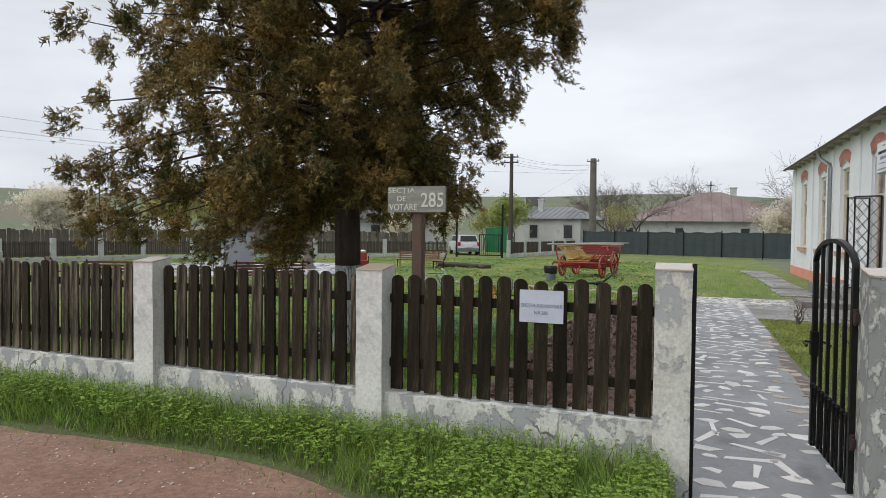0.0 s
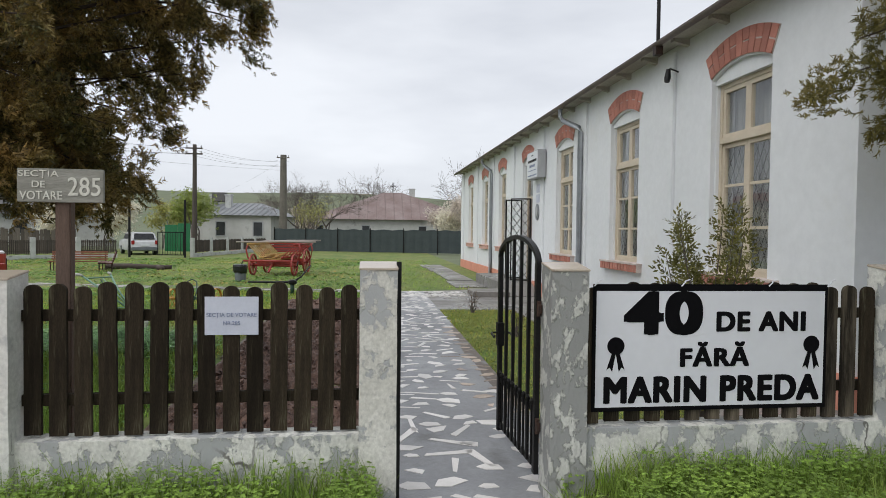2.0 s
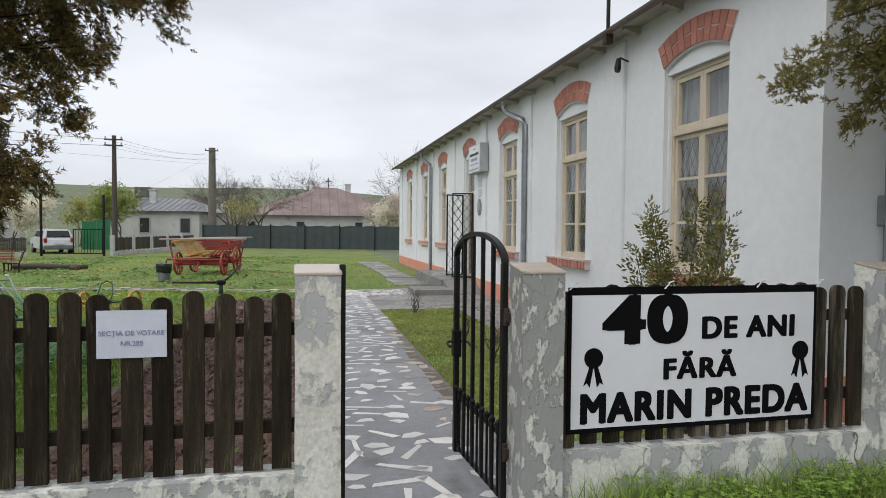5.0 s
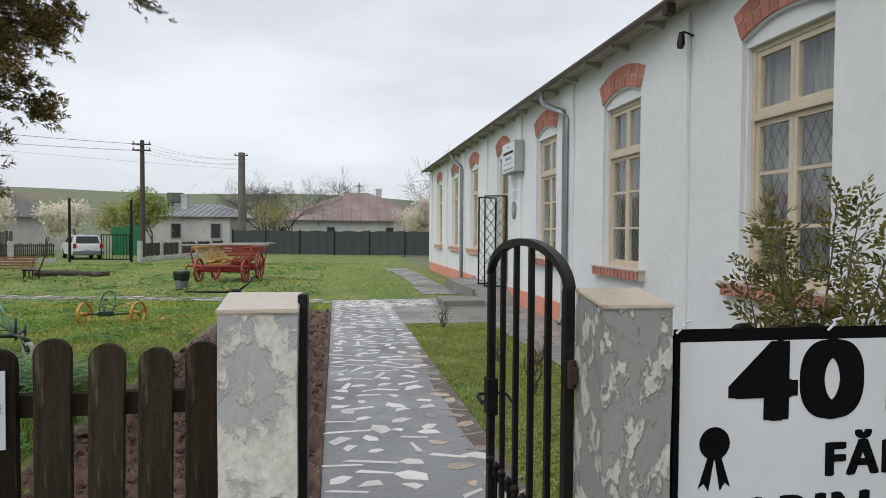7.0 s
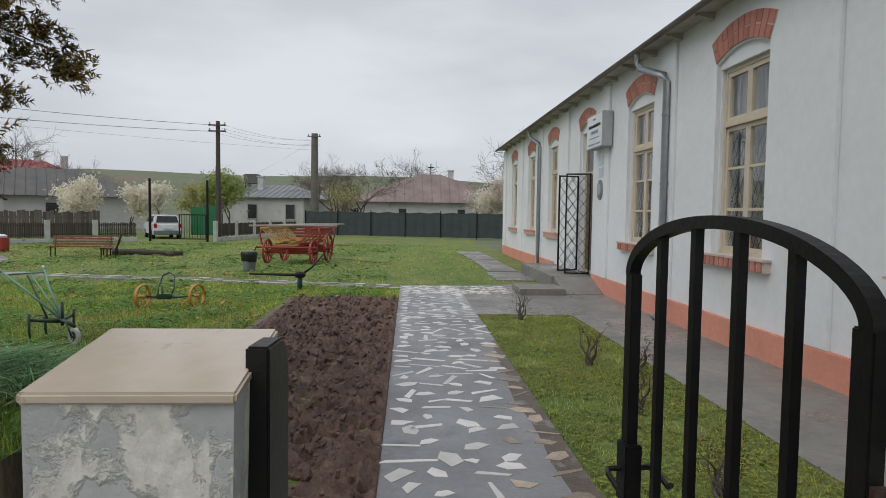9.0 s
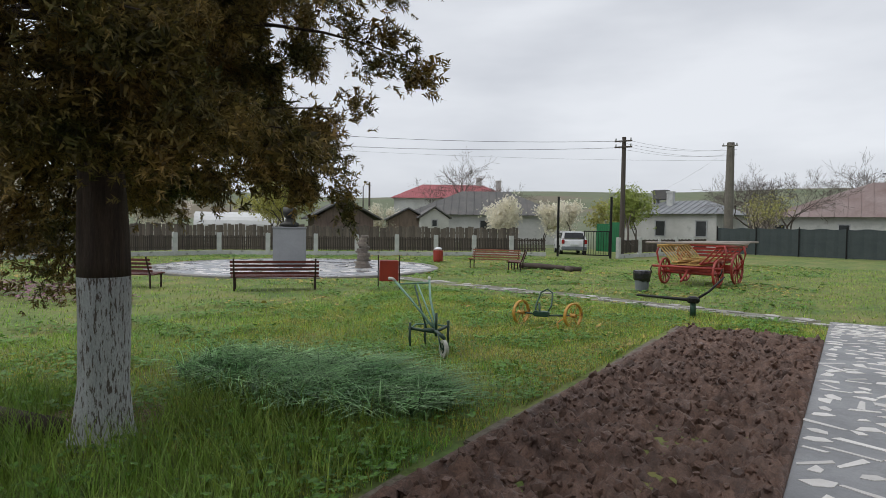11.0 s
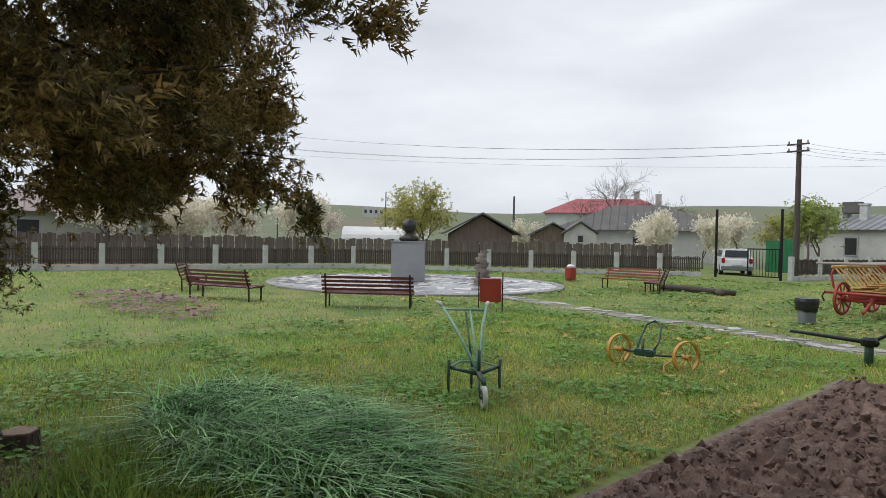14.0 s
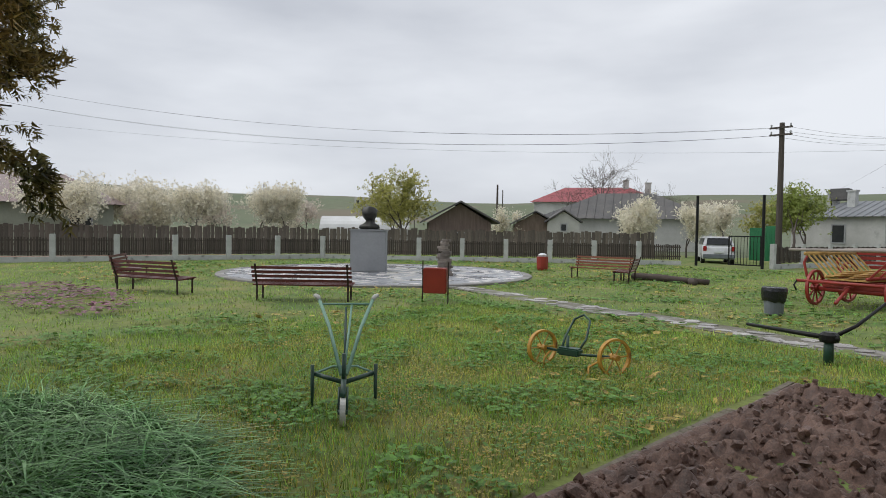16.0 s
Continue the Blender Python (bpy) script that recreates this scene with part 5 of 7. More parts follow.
def utility_pole(x, y, h, r0, r1, mat, label, arm):
    t = thing("utility_pole", pose(x, y, G), label, "utility pole")
    bm = bmesh.new()
    tube(bm, [(0, 0, -0.2), (0, 0, h * 0.5), (0, 0, h)], [r0, (r0 + r1) / 2, r1], 10)
    part("pole", bm, mat, t, smooth=False)
    for z in (h - 0.25, h - 0.55)[:arm]:
        bm = bmesh.new()
        box(bm, -0.45, 0.45, -r1 - 0.05, -r1, z, z + 0.07)
        part("crossarm", bm, mat, t)
        for s in (-0.38, 0.38):
            bm = bmesh.new()
            lathe(bm, [(0.02, z + 0.07), (0.045, z + 0.1), (0.03, z + 0.13), (0.045, z + 0.16), (0.015, z + 0.2)], 8, pose(s, -r1 - 0.025, 0))
            part("insulator", bm, SIGN_GREY, t)
    return t


utility_pole(-9.35, 36.6, 6.15, 0.14, 0.10, POLE_WOOD, "tall dark wooden utility pole with crossarm", 2)
utility_pole(-6.0, 47.4, 6.95, 0.30, 0.22, POLE_CONC, "thick weathered concrete utility pole", 1)


def wire(p0, p1, sag, r=0.005):
    t = thing("overhead_wire", pose(*p0), "thin dark overhead power wire", "wire", "overhead wires")
    a, b = Vector((0, 0, 0)), Vector(p1) - Vector(p0)
    bm = bmesh.new()
    tube(bm, [a.lerp(b, q) - Vector((0, 0, sag * 4 * q * (1 - q))) for q in np.linspace(0, 1, 25)], r, 4)
    part("cable", bm, IRON, t)


for dz, dx in ((0.0, -0.4), (-0.02, 0.4), (-0.32, -0.4), (-0.35, 0.4)):
    wire((-9.35 + dx, 36.55, 5.75 + dz), (-48, 12 + dx, 10.2 + dz * 3), 1.5)
    wire((-9.35 + dx, 36.55, 5.75 + dz), (-6.0 + dx, 47.2, 6.3 + dz), 0.25)
wire((-6.0, 47.2, 6.3), (-16.0, 60, 3.4), 0.3)
wire((-6.0, 47.2, 5.6), (-70, 10, 11.0), 1.5)

# ---- rear yard fence with concrete posts ----
FCONC = material("pale_concrete_post", (0.50, 0.51, 0.50), (0.40, 0.41, 0.40), 0.85, scale=3, bump=0.3, grain=0.12, stain=(0.2, 0.2, 0.19), stain_at=(0.6, 0.7), stain_scale=3)
FWOOD = material("weathered_brown_slats", (0.050, 0.040, 0.032), (0.075, 0.06, 0.05), 0.85, scale=4, stretch=(4, 4, 0.5), grain=0.25, island=0.35)
bm = bmesh.new()
box(bm, -0.1, 0.1, -0.09, 0.09, -0.05, 1.04)
POST = finish(bm, "post", FCONC, bevel=0.012)
bm = bmesh.new()
box(bm, -0.028, 0.028, -0.01, 0.01, 0.0, 0.66)
SLAT = finish(bm, "slat", FWOOD)


def rear_run(a, b, n, slats):
    a, b = Vector((*a, 0)), Vector((*b, 0))
    d = (b - a) / n
    ang = math.degrees(math.atan2(d.y, d.x))
    for i in range(n):
        p = a + d * i
        t = thing("yard_fence", pose(p.x, p.y, G, 0, 0, ang), "low yard fence of dark slats between pale concrete posts", "fence", "rear fence bays")
        part("post", POST, None, t, "pale concrete post")
        bm = bmesh.new()
        box(bm, 0.1, d.length - 0.1, -0.05, 0.05, -0.05, 0.2)
        part("kerb", bm, FCONC, t)
        for z in (0.36, 0.78):
            bm = bmesh.new()
            box(bm, 0.1, d.length - 0.1, 0.01, 0.05, z, z + 0.05)
            part("rail", bm, FWOOD, t)
        for k in range(slats):
            o = part("slat", SLAT, None, t)
            o.matrix_basis = pose(0.14 + (d.length - 0.28) * (k + 0.5) / slats, -0.01, 0.25 + 0.02 * math.sin(k * 5 + i))


rear_run((-27.6, 4.6), (-26.2, 13.2), 4, 20)
rear_run((-26.2, 13.2), (-24.4, 23.6), 5, 22)
rear_run((-24.4, 23.6), (-21.0, 26.5), 2, 22)
rear_run((-21.0, 26.5), (-12.6, 34.7), 6, 20)
rear_run((-9.2, 35.6), (-7.0, 46.2), 5, 20)

# tall gate posts and the bar gate before the car
for x, y, h in ((-12.3, 35.3, 3.1), (-9.5, 35.3, 3.05)):
    bm = bmesh.new()
    tube(bm, [(x, y, G - 0.1), (x, y, G + h)], 0.06, 8)
    solid("gate_post", bm, IRON, "tall thin black steel gate post", "gate post", "yard gate posts")
yg = thing("yard_gate", pose(-10.9, 35.3, G + 0.1), "black steel bar gate to the yard, half open", "gate")
bm = bmesh.new()
pane_frame(bm, 0, 1.35, 0, 1.25, 0.05, -0.02, 0.02)
o = part("gate_frame", bm, IRON, yg)
o.matrix_basis = pose(0, 0, 0, 0, 0, -90)
for k in range(9):
    bm = bmesh.new()
    tube(bm, [(0.13 * (k + 1), 0, 0.05), (0.13 * (k + 1), 0, 1.22)], 0.012, 5)
    part("bar", bm, IRON, yg)
GREENP = material("green_painted_sheet", (0.015, 0.17, 0.06), (0.012, 0.13, 0.05), 0.5, scale=2, grain=0.05)
gg = thing("green_gate", pose(-11.6, 41.3, G), "tall green sheet-metal gate across the lane", "gate")
for k in range(2):
    bm = bmesh.new()
    box(bm, -0.75 + 0.76 * k, -0.01 + 0.76 * k, -0.02, 0.02, 0.1, 1.75 + 0.1 * k)
    for q in range(6):
        box(bm, -0.73 + 0.76 * k + 0.12 * q, -0.69 + 0.76 * k + 0.12 * q, -0.035, -0.02, 0.12, 1.72)
    part("leaf", bm, GREENP, gg)

# dark mesh fence on the north side
MESHF = material("dark_green_screen", (0.032, 0.044, 0.047), (0.044, 0.057, 0.058), 0.8, scale=2, grain=0.12, bump=0.2)
nf_a, nf_b = Vector((-6.6, 47.3, 0)), Vector((9.5, 42.0, 0))
nd = (nf_b - nf_a) / 7
for i in range(7):
    p = nf_a + nd * i
    t = thing("screen_fence", pose(p.x, p.y, G, 0, 0, math.degrees(math.atan2(nd.y, nd.x))), "tall fence of dark green screening between steel posts", "fence", "screen fence bays")
    bm = bmesh.new()
    n = 12
    rows = [[bm.verts.new((nd.length * k / n, 0.025 * math.sin(k * 2.0) + o, z)) for o, z in ((0, 0.03), (0, 1.6 + 0.03 * math.sin(k + i)), (0.02, 1.6 + 0.03 * math.sin(k + i)), (0.02, 0.03))] for k in range(n + 1)]
    for a, b in zip(rows, rows[1:]):
        for j in range(4):
            bm.faces.new((a[j], a[(j + 1) % 4], b[(j + 1) % 4], b[j]))
    bm.faces.new(rows[0])
    bm.faces.new(rows[-1][::-1])
    part("screen", bm, MESHF, t)
    bm = bmesh.new()
    tube(bm, [(0, -0.03, -0.1), (0, -0.03, 1.72)], 0.035, 6)
    part("post", bm, IRON, t)

# tall board fence across the lane
bd = [(-36, 4), (-31.5, 24.5), (-27, 30), (-17.5, 41)]
BOARDF = material("brown_board_fence", (0.105, 0.087, 0.072), (0.15, 0.128, 0.108), 0.85, scale=3, stretch=(5, 5, 0.4), grain=0.25, island=0.3)
_b = bmesh.new()
box(_b, 0, 0.185, -0.012, 0.012, -0.1, 1.40)
BOARD = finish(_b, "board", BOARDF)
for (xa, ya), (xb, yb) in zip(bd, bd[1:]):
    L = math.hypot(xb - xa, yb - ya)
    t = thing("board_fence", pose(xa, ya, G, 0, 0, math.degrees(math.atan2(yb - ya, xb - xa))), "weathered brown board fence across the lane", "fence", "lane board fences")
    k = 0
    while k * 0.2 < L:
        o = part("board", BOARD, None, t)
        o.matrix_basis = pose(k * 0.2, 0, 0.05 * math.sin(k * 1.7) + 0.04 * math.sin(k * 0.37), 0, 0.8 * math.sin(k * 2.3))
        k += 1
    for z in (0.4, 1.0):
        bm = bmesh.new()
        box(bm, 0, L, 0.012, 0.05, z, z + 0.1)
        part("rail", bm, BOARDF, t)
bm = bmesh.new()
prism(bm, [(-34, 2), (-28.5, 2), (-25.0, 24), (-12.5, 36), (-8.5, 37), (-8, 50), (-13, 50), (-17, 40.5), (-30.5, 24.5)], G - 0.06, G - 0.03)
solid("lane", bm, DIRT, "dirt lane behind the yard fence", "road", kind="structure")

# ---- houses beyond the yard ----
WALL_PALE = material("pale_house_render", (0.52, 0.52, 0.50), (0.42, 0.42, 0.40), 0.9, scale=0.8, bump=0.2, grain=0.06, stain=(0.33, 0.33, 0.31), stain_at=(0.58, 0.72), stain_scale=1.0)
WALL_GREEN = material("pale_green_house_render", (0.40, 0.42, 0.34), (0.33, 0.35, 0.28), 0.9, scale=0.8, grain=0.06)
ROOF_GREY = material("grey_sheet_roof", (0.24, 0.25, 0.26), (0.17, 0.18, 0.19), 0.5, 0.3, scale=0.8, grain=0.08)
ROOF_RUST = material("rust_brown_sheet_roof", (0.17, 0.115, 0.105), (0.24, 0.19, 0.18), 0.55, 0.2, scale=0.5, grain=0.1)
ROOF_DARK = material("dark_slate_roof", (0.085, 0.085, 0.085), (0.12, 0.115, 0.11), 0.8, scale=0.8, grain=0.12)
ROOF_RED = material("red_sheet_roof", (0.34, 0.085, 0.095), (0.28, 0.07, 0.08), 0.6, scale=0.8, grain=0.06)
WOOD_OLD = material("old_grey_brown_planks", (0.20, 0.15, 0.12), (0.125, 0.095, 0.078), 0.9, scale=2, stretch=(4, 4, 0.5), bump=0.3, grain=0.25)
DARKPANE = material("dark_window_pane", (0.03, 0.033, 0.036), (0.05, 0.053, 0.055), 0.15, scale=1, grain=0.05)


def house(x, y, turn, w, d, wall_h, roof_h, wall_mat, roof_mat, label, hip=0.35, over=0.4, wins=(), chimneys=(), gable=False, seam=0.55, gable_mat=None):
    """A one-storey house: walls, hip or gable roof with standing seams, windows and chimneys. Its front faces -y before turning."""
    t = thing("house", pose(x, y, G, 0, 0, turn), label, "house", "village houses")
    bm = bmesh.new()
    box(bm, -w / 2, w / 2, -d / 2, d / 2, -0.2, wall_h)
    if gable:
        v = [bm.verts.new(c) for c in ((-w / 2, -d / 2, wall_h), (w / 2, -d / 2, wall_h), (0, -d / 2, wall_h + roof_h - 0.06), (-w / 2, d / 2, wall_h), (w / 2, d / 2, wall_h), (0, d / 2, wall_h + roof_h - 0.06))]
        bm.faces.new((v[0], v[1], v[2]))
        bm.faces.new((v[5], v[4], v[3]))
    part("wall", bm, wall_mat, t)
    bm = bmesh.new()
    X, Y = w / 2 + over, d / 2 + over
    seams = []
    z0, z1 = wall_h - 0.05, wall_h + roof_h
    if gable:
        slopes = [((-X, -Y), (-X, Y), (0, Y), (0, -Y)), ((X, Y), (X, -Y), (0, -Y), (0, Y))]
        for q in slopes:
            lo = [bm.verts.new((px, py, z0 if px else z1)) for px, py in q]
            hi = [bm.verts.new((px, py, (z0 if px else z1) + 0.1)) for px, py in q]
            bm.faces.new(lo[::-1])
            bm.faces.new(hi)
            for i in range(4):
                bm.faces.new((lo[i], lo[(i + 1) % 4], hi[(i + 1) % 4], hi[i]))
    else:
        r = X * (1 - hip)
        e = [bm.verts.new(c) for c in ((-X, -Y, z0), (X, -Y, z0), (X, Y, z0), (-X, Y, z0))]
        k = [bm.verts.new(c) for c in ((-r * 0.6, 0, z1), (r * 0.6, 0, z1))]
        for f in ((e[0], e[1], k[1], k[0]), (e[1], e[2], k[1]), (e[2], e[3], k[0], k[1]), (e[3], e[0], k[0]), (e[3], e[2], e[1], e[0])):
            bm.faces.new(f)
        # standing seams on the front slope
        n = int(2 * X / seam)
        for i in range(1, n):
            px = -X + 2 * X * i / n
            rr = r * 0.6
            s = 1.0 if abs(px) <= rr else max(0.0, (X - abs(px)) / (X - rr))
            a, b = Vector((px, -Y, z0 + 0.01)), Vector((px, -Y + Y * s, z0 + (z1 - z0) * s + 0.01))
            if s > 0.05:
                seams.append((a, b))
    rf = part("roof", bm, roof_mat, t)
    for a, b in seams:
        bm = bmesh.new()
        tube(bm, [a, b], 0.05, 4)
        part("seam", bm, roof_mat, rf)
    for cx, cy, ch, cw in chimneys:
        bm = bmesh.new()
        zb_ = wall_h
        box(bm, cx - cw, cx + cw, cy - cw, cy + cw, zb_, wall_h + ch)
        box(bm, cx - cw - 0.06, cx + cw + 0.06, cy - cw - 0.06, cy + cw + 0.06, wall_h + ch, wall_h + ch + 0.12)
        part("chimney", bm, FCONC if roof_mat is not ROOF_RED else WALL_PALE, rf)
    for wx, wz, ww, wh in wins:
        bm = bmesh.new()
        pane_frame(bm, wx - ww / 2, wx + ww / 2, wz, wz + wh, 0.08, 0, 0.08)
        o = part("window", bm, SIGN_GREY, t)
        o.matrix_basis = pose(0, -d / 2 - 0.06, 0, 0, 0, 0) @ Matrix(((0, 1, 0, 0), (1, 0, 0, 0), (0, 0, 1, 0), (0, 0, 0, 1)))
        bm = bmesh.new()
        box(bm, wx - ww / 2 + 0.08, wx + ww / 2 - 0.08, -0.03, 0.03, wz + 0.08, wz + wh - 0.08)
        p = part("pane", bm, DARKPANE, o)
        p.matrix_parent_inverse = o.matrix_basis.inverted()
        p.matrix_basis = pose(0, -d / 2, 0)
    return t


h1 = house(2.9, 72, 0, 17.5, 9, 2.75, 3.1, WALL_PALE, ROOF_RUST, "white low house under a rust-brown hip roof", 0.82, 0.6, wins=((-7.8, 0.9, 0.9, 1.2), (-3, 0.9, 0.9, 1.2), (3, 0.9, 0.9, 1.2)), seam=0.9, chimneys=((2.2, 0.6, 3.5, 0.3),))
bm = bmesh.new()
box(bm, -0.35, 0.35, -0.05, 0.05, 6.55, 6.65)
box(bm, -0.05, 0.05, -0.05, 0.05, 5.8, 7.0)
part("roof_cross", bm, IRON, h1, "small dark metal cross on the ridge")
house(-11.2, 60, -8, 7.4, 8, 2.75, 1.15, WALL_PALE, ROOF_GREY, "grey-white house under a pale sheet-metal roof", 0.3, 0.4, wins=((-0.6, 0.9, 0.9, 1.3), (2.6, 0.9, 0.9, 1.3)), chimneys=((-0.8, -1.5, 1.75, 0.25), (-2.9, 0.5, 1.8, 0.3)), seam=0.5)
house(-29.5, 58.0, 30, 13.5, 8, 2.6, 2.3, WALL_PALE, ROOF_DARK, "low house under a wide dark slate hip roof", 0.5, 0.6, wins=((-4.5, 0.9, 1.0, 1.2), (0, 0.9, 1.0, 1.2)), seam=0.7)
house(-51, 86, 32, 17, 9, 5.6, 2.2, WALL_PALE, ROOF_RED, "larger house with a red sheet-metal roof", 0.15, 0.5, wins=((-6, 2.2, 1.2, 1.4), (-2, 2.2, 1.2, 1.4)), gable=False, chimneys=((4, 0, 3.2, 0.4), (7, 0, 2.8, 0.4)))
house(-27.2, 34.9, 50, 3.6, 4.5, 1.85, 1.15, WOOD_OLD, ROOF_DARK, "old wooden shed with a plank gable", gable=True, over=0.45, wins=((0.0, 0.5, 0.9, 0.8),))
house(-29.6, 45.3, 42, 3.0, 4.0, 1.9, 0.9, WOOD_OLD, ROOF_DARK, "small plank outbuilding with steep roof", gable=True, over=0.3)
house(-27.2, 45.5, 42, 2.2, 3.0, 2.1, 0.8, WALL_PALE, ROOF_DARK, "narrow pale plastered outbuilding", gable=True, over=0.2, wins=((0, 1.4, 0.5, 0.6),))
house(-40.3, 14.9, 80, 7.4, 8, 2.5, 1.7, WALL_GREEN, ROOF_RUST, "pale green house under a brown roof", 0.4, 0.6, wins=((2.2, 1.0, 1.1, 1.1), (-1.8, 1.0, 1.1, 1.1)))
POLYTUN = material("white_plastic_sheet", (0.62, 0.63, 0.63), (0.52, 0.53, 0.53), 0.4, scale=0.6, grain=0.03)
pt = thing("greenhouse", pose(-37.5, 35.5, G, 0, 0, 50), "low white plastic greenhouse behind the board fence", "greenhouse")
bm = bmesh.new()
n = 12
pr = [(-3.0 * math.cos(math.pi * k / n) * 0.55, 1.1 + 1.2 * math.sin(math.pi * k / n)) for k in range(n + 1)]
pr = [(-1.65, 0)] + pr + [(1.65, 0)]
a = [bm.verts.new((-3.2, y, z)) for y, z in pr]
b = [bm.verts.new((3.2, y, z)) for y, z in pr]
for i in range(len(pr) - 1):
    bm.faces.new((a[i], a[i + 1], b[i + 1], b[i]))
bm.faces.new(a[::-1])
bm.faces.new(b)
part("cover", bm, POLYTUN, pt)
wt = thing("water_tank", pose(-13.4, 60.4, G), "dark box water tank on a thin steel frame", "tank")
bm = bmesh.new()
box(bm, -0.62, 0.62, -0.5, 0.5, 4.0, 4.85)
part("tank", bm, ROOF_DARK, wt, bevel=0.05)
for sx in (-0.6, 0.6):
    bm = bmesh.new()
    tube(bm, [(sx, 0, 0), (sx, 0, 4.0)], 0.06, 6)
    part("leg", bm, IRON, wt)
fb = thing("far_block", pose(-235, 178, far_height(-235, 178) - 1, 0, 0, 54), "distant pale farm block on the ridge", "building")
bm = bmesh.new()
box(bm, -5, 5, -3, 3, 0, 5.5)
part("wall", bm, WALL_PALE, fb)
for k in range(4):
    bm = bmesh.new()
    box(bm, -4.2 + 2.4 * k, -3 + 2.4 * k, -3.1, -3, 2.6, 4.2)
    part("window", bm, DARKPANE, fb)
for x, y, h in ((-62, 78, 7.5), (-34, 46, 5.2), (-70, 60, 8.0), (-92, 55, 8.5), (-120, 110, 16)):
    bm = bmesh.new()
    tube(bm, [(0, 0, 0), (0, 0, h)], [0.12, 0.07], 6)
    o = solid("far_pole", bm, POLE_WOOD, "thin dark pole among the houses", "utility pole", "far poles")
    o.matrix_basis = pose(x, y, far_height(x, y))

# ---- trees beyond the yard ----
def grow(R, p, d, length, r, depth, segs, tips, spread, up, ratio=0.72):
    n = 3
    pts, q = [p.copy()], p.copy()
    dd = d.copy()
    for i in range(n):
        dd = (dd + Vector((R.gauss(0, 0.13), R.gauss(0, 0.13), R.gauss(0, 0.08) + up * 0.1))).normalized()
        q = q + dd * length / n
        pts.append(q.copy())
    segs.append((pts, [r * (1 - 0.45 * i / n) for i in range(n + 1)]))
    if depth == 0:
        tips.append((q, dd))
        return
    if depth <= 2:
        tips.append((pts[2], dd))
    for k in range(R.choice((2, 3, 3))):
        ax = dd.orthogonal()
        ax.rotate(Matrix.Rotation(R.uniform(0, 6.28), 3, dd))
        nd_ = dd.copy()
        nd_.rotate(Matrix.Rotation(R.uniform(0.5, 1.0) * spread, 3, ax))
        start = pts[-1] if k else pts[2]
        grow(R, start, nd_, length * ratio * R.uniform(0.8, 1.15), r * 0.55, depth - 1, segs, tips, spread, up, ratio)


def crown_tree(name, seed, h, depth, leaf_mat, leaf_n, leaf_size, label, category="tree", trunk=0.22, spread=0.75, up=0.6, fan=4, fuzz=0.35):
    R = random.Random(seed)
    t = thing(name, pose(0, 0, 0), label, category)
    segs, tips = [], []
    base = h * 0.36
    grow(R, Vector((0, 0, -0.1)), Vector((R.uniform(-0.1, 0.1), R.uniform(-0.1, 0.1), 1)), base, h * 0.024, depth, segs, tips, spread, up, 0.80)
    bm = bmesh.new()
    for pts, rad in segs:
        tube(bm, pts, [max(x, 0.008) for x in rad], 5 if rad[0] > 0.04 else 3, cap=False)
    part("branchwork", bm, BARK, t, smooth=True)
    if leaf_n:
        pos, dirs = [], []
        for i in range(leaf_n):
            p, d = tips[R.randrange(len(tips))]
            pos.append(p + Vector((R.gauss(0, fuzz), R.gauss(0, fuzz), R.gauss(0, fuzz * 0.8))))
            dirs.append(Vector((R.gauss(0, 1), R.gauss(0, 1), R.gauss(0, 1))))
        tv, tf = leaf_fan(fan, leaf_size * 2, leaf_size * 0.5, 1.1)
        v, f = scatter(tv, tf, np.array(pos), frames_along(np.array(dirs), 0.2), rng.uniform(0.6, 1.4, leaf_n))
        part("crown", raw_mesh("crown", v, f, leaf_mat), None, t)
    return t


BLOSSOM = leaf_material("white_blossom", (0.82, 0.79, 0.68), (0.72, 0.67, 0.54), 0.25, 0.35)
BLOSSOM_PINK = leaf_material("pinkish_blossom", (0.70, 0.63, 0.56), (0.58, 0.51, 0.44), 0.25, 0.35)
SPRING = leaf_material("young_yellow_green_leaf", (0.42, 0.40, 0.12), (0.33, 0.33, 0.09), 0.35, 0.4)
GREENL = leaf_material("fresh_green_leaf", (0.22, 0.29, 0.06), (0.29, 0.33, 0.085), 0.35, 0.35)
protos = {
    "blossom": [crown_tree("blossom_tree", 11 + i, 3.6, 4, BLOSSOM, 3800, 0.078, "fruit tree in full white blossom", fuzz=0.3) for i in range(3)],
    "pink": [crown_tree("blossom_tree", 21 + i, 4.0, 4, BLOSSOM_PINK, 2600, 0.075, "fruit tree with sparse pinkish blossom", fuzz=0.3) for i in range(2)],
    "spring": [crown_tree("budding_tree", 31, 4.0, 4, SPRING, 1900, 0.085, "tree with young yellow-green leaves", fuzz=0.28)],
    "green": [crown_tree("leafy_tree", 41, 4.0, 4, GREENL, 1200, 0.09, "tree with fresh green leaves", fuzz=0.3)],
    "bare": [crown_tree("bare_tree", 51 + i, 6.0, 6, None, 0, 0, "leafless tree with fine grey branches", spread=0.85, up=0.3) for i in range(2)],
    "bushy": [crown_tree("budding_tree", 61, 5.0, 5, SPRING, 380, 0.07, "half-bare tree with thin yellow-green buds", fuzz=0.35)],
}
used = set()


def plant(kind, x, y, s, turn=0):
    k = int(abs(x * 7 + y * 3)) % len(protos[kind])
    src = protos[kind][k]
    m = pose(x, y, G, 0, 0, turn) @ Matrix.Diagonal((s, s, s, 1))
    if (kind, k) in used:
        o = copy_thing(src, m)
        o.scale = (s, s, s)
    else:
        used.add((kind, k))
        src.matrix_basis = m
        o = src
    o["group"] = kind + " trees"
    return o


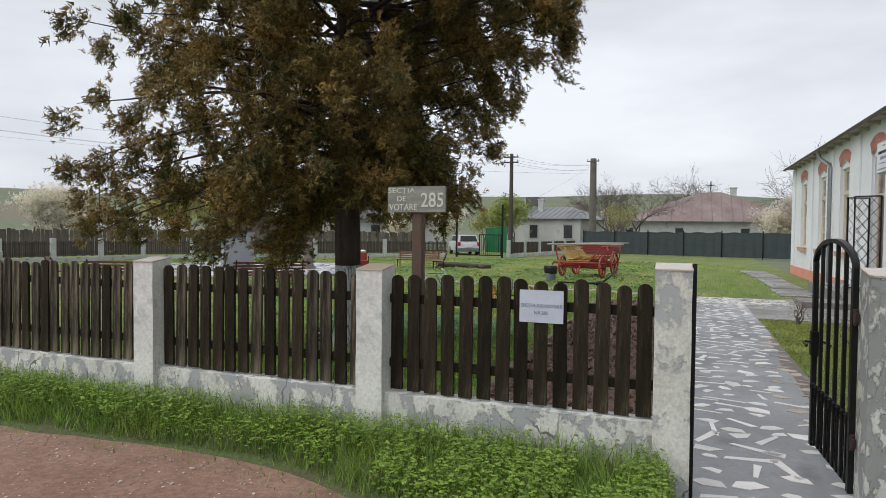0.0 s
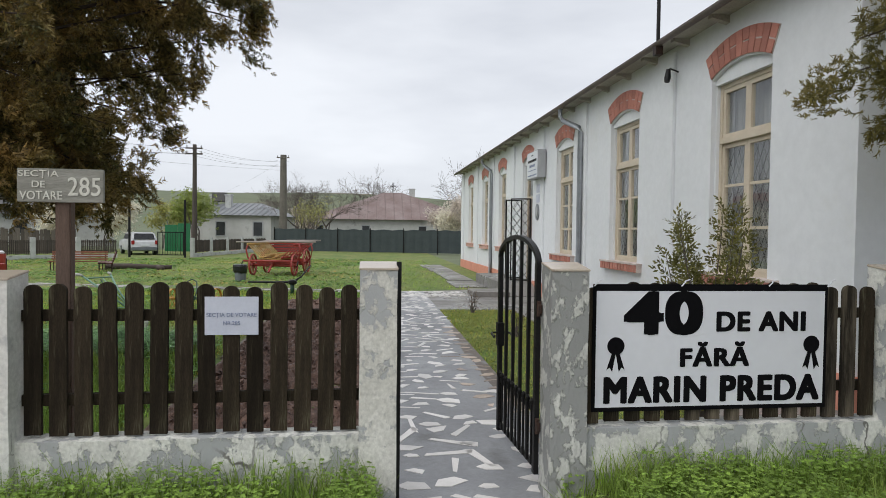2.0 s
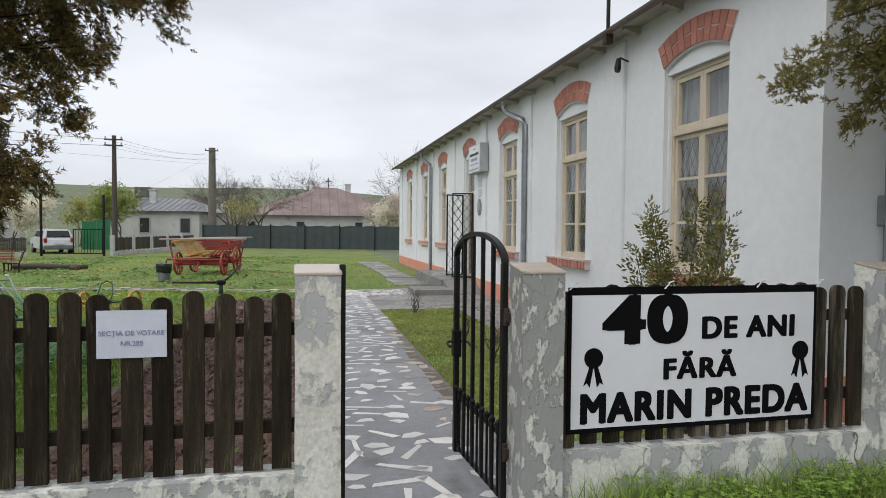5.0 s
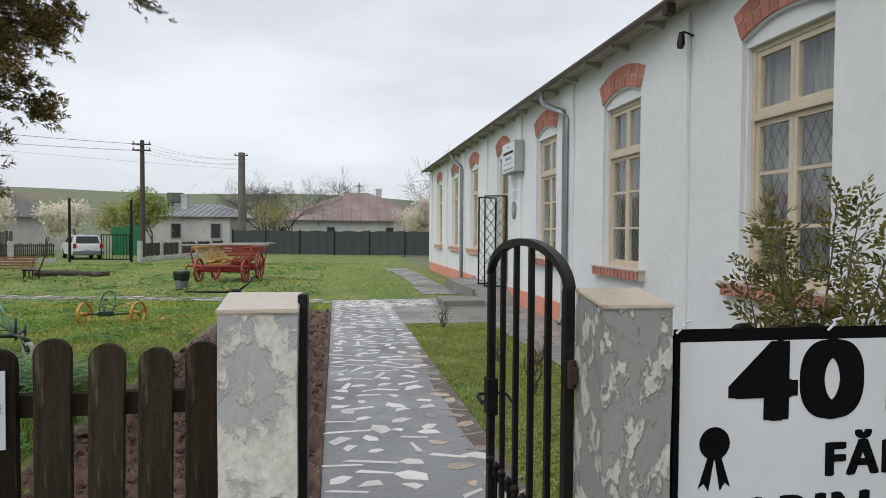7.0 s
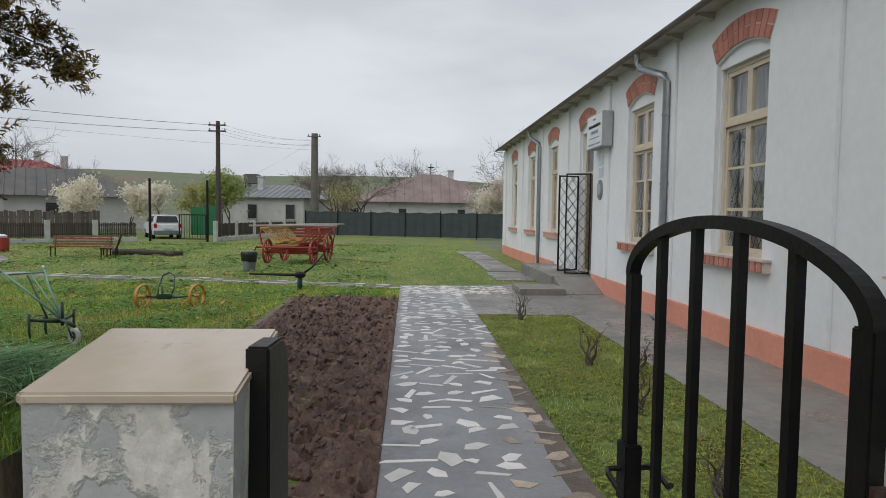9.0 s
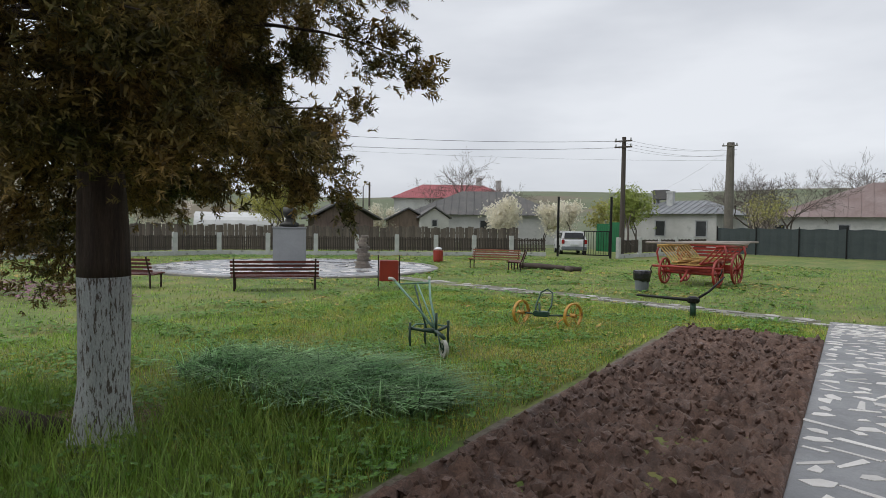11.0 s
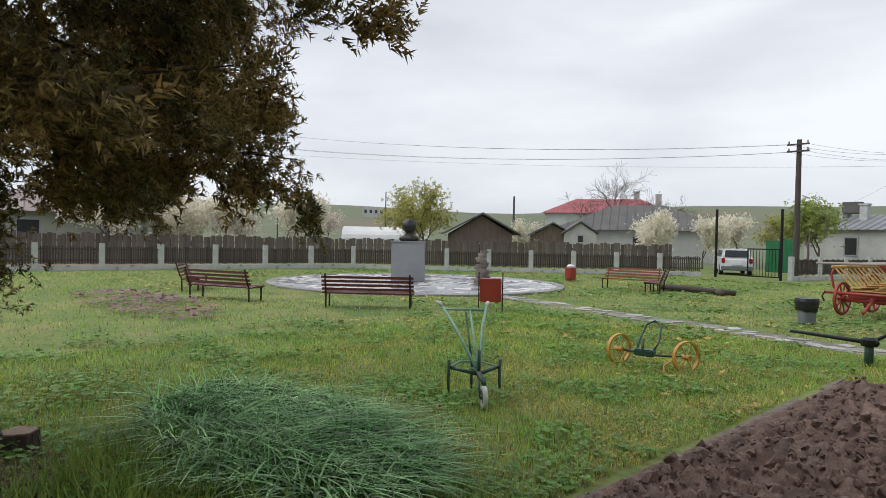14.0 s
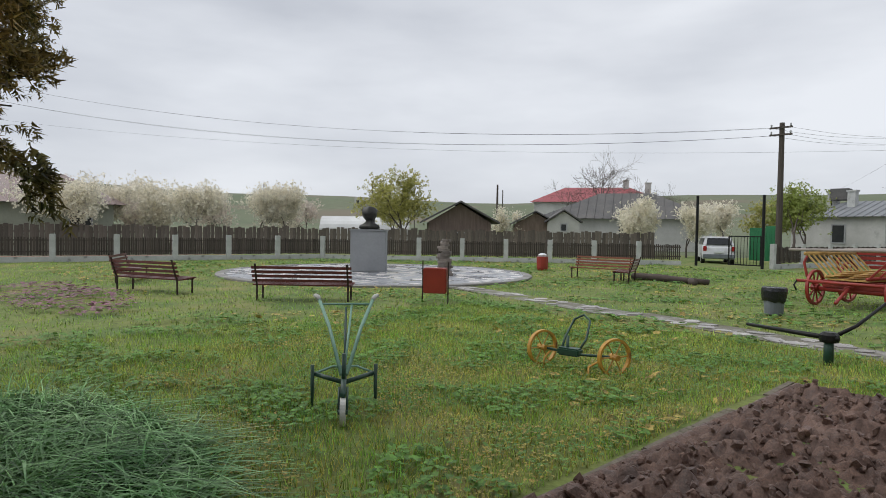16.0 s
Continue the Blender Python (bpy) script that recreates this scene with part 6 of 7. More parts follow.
def at_bearing(dx, dy, d, ex=0.56, ey=7.97):
    """A place d metres from the walk's end along a bearing."""
    n = math.hypot(dx, dy)
    return ex + dx / n * d, ey + dy / n * d


for i, (px, d, s, kind) in enumerate(((95, 44, 0.95, "pink"), (130, 36, 0.95, "blossom"), (165, 40, 1.0, "blossom"), (245, 40, 0.95, "blossom"), (300, 43, 0.9, "pink"), (350, 40, 1.02, "blossom"),
                                      (390, 44, 0.8, "pink"), (455, 40, 1.0, "blossom"), (500, 40, 1.05, "blossom"), (215, 46, 0.9, "pink"), (118, 47, 0.9, "pink"), (-60, 48, 0.9, "pink"),
                                      (715, 40, 1.1, "spring"), (690, 43, 0.9, "spring"), (905, 46, 0.7, "blossom"), (1145, 39, 0.8, "blossom"), (1215, 40, 0.8, "blossom"), (1120, 40, 0.85, "blossom"),
                                      (1280, 50, 0.95, "blossom"), (1345, 47, 0.8, "spring"), (1400, 44, 1.2, "green"), (1425, 46, 1.0, "green"), (540, 48, 0.8, "pink"), (1060, 66, 1.32, "bare"), (1020, 70, 1.1, "bare"), (1145, 72, 1.0, "bare"), (1175, 74, 0.9, "bare"))):
    yaw = math.atan2(1.464, 1.36) - math.atan((px - 784) / 1115)
    x, y = at_bearing(-math.sin(yaw), math.cos(yaw), d)
    plant(kind, x, y, s, i * 71)
for x, y, s, kind in ((-5.4, 58, 0.9, "bare"), (-6.5, 80, 1.25, "bare"), (-4.2, 52, 0.7, "bushy"), (-2.0, 84, 1.3, "bare"), (-3.6, 60, 0.95, "bare"), (0.5, 86, 1.3, "bare"), (-9.0, 82, 1.15, "bare"), (-4.9, 54, 0.72, "bushy"), (-4.5, 57, 0.85, "bushy"), (-7.8, 66, 0.95, "pink"), (-6.2, 60, 0.7, "bushy"),
                      (8.2, 49, 1.0, "pink"), (7.0, 51, 0.85, "blossom"), (9.4, 58, 1.15, "bare"), (11.0, 50, 1.0, "pink"), (12, 62, 1.2, "bare"), (5.8, 52, 0.8, "pink"), (-9.5, 70, 0.8, "bare"), (-12.8, 72, 0.8, "pink")):
    plant(kind, x, y, s, x * 40)

# ---- plaza with pedestal ----
WET = material("wet_plaza_paving", (0.30, 0.31, 0.33), (0.23, 0.24, 0.26), 0.10, scale=1.3, bump=0.25, bump_scale=25, grain=0.12, rough2=0.45)
bm = bmesh.new()
lathe(bm, [(CR, -0.1), (CR, 0.045), (CR - 0.02, 0.06), (CR - 0.25, 0.06), (CR - 0.25, 0.05)], 72, pose(CC[0], CC[1], G))
solid("plaza_kerb", bm, SLAB, "round low kerb of the plaza", "kerb", kind="structure")
bm = bmesh.new()
lathe(bm, [(CR - 0.24, 0.0), (CR - 0.24, 0.056)], 72, pose(CC[0], CC[1], G))
solid("plaza_pavement", bm, WET, "round plaza of wet pale crazy paving", "pavement", kind="structure")
bm = bmesh.new()
R = random.Random(5)
for k in range(340):
    a, q = R.uniform(0, 6.283), (CR - 0.4) * math.sqrt(R.random())
    cx, cy, s = CC[0] + q * math.cos(a), CC[1] + q * math.sin(a), R.uniform(0.1, 0.2)
    m = R.randrange(4, 7)
    th = R.uniform(0, 6.28)
    prism(bm, [(cx + s * R.uniform(0.7, 1.2) * math.cos(th + 6.283 * j / m), cy + s * R.uniform(0.7, 1.2) * math.sin(th + 6.283 * j / m)) for j in range(m)], G + 0.05, G + 0.0585 + 0.002 * R.random())
tagged(solid("plaza_stones", bm, MARBLE), "pale stone pieces set in the round plaza", "paving", kind="stuff")
PEDG = material("grey_pedestal_render", (0.27, 0.28, 0.29), (0.23, 0.24, 0.25), 0.8, scale=1.2, bump=0.2, grain=0.05)
pd = thing("pedestal", pose(-15.75, 19.9, G + 0.056, 0, 0, 48), "plain grey square pedestal on the plaza", "pedestal")
bm = bmesh.new()
box(bm, -0.55, 0.55, -0.4, 0.4, 0, 1.28)
part("block", bm, PEDG, pd, bevel=0.015)
bm = bmesh.new()
box(bm, -0.58, 0.58, -0.43, 0.43, 1.28, 1.33)
part("top_slab", bm, PEDG, pd, bevel=0.01)
BRONZE = material("dark_bronze", (0.022, 0.022, 0.021), (0.045, 0.045, 0.04), 0.4, 0.6, scale=6, bump=0.3, grain=0.1)
bm = bmesh.new()
lathe(bm, [(0.20, 0.0), (0.24, 0.05), (0.23, 0.12), (0.12, 0.20), (0.11, 0.27), (0.16, 0.33), (0.20, 0.42), (0.235, 0.52), (0.23, 0.61), (0.17, 0.69), (0.06, 0.73)], 24)
for v in bm.verts:
    v.co.x *= 1.05 if v.co.z > 0.3 else 1.35
    v.co.x += 0.06 * nz(v.co * 9)
    v.co.y += 0.07 * nz(v.co * 9 + Vector((3, 3, 3))) - (0.05 if 0.36 < v.co.z < 0.6 and v.co.y < -0.1 else 0)
bust = solid("bust", bm, BRONZE, "dark bronze bust on the grey pedestal", "statue", smooth=True)
bust.matrix_basis = pose(-15.68, 19.86, G + 0.056 + 1.33, 0, 0, 48)
rp = thing("rock_stack", pose(-13.1, 20.72, G + 0.056), "stack of flat dark fieldstones on the plaza", "rock pile")
ROCK = material("wet_fieldstone", (0.14, 0.115, 0.095), (0.22, 0.19, 0.165), 0.5, scale=6, bump=0.6, grain=0.2, island=0.4)
R = random.Random(9)
for k in range(15):
    z = 0.072 * (k // 1)
    s = 0.30 - 0.011 * k
    bm = bmesh.new()
    m = 7
    prism(bm, [(s * R.uniform(0.75, 1.1) * math.cos(6.283 * j / m), s * R.uniform(0.75, 1.1) * math.sin(6.283 * j / m)) for j in range(m)], z, z + 0.07)
    o = part("stone", bm, ROCK, rp, bevel=0.012)
    o.matrix_basis = pose(R.uniform(-0.04, 0.04), R.uniform(-0.04, 0.04), 0, 0, 0, R.uniform(0, 360))

# ---- benches, bins, log ----
BENCH = material("oxblood_bench_paint", (0.115, 0.022, 0.018), (0.085, 0.018, 0.016), 0.4, scale=4, stretch=(1, 6, 6), grain=0.15, bump=0.2)
# lighter, more orange version of the bench colour
BENCH_L = material("orange_bench_slat", (0.26, 0.09, 0.05), (0.20, 0.07, 0.04), 0.5, scale=4, stretch=(1, 6, 6), grain=0.15)


def bench(x, y, turn, w=1.9, mat=BENCH, label="slatted oxblood park bench on the lawn"):
    """A slatted bench facing its own -y."""
    t = thing("park_bench", pose(x, y, G, 0, 0, turn) @ Matrix.Diagonal((1, 1, 0.8, 1)), label, "bench", "park benches")
    for k in range(4):
        bm = bmesh.new()
        box(bm, -w / 2, w / 2, -0.36 + 0.115 * k, -0.26 + 0.115 * k, 0.40 - 0.01 * k, 0.435 - 0.01 * k)
        part("seat_slat", bm, mat, t, bevel=0.006)
    for k in range(4):
        z = 0.46 + 0.105 * k
        bm = bmesh.new()
        box(bm, -w / 2, w / 2, 0.09 + 0.03 * k, 0.118 + 0.03 * k, z, z + 0.066)
        part("back_slat", bm, mat, t, bevel=0.006)
    for s in (-1, 1):
        x0 = s * (w / 2 - 0.08)
        bm = bmesh.new()
        tube(bm, [(x0, 0.07, 0.0), (x0, 0.08, 0.40), (x0, 0.125, 0.5), (x0, 0.225, 0.90)], 0.02, 6)
        part("back_leg", bm, RUST, t)
        bm = bmesh.new()
        tube(bm, [(x0, -0.32, 0.0), (x0, -0.32, 0.395)], 0.02, 6)
        part("front_leg", bm, RUST, t)
        bm = bmesh.new()
        box(bm, x0 - 0.02, x0 + 0.02, -0.36, 0.1, 0.365, 0.398)
        part("seat_bearer", bm, RUST, t)
    return t


bench(-10.14, 14.25, 227)
bench(-13.3, 12.45, 203)
bench(-16.4, 12.9, 150, 1.5)
bench(-10.1, 24.4, 10, 1.8, BENCH_L, "slatted bench in a lighter orange-red")
bench(-8.9, 23.95, 292, 1.3, BENCH, "slatted oxblood bench beside a log")
REDP = material("red_painted_sheet", (0.30, 0.035, 0.022), (0.24, 0.028, 0.02), 0.45, scale=3, grain=0.08, bump=0.1)
bn = thing("litter_bin", pose(-8.35, 16.05, G, 0, 0, 40), "red sheet-metal litter bin hung between two posts", "bin", "litter bins")
bm = bmesh.new()
v = box(bm, -0.22, 0.22, -0.14, 0.14, 0.2, 0.68)
for q in v[:4]:
    q.co.y *= 0.75
part("bucket", bm, REDP, bn, bevel=0.015)
for s in (-1, 1):
    bm = bmesh.new()
    tube(bm, [(s * 0.245, 0, -0.05), (s * 0.245, 0, 0.8)], 0.014, 6)
    part("post", bm, RUST, bn)
b2 = thing("litter_bin", pose(-13.6, 26.0, G, 0, 0, 40), "small red litter bin with a white cap", "bin", "litter bins")
bm = bmesh.new()
lathe(bm, [(0.17, 0.0), (0.2, 0.1), (0.21, 0.5)], 14)
part("bucket", bm, REDP, b2)
bm = bmesh.new()
lathe(bm, [(0.13, 0.5), (0.16, 0.56), (0.08, 0.62)], 14)
part("cap", bm, SIGN_WHITE, b2)
TBLUE = material("grey_blue_bin_plastic", (0.16, 0.18, 0.20), (0.12, 0.135, 0.15), 0.45, scale=3, grain=0.06)
BAG = material("black_bin_bag", (0.012, 0.013, 0.016), None, 0.25, grain=0.0, bump=0.6, bump_scale=18)
tb = thing("rubbish_bin", pose(-3.62, 19.85, G) @ Matrix.Diagonal((0.7, 0.7, 0.85, 1)), "grey-blue open rubbish bin with a black bag over its rim", "bin")
bm = bmesh.new()
lathe(bm, [(0.20, 0.0), (0.22, 0.02), (0.255, 0.52), (0.27, 0.54), (0.25, 0.545), (0.235, 0.4)], 20)
part("bucket", bm, TBLUE, tb)
bm = bmesh.new()
lathe(bm, [(0.25, 0.56), (0.285, 0.57), (0.30, 0.50), (0.29, 0.36), (0.27, 0.30)], 26)
for v in bm.verts:
    if v.co.z < 0.45:
        v.co.z += 0.10 * nz(Vector((v.co.x * 5, v.co.y * 5, 2)))
    v.co.x *= 1 + 0.06 * nz(v.co * 9)
    v.co.y *= 1 + 0.06 * nz(v.co * 9 + Vector((5, 0, 0)))
part("bag", bm, BAG, tb, smooth=False)
LOGM = material("dark_bark_log", (0.055, 0.043, 0.036), (0.09, 0.07, 0.06), 0.9, scale=3, stretch=(1, 5, 5), bump=0.9, bump_scale=14, grain=0.25)
lg = thing("log", pose(-8.1, 25.0, G), "fallen bark-covered log lying on the lawn", "log")
bm = bmesh.new()
tube(bm, [(-1.3, 0.0, 0.11), (-0.5, 0.04, 0.11), (0.2, 0.06, 0.09), (0.95, 0.1, 0.08)], [0.10, 0.11, 0.095, 0.08], 12)
for v in bm.verts:
    v.co += 0.02 * noise.noise_vector(v.co * 5)
part("trunk", bm, LOGM, lg, smooth=True)
bm = bmesh.new()
tube(bm, [(0.5, 0.0, 0.1), (0.62, -0.25, 0.08), (0.8, -0.34, 0.07)], [0.09, 0.085, 0.07], 9)
part("branch_stub", bm, LOGM, lg, smooth=True)
lg2 = thing("log", pose(-4.55, 6.55, G, 0, 0, 12), "old grey timber beam lying behind the tree", "log")
bm = bmesh.new()
tube(bm, [(-1.6, 0, 0.08), (0, 0.02, 0.08), (0.75, 0, 0.08)], [0.09, 0.08, 0.075], 10)
part("trunk", bm, LOGM, lg2, smooth=True)

# ---- farm tools on the lawn ----
GREENI = material("dark_green_tool_paint", (0.018, 0.060, 0.038), (0.013, 0.04, 0.028), 0.4, scale=6, bump=0.2, grain=0.15)
PALEG = material("pale_green_handle_paint", (0.19, 0.34, 0.26), (0.14, 0.27, 0.2), 0.45, scale=6, grain=0.1)
YELLOWP = material("yellow_wheel_paint", (0.50, 0.27, 0.035), (0.40, 0.20, 0.03), 0.45, scale=8, grain=0.12, stain=(0.2, 0.09, 0.03), stain_at=(0.6, 0.68), stain_scale=9)
WHITEW = material("white_wheel_paint", (0.52, 0.52, 0.48), (0.4, 0.4, 0.37), 0.6, scale=8, grain=0.12)
# plough-like cultivator: handles at the back (-x), wheel in front
pw = thing("hand_cultivator", pose(-3.22, 10.52, G, 0, 0, -35), "green walking cultivator with twin handles and a small white wheel", "farm tool")


def bar_part(name, pts, r, mat, parent, label="", seg=8):
    bm = bmesh.new()
    tube(bm, pts, r, seg)
    return part(name, bm, mat, parent, label, smooth=True)


for s in (-1, 1):
    hd = bar_part("handle", [(-0.30, 0.02 * s, 0.30), (-0.8, 0.13 * s, 0.58), (-1.12, 0.235 * s, 0.78)], 0.015, PALEG, pw, "pale green steel handle")
    bar_part("grip", [(-1.11, 0.232 * s, 0.775), (-1.16, 0.25 * s, 0.80), (-1.24, 0.275 * s, 0.80)], 0.02, WHITEW, hd, "white grip")
bar_part("cross_bar", [(-1.06, -0.215, 0.745), (-1.06, 0.215, 0.745)], 0.011, PALEG, pw)
bar_part("prop", [(-1.02, 0.0, 0.72), (-0.55, 0.0, 0.22)], 0.011, GREENI, pw)
bar_part("brace", [(-1.06, 0.05, 0.74), (-0.30, 0.0, 0.30)], 0.010, PALEG, pw)
bar_part("beam", [(0.0, 0, 0.22), (-0.3, 0, 0.27), (-0.62, 0, 0.22)], 0.022, GREENI, pw)
for s in (-1, 1):
    wg = bar_part("wing", [(-0.30, 0, 0.24), (-0.5, 0.25 * s, 0.27)], 0.018, GREENI, pw)
    bar_part("tine", [(-0.47, 0.245 * s, 0.34), (-0.48, 0.245 * s, 0.14), (-0.44, 0.245 * s, 0.0)], [0.016, 0.015, 0.008], GREENI, wg)
bar_part("mid_tine", [(-0.62, 0, 0.28), (-0.63, 0, 0.12), (-0.58, 0, 0.0)], [0.016, 0.015, 0.008], GREENI, pw)
bar_part("hoop", [(-0.5, -0.22, 0.27), (-0.68, -0.1, 0.28), (-0.68, 0.1, 0.28), (-0.5, 0.22, 0.27)], 0.010, PALEG, pw)
bar_part("mast", [(-0.25, 0.0, 0.2), (-0.25, 0.0, 0.47)], 0.016, GREENI, pw)
for s in (-1, 1):
    bar_part("fork", [(-0.12, 0.03 * s, 0.25), (0.0, 0.03 * s, 0.1)], 0.009, GREENI, pw)
bm = bmesh.new()
ring_bar(bm, 0.10, 0.035, 0.04, 24, pose(0.0, 0, 0.10))
wh = part("wheel", bm, WHITEW, pw, "small white iron wheel")
bm = bmesh.new()
tube(bm, [(0, -0.035, 0.10), (0, 0.035, 0.10)], 0.018, 8)
for k in range(3):
    a = k * 2.1
    tube(bm, [(0, 0, 0.10), (0.07 * math.cos(a), 0, 0.10 + 0.07 * math.sin(a))], 0.008, 5)
part("hub", bm, GREENI, wh)


def spoked(parent, r, w, h, m, mat, hub_mat, spokes, name="wheel", hubr=0.03, label=""):
    bm = bmesh.new()
    ring_bar(bm, r, w, h, 32)
    o = part(name, bm, mat, parent, label)
    o.matrix_basis = m
    bm = bmesh.new()
    tube(bm, [(0, -h * 1.3, 0), (0, h * 1.3, 0)], hubr, 10)
    part("hub", bm, hub_mat, o)
    for k in range(spokes):
        a = 2 * math.pi * k / spokes
        bm = bmesh.new()
        tube(bm, [(hubr * 0.8 * math.cos(a), 0, hubr * 0.8 * math.sin(a)), ((r - w) * math.cos(a), 0, (r - w) * math.sin(a))], max(0.006, w * 0.35), 5)
        part("spoke", bm, mat, o)
    return o


ax_a, ax_b = Vector((-3.62, 13.3, 0)), Vector((-2.83, 13.42, 0))
ad = ax_b - ax_a
cv = thing("wheeled_cultivator", pose(ax_a.x, ax_a.y, G, 0, 0, math.degrees(math.atan2(ad.y, ad.x))), "old implement with two yellow spoked wheels and an iron seat frame", "farm tool")
for x, tw in ((0.0, 68), (ad.length, 60)):
    spoked(cv, 0.185, 0.02, 0.045, pose(x, 0, 0.185, 0, 0, tw), YELLOWP, YELLOWP, 6, label="yellow spoked iron wheel")
bar_part("axle", [(0, 0, 0.185), (ad.length * 0.5, 0, 0.16), (ad.length, 0, 0.185)], 0.014, GREENI, cv)
bar_part("seat_hoop", [(0.22, 0, 0.17), (0.2, 0.12, 0.3), (0.24, 0.25, 0.48), (0.33, 0.29, 0.53), (0.42, 0.25, 0.48), (0.44, 0.12, 0.3), (0.40, 0, 0.17)], 0.013, GREENI, cv)
bar_part("lever", [(0.3, -0.02, 0.15), (0.27, 0.05, 0.33)], 0.016, GREENI, cv)
bm = bmesh.new()
box(bm, 0.2, 0.44, -0.06, 0.06, 0.14, 0.22)
part("bracket", bm, GREENI, cv, bevel=0.015)
bar_part("tine", [(0.1, 0.02, 0.17), (0.08, -0.1, 0.1), (0.1, -0.16, 0.0)], 0.011, YELLOWP, cv)
bar_part("tine", [(ad.length - 0.12, 0.0, 0.15), (ad.length - 0.2, -0.15, 0.08), (ad.length - 0.15, -0.25, 0.0)], 0.011, YELLOWP, cv)
sw = thing("horse_sweep", pose(-1.62, 15.75, G), "dark iron lever and long bar on a short post", "farm tool")
bar_part("post", [(0, 0, -0.05), (0, 0, 0.34)], 0.05, GREENI, sw)
bar_part("long_bar", [(0.1, -0.05, 0.30), (-1.15, 0.75, 0.24)], [0.03, 0.022], IRON, sw)
bar_part("lever", [(0.02, 0.05, 0.30), (0.18, 0.3, 0.42), (0.36, 0.72, 0.66)], [0.025, 0.02, 0.016], IRON, sw)
bm = bmesh.new()
lathe(bm, [(0.09, 0.25), (0.1, 0.28), (0.1, 0.33), (0.06, 0.36)], 12)
part("cap", bm, IRON, sw)

# ---- red wagon ----
WRED = material("red_wagon_paint", (0.30, 0.030, 0.022), (0.22, 0.022, 0.018), 0.45, scale=4, grain=0.15, bump=0.2, stain=(0.10, 0.03, 0.02), stain_at=(0.62, 0.7), stain_scale=5)
WYEL = material("yellow_ladder_paint", (0.48, 0.30, 0.085), (0.38, 0.23, 0.07), 0.55, scale=5, stretch=(1, 1, 1), grain=0.15, bump=0.2)
PEELED = material("peeled_grey_pole", (0.33, 0.29, 0.26), (0.24, 0.21, 0.19), 0.8, scale=3, stretch=(0.5, 4, 4), grain=0.15, bump=0.3)
wg = thing("farm_wagon", pose(-2.98, 22.1, G, 0, 0, -13) @ Matrix.Diagonal((0.9, 0.85, 0.95, 1)), "red-painted wooden ladder wagon with yellow inner sides", "wagon")
# its length runs along local y, the drawbar end towards -y
for yy, rad in ((0.0, 0.38), (1.45, 0.46)):
    for s in (-1, 1):
        spoked(wg, rad, 0.055, 0.06, pose(s * 0.80, yy, rad, 0, 0, 90), WRED, WRED, 10, hubr=0.075, label="red wooden spoked wheel")
    bar_part("axle", [(-0.85, yy, 0.36), (0.85, yy, 0.36)], 0.05, WRED, wg)
    bm = bmesh.new()
    box(bm, -0.62, 0.62, yy - 0.06, yy + 0.06, 0.40, 0.56)
    part("bolster", bm, WRED, wg, bevel=0.01)
bar_part("reach", [(0, -0.3, 0.42), (0, 1.85, 0.45)], 0.05, WRED, wg)
bar_part("swingletree", [(-1.05, -0.32, 0.52), (1.05, -0.32, 0.52)], 0.035, WRED, wg)
for s in (-1, 1):
    bar_part("hook", [(s * 1.04, -0.34, 0.52), (s * 1.06, -0.42, 0.42), (s * 1.0, -0.42, 0.32)], 0.02, IRON, wg)
bar_part("drawbar", [(0.05, -0.3, 0.42), (0.3, -1.3, 0.2)], 0.035, WRED, wg)
for k in range(4):
    bm = bmesh.new()
    box(bm, -0.42 + 0.21 * k, -0.22 + 0.21 * k, -0.25, 1.8, 0.57 + 0.006 * (k % 2), 0.60 + 0.006 * (k % 2))
    part("floor_board", bm, WYEL, wg, bevel=0.004)
for s in (-1, 1):
    lo, hi = Vector((s * 0.42, 0, 0.64)), Vector((s * 0.88, 0, 1.10))
    inner = WYEL if s < 0 else WRED
    for f, r in ((0.0, 0.035), (1.0, 0.04)):
        p = lo.lerp(hi, f)
        bar_part("ladder_rail", [(p.x, -0.32, p.z), (p.x, 1.95, p.z)], r, inner, wg)
    p = lo.lerp(hi, 0.5)
    nr = 11 if s < 0 else 6
    for k in range(nr):
        y = -0.25 + 2.1 * k / (nr - 1)
        bm = bmesh.new()
        tube(bm, [lo + Vector((0, y, 0)), hi + Vector((0, y, 0))], 0.022, 5)
        part("rung", bm, inner, wg)
    for yy in (0.0, 1.45):
        bar_part("stake", [(s * 0.78, yy - 0.02, 0.40), (s * 0.98, yy - 0.04, 0.62), (s * 1.05, yy - 0.04, 0.9), (s * 0.97, yy, 1.13)], 0.03, WRED, wg, "curved red side stake")
for k in range(5):
    bm = bmesh.new()
    z = 0.66 + 0.1 * k
    w_ = 0.46 + 0.1 * k
    box(bm, -w_, w_, 1.87, 1.90, z, z + 0.07)
    part("tail_slat", bm, WRED, wg)
for k in range(6):
    bm = bmesh.new()
    box(bm, -0.4 + 0.13 * k, -0.3 + 0.13 * k, -0.2 + 0.1 * math.sin(k * 3), 1.3, 0.63 + 0.05 * (k % 3), 0.66 + 0.05 * (k % 3))
    part("loose_board", bm, WYEL, wg, "weathered yellow board lying in the wagon", bevel=0.004)
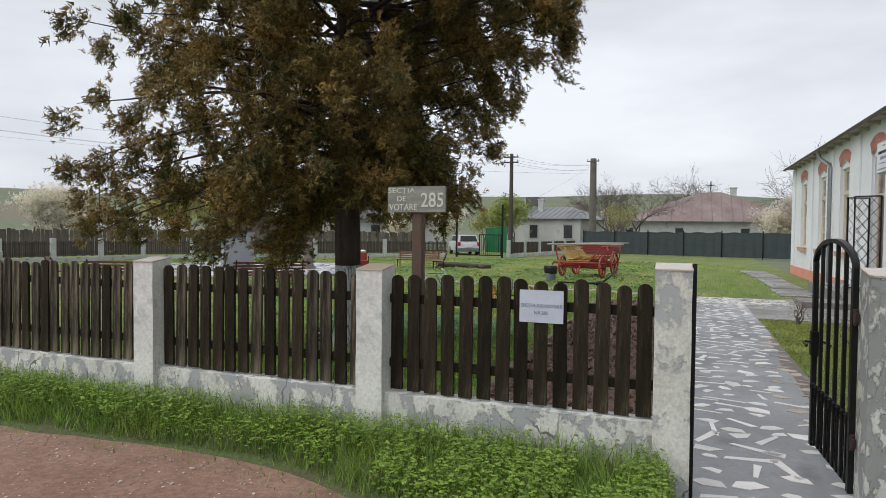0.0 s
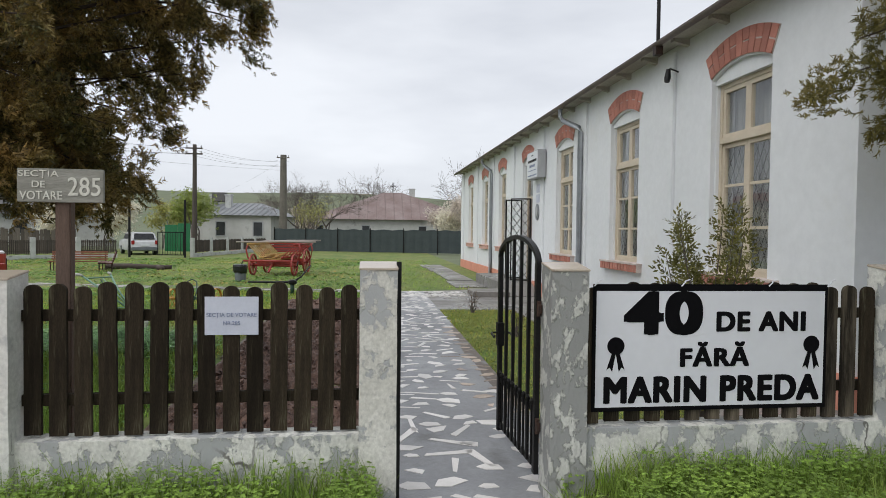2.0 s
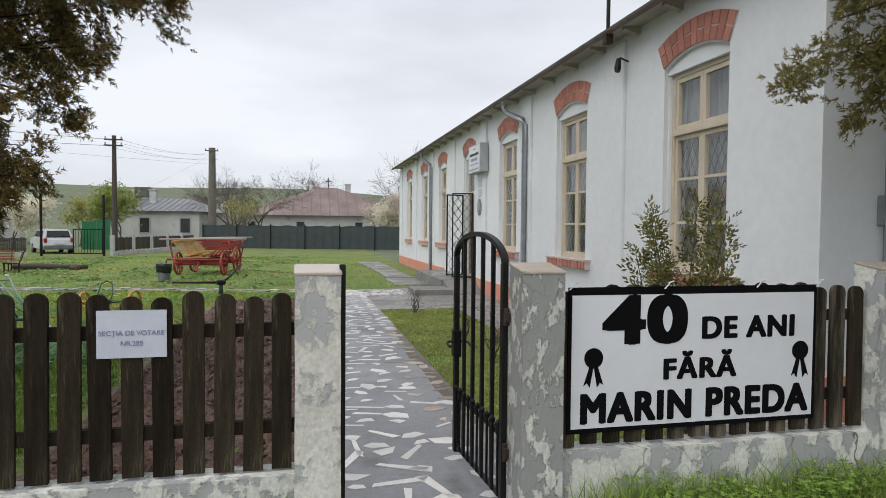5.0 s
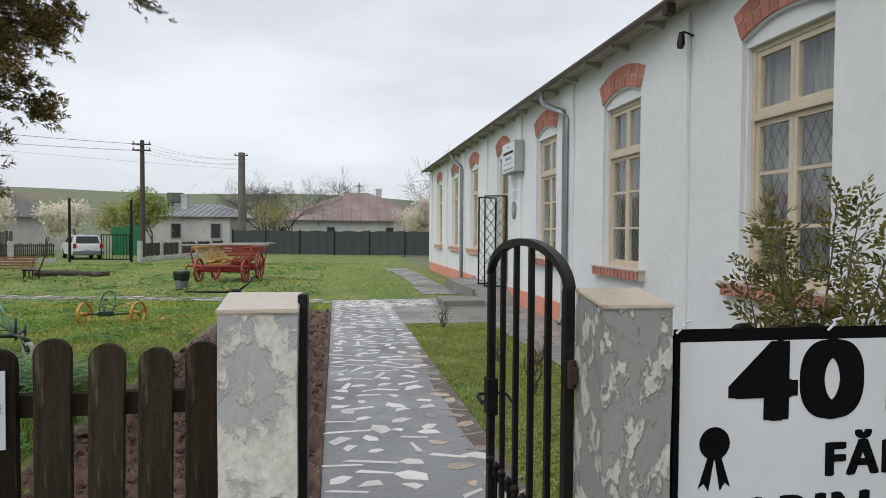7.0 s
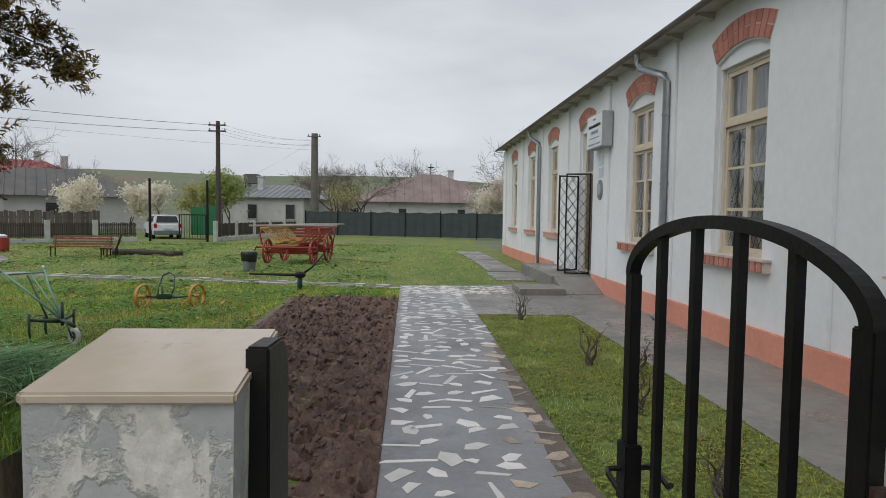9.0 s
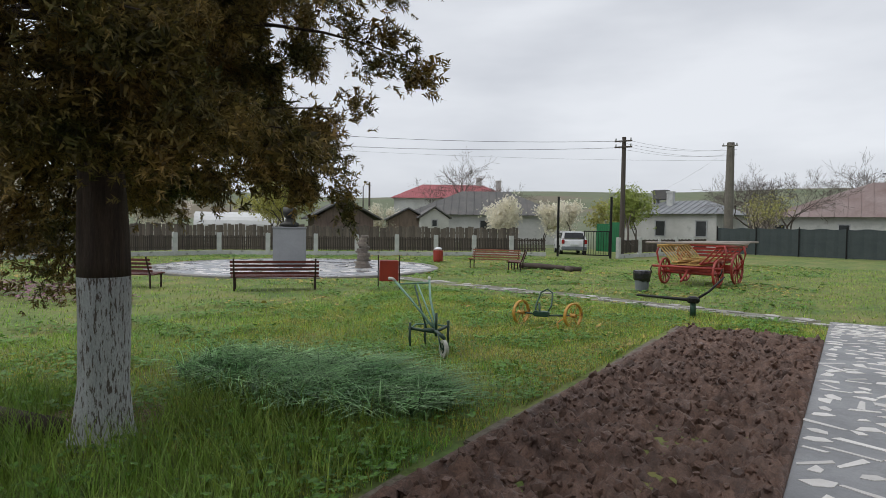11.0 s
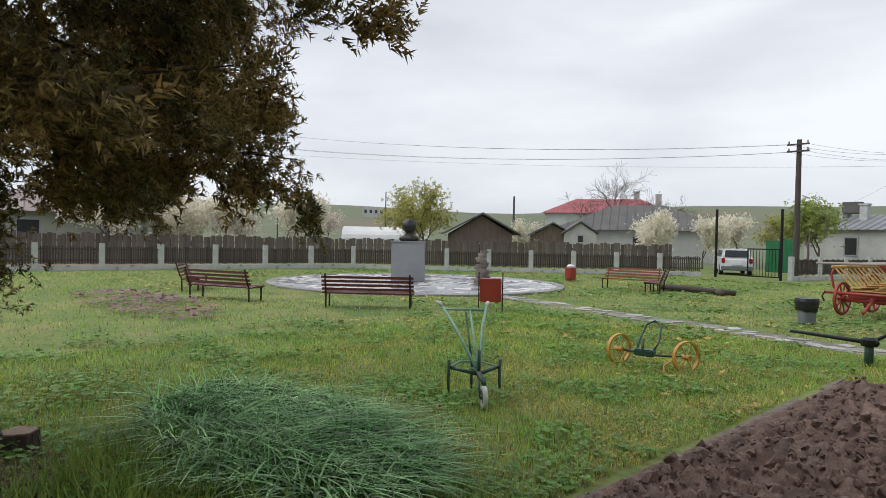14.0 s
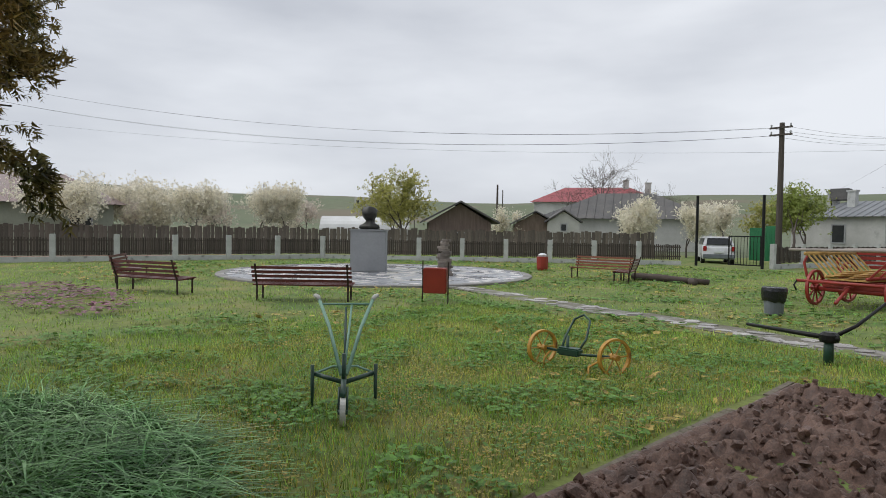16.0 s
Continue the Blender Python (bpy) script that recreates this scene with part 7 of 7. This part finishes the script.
for k, (xa, ya, xb, yb) in enumerate(((-1.55, 0.2, 1.3, 0.6), (-1.2, 0.5, 1.55, 0.15), (-0.9, 1.1, 1.2, 1.3), (-1.0, 1.6, 1.3, 1.7))):
    t = thing("peeled_pole", wg.matrix_basis @ pose(0, 0, 0), "long peeled grey pole laid across the wagon", "pole", "wagon poles")
    bar_part("shaft", [(xa, ya, 1.165 + 0.005 * k), ((xa + xb) / 2, (ya + yb) / 2, 1.18 + 0.01 * k), (xb, yb, 1.17 + 0.02 * k)], [0.03, 0.035, 0.028], PEELED, t)

# ---- white car on the lane ----
CARW = material("white_car_paint", (0.62, 0.63, 0.65), None, 0.2, scale=1, grain=0.0)
CARG = material("tinted_car_glass", (0.015, 0.017, 0.02), None, 0.05, grain=0.0)
TYRE = material("tyre_rubber", (0.015, 0.015, 0.016), None, 0.8, scale=8, grain=0.1)
TAIL = material("red_lamp_plastic", (0.35, 0.02, 0.02), None, 0.2, grain=0.0)
cr = thing("car", pose(-13.2, 39.2, G - 0.03, 0, 0, 30) @ Matrix.Diagonal((0.88, 0.88, 0.88, 1)), "white hatchback car parked on the lane", "car")
bm = bmesh.new()
prof = [(-1.95, 0.35), (-2.0, 0.7), (-1.9, 0.95), (-1.0, 1.02), (-0.95, 1.02), (1.75, 1.04), (1.92, 0.9), (1.98, 0.55), (1.9, 0.3)]
rings = []
for yy, k in ((-0.82, 0.95), (-0.80, 1.0), (0.80, 1.0), (0.82, 0.95)):
    rings.append([bm.verts.new((yy, -x * (1 if k == 1 else 0.985), z if k == 1 else 0.35 + (z - 0.35) * 0.92)) for x, z in prof])
for a, b in zip(rings, rings[1:]):
    for j in range(len(prof)):
        bm.faces.new((a[j], a[(j + 1) % len(prof)], b[(j + 1) % len(prof)], b[j]))
bm.faces.new(rings[0][::-1])
bm.faces.new(rings[-1])
body = part("body", bm, CARW, cr, bevel=0.03)
bm = bmesh.new()
v = box(bm, -0.78, 0.78, -1.85, 1.0, 1.0, 1.5)
for q in v[4:]:
    q.co.x *= 0.8
    q.co.y = q.co.y * 0.72 if q.co.y > 0 else q.co.y * 0.86
part("cabin", bm, CARW, cr, bevel=0.06)
bm = bmesh.new()
v = box(bm, -0.62, 0.62, -1.86, -1.6, 1.06, 1.42)
for q in v[4:]:
    q.co.x *= 0.9
    q.co.y += 0.2
part("rear_window", bm, CARG, cr, bevel=0.02)
for s in (-1, 1):
    bm = bmesh.new()
    v = box(bm, -0.025, 0.025, -1.45, 0.75, 1.07, 1.40)
    for q in v[4:]:
        q.co.y *= 0.78
        q.co.x -= s * 0.1
    o = part("side_window", bm, CARG, cr, bevel=0.01)
    o.matrix_basis = pose(s * 0.76, 0, 0)
    bm = bmesh.new()
    box(bm, s * 0.7 - 0.09, s * 0.7 + 0.09, -2.0, -1.88, 0.72, 0.98)
    part("tail_light", bm, TAIL, cr, "red tail light", bevel=0.02)
    for yy in (-1.25, 1.25):
        bm = bmesh.new()
        lathe(bm, [(0.2, -0.1), (0.3, -0.09), (0.31, 0.0), (0.3, 0.09), (0.2, 0.1)], 20, pose(s * 0.74, yy, 0.31, 0, 90, 0))
        w_ = part("wheel", bm, TYRE, cr)
        bm = bmesh.new()
        lathe(bm, [(0.05, -0.11), (0.19, -0.105), (0.19, 0.105), (0.05, 0.11)], 14, pose(s * 0.74, yy, 0.31, 0, 90, 0))
        part("rim", bm, STEEL, w_)
bm = bmesh.new()
box(bm, -0.26, 0.26, -2.03, -1.98, 0.62, 0.74)
part("number_plate", bm, SIGN_WHITE, cr, "white number plate")
bm = bmesh.new()
box(bm, -0.8, 0.8, -2.03, -1.9, 0.33, 0.55)
part("bumper", bm, TBLUE, cr, bevel=0.03)

# ---- stones: bed edging, stepping walk, path shards ----
EDGE = material("earthy_edging", (0.12, 0.10, 0.075), (0.17, 0.145, 0.11), 0.8, scale=4, bump=0.5, grain=0.2, stain=(0.07, 0.06, 0.03), stain_at=(0.52, 0.6), stain_scale=5)
R = random.Random(3)
ed = tagged(new("bed_edging"), "grey earth-stained edging along the dug bed", "edging", kind="structure")
for k in range(14):
    bm = bmesh.new()
    y = SY0 + 0.3 + k * 0.69
    box(bm, -0.04, 0.04, 0, 0.67, -0.06, 0.03)
    o = part("kerb_stone", bm, EDGE, ed, bevel=0.012)
    o.matrix_basis = pose(SX0 - 0.03 + R.uniform(-0.015, 0.015), y, G + R.uniform(-0.03, -0.005), R.uniform(-1, 1), R.uniform(-4, 4), R.uniform(-2, 2))
STRIP = material("wet_stepping_stone", (0.34, 0.32, 0.30), (0.24, 0.225, 0.21), 0.25, scale=3, bump=0.4, grain=0.15, rough2=0.5, island=0.3)
WALKBED = material("muddy_stone_bed", (0.085, 0.09, 0.04), (0.15, 0.135, 0.105), 0.4, scale=2.5, bump=0.6, grain=0.25, rough2=0.8, stain=(0.26, 0.25, 0.235), stain_at=(0.5, 0.6), stain_scale=2.2)
sw_ = tagged(new("stone_walk"), "wet uneven flagstone walk across the lawn", "path", kind="structure")
bm = bmesh.new()
pts = [-11.0 + 0.4 * k for k in range(29)]
prism(bm, [(x, strip_y(x) - 0.36) for x in pts] + [(x, strip_y(x) + 0.36) for x in pts[::-1]], G - 0.06, G + 0.008)
part("bed", bm, WALKBED, sw_)
x = -10.9
while x < 0.3:
    for off in (-0.18, 0.17):
        m = R.randrange(5, 8)
        sx, sy = R.uniform(0.10, 0.21), R.uniform(0.09, 0.17)
        if R.random() < 0.22:
            continue
        bm = bmesh.new()
        prism(bm, [(sx * R.uniform(0.85, 1.1) * math.cos(6.283 * j / m), sy * R.uniform(0.85, 1.1) * math.sin(6.283 * j / m)) for j in range(m)], -0.02, 0.02)
        o = part("flagstone", bm, STRIP, sw_)
        o.matrix_basis = pose(x + R.uniform(-0.08, 0.08), strip_y(x) + off + R.uniform(-0.07, 0.07), G + 0.001, R.uniform(-2, 2), R.uniform(-2, 2), R.uniform(-60, 60))
    x += 0.36


def shard_mesh(kind, mat, name):
    bm = bmesh.new()
    r = random.Random(kind)
    if kind % 3 == 0:
        L, W = r.uniform(0.09, 0.15), r.uniform(0.016, 0.03)
        p = [(-L, -W), (L * r.uniform(0.8, 1), -W * r.uniform(0.4, 1)), (L, W * r.uniform(0.5, 1)), (-L * r.uniform(0.7, 1), W)]
    elif kind % 3 == 1:
        s = r.uniform(0.07, 0.11)
        p = [(-s, -s * 0.45), (s * r.uniform(0.6, 1.1), -s * 0.5), (s * r.uniform(0.3, 0.9), s * 0.5), (-s * r.uniform(0.2, 0.8), s * 0.42)]
    else:
        s = r.uniform(0.07, 0.105)
        p = [(-s, -s * 0.3), (-s * 0.2, -s * 0.65), (s, -s * 0.25), (s * 0.5, s * 0.5), (-s * 0.5, s * 0.45)]
    prism(bm, p, -0.01, 0.0035)
    return finish(bm, name, mat)


MOSS = material("mossy_brown_grime", (0.075, 0.055, 0.04), (0.12, 0.09, 0.065), 0.45, scale=6, bump=0.4, grain=0.25, stain=(0.19, 0.19, 0.19), stain_at=(0.52, 0.6), stain_scale=4)
bm = bmesh.new()
gr = [(PX1 - 0.006, 5.0)] + [(PX1 - 0.006, 10.8)] + [(PX1 - 0.05 - 0.13 * math.sin(math.pi * q / 14) * (0.6 + 0.5 * abs(math.sin(q * 2.3))), 10.8 - 5.8 * q / 14) for q in range(15)]
prism(bm, gr, G + 0.0, G + 0.0165)
solid("mossy_edge", bm, MOSS, "brown mossy grime along the path edge", "moss", kind="structure")
SHARDS = [shard_mesh(k, MARBLE, "shard") for k in range(18)]
SLATES = [shard_mesh(k + 40, SLATE, "shard") for k in range(8)]
path_ob = bpy.data.objects["garden_path"]
n_rows = int((16.5 - 2.75) / 0.235)
for i in range(n_rows):
    for j in range(5):
        u, w_ = PX0 + (PX1 - PX0) * (j + 0.5) / 5, 2.8 + 0.235 * (i + 0.5 + 0.25 * (j % 2))
        xx, yy = u + R.uniform(-0.07, 0.07), w_ + R.uniform(-0.07, 0.07)
        brown = j == 4 and 5.0 < yy < 10.5 and R.random() < 0.85 or j == 3 and 6.0 < yy < 8.5 and R.random() < 0.4
        o = part("shard", (SLATES if brown else SHARDS)[R.randrange(8 if brown else 18)], None, path_ob)
        a = R.choice((R.uniform(-35, 35), R.uniform(0, 360)))
        s = R.uniform(0.75, 1.4)
        o.matrix_basis = pose(min(max(xx, PX0 + 0.11), PX1 - 0.11), yy, G + 0.015, 0, 0, a) @ Matrix.Diagonal((s, s, 1, 1))
bm = bmesh.new()
for k in range(260):
    xx, yy = R.uniform(0.4, 2.5), R.uniform(15.2, 16.5)
    s = R.uniform(0.04, 0.09)
    m = R.randrange(3, 6)
    prism(bm, [(xx + s * R.uniform(0.7, 1.2) * math.cos(6.283 * q / m), yy + s * 0.7 * R.uniform(0.7, 1.2) * math.sin(6.283 * q / m)) for q in range(m)], G, G + 0.0185 + 0.002 * R.random())
tagged(solid("far_shards", bm, MARBLE), "white shards set in the far end of the path", "paving", kind="stuff")
# cut stump and fallen litter at the foot of the old tree
R = random.Random(71)
sx, sy, sz = -4.30, 7.30, lawn_height(-4.30, 7.30)
stump = thing("tree_stump", pose(sx, sy, sz), "low sawn tree stump with brown bark beside the trunk", "stump")
bm = bmesh.new()
rings = []
for z, r in ((-0.02, 0.145), (0.04, 0.12), (0.10, 0.112), (0.15, 0.11)):
    rings.append([bm.verts.new((r * (1 + 0.07 * math.sin(5 * a) + 0.05 * math.sin(11 * a + 1)) * math.cos(a), r * (1 + 0.07 * math.sin(5 * a) + 0.05 * math.sin(11 * a + 1)) * math.sin(a), z)) for a in [6.2832 * k / 36 for k in range(36)]])
for lo, hi in zip(rings, rings[1:]):
    for k in range(36):
        bm.faces.new((lo[k], lo[(k + 1) % 36], hi[(k + 1) % 36], hi[k]))
bm.faces.new(rings[-1])
part("bark", bm, THUJA_BARK, stump, "dark brown bark")
bm = bmesh.new()
prism(bm, [(0.098 * (1 + 0.06 * math.sin(5 * a)) * math.cos(a), 0.098 * (1 + 0.06 * math.sin(5 * a)) * math.sin(a)) for a in [6.2832 * k / 36 for k in range(36)]], 0.149, 0.156)
part("cut_face", bm, material("weathered_cut_wood", (0.33, 0.25, 0.19), (0.22, 0.15, 0.11), 0.85, scale=14, bump=0.4, bump_scale=60, grain=0.3), stump, "weathered pale sawn face")
LITTER = leaf_material("fallen_thuja_litter", (0.17, 0.085, 0.06), (0.36, 0.25, 0.20), 0.5)
v, f = [], []
for k in range(3200):
    a, q = R.uniform(0, 6.2832), 0.55 * math.sqrt(R.random())
    x, y = -3.93 + q * math.cos(a), 7.10 + 0.75 * q * math.sin(a)
    z = lawn_height(x, y) + R.uniform(0.004, 0.03)
    w, l, b, tilt = R.uniform(0.005, 0.011), R.uniform(0.009, 0.024), R.uniform(0, 6.2832), R.uniform(-0.008, 0.008)
    cx, cy = math.cos(b), math.sin(b)
    n0 = len(v)
    v += [(x - l * cx, y - l * cy, z - tilt), (x + w * cy, y - w * cx, z + 0.003), (x + l * cx, y + l * cy, z + tilt), (x - w * cy, y + w * cx, z + 0.003)]
    f.append((n0, n0 + 1, n0 + 2, n0 + 3))
tagged(new("leaf_litter", raw_mesh("leaf_litter", np.array(v), np.array(f), LITTER)), "brown fallen litter round the foot of the tree", "leaf litter", kind="stuff")
R = random.Random(17)
cl = bmesh.new()
for k in range(4200):
    x, y = R.uniform(SX0 + 0.06, SX1 - 0.06), R.uniform(SY0 + 0.1, SY1 - 0.08)
    s = R.uniform(0.011, 0.032) * (1.8 if R.random() < 0.12 else 1)
    g0 = len(cl.verts)
    c = Vector((x, y, soil_height(x, y) + s * 0.15))
    mm = Matrix.Translation(c) @ Euler((R.uniform(0, 6), R.uniform(0, 6), R.uniform(0, 6))).to_matrix().to_4x4() @ Matrix.Diagonal((s * R.uniform(0.8, 1.3), s * R.uniform(0.7, 1.1), s * R.uniform(0.5, 0.8), 1))
    for f in bmesh.ops.create_icosphere(cl, subdivisions=1, radius=1.0, matrix=mm)["verts"]:
        f.co += 0.6 * s * noise.noise_vector(f.co * 32)
solid("soil_clods", cl, SOIL, "loose clods of dark soil on the dug bed", "soil clods", kind="stuff")

peb = bmesh.new()
for k in range(1800):
    x, y = R.uniform(-6.5, 0.5), R.uniform(1.6, 3.6)
    if y < fence_edge(x) - 0.02:
        s = R.uniform(0.003, 0.009) * (2.2 if R.random() < 0.05 else 1)
        bmesh.ops.create_icosphere(peb, subdivisions=1, radius=1.0, matrix=pose(x, y, G + 0.005 + s * 0.25, 0, 0, R.uniform(0, 360)) @ Matrix.Diagonal((s * 1.3, s, s * 0.6, 1)))
PEB = material("pale_gravel", (0.46, 0.40, 0.35), (0.32, 0.25, 0.20), 0.6, scale=20, grain=0.1, island=0.4)
solid("gravel", peb, PEB, "pale gravel chips on the dirt path", "gravel", kind="stuff")
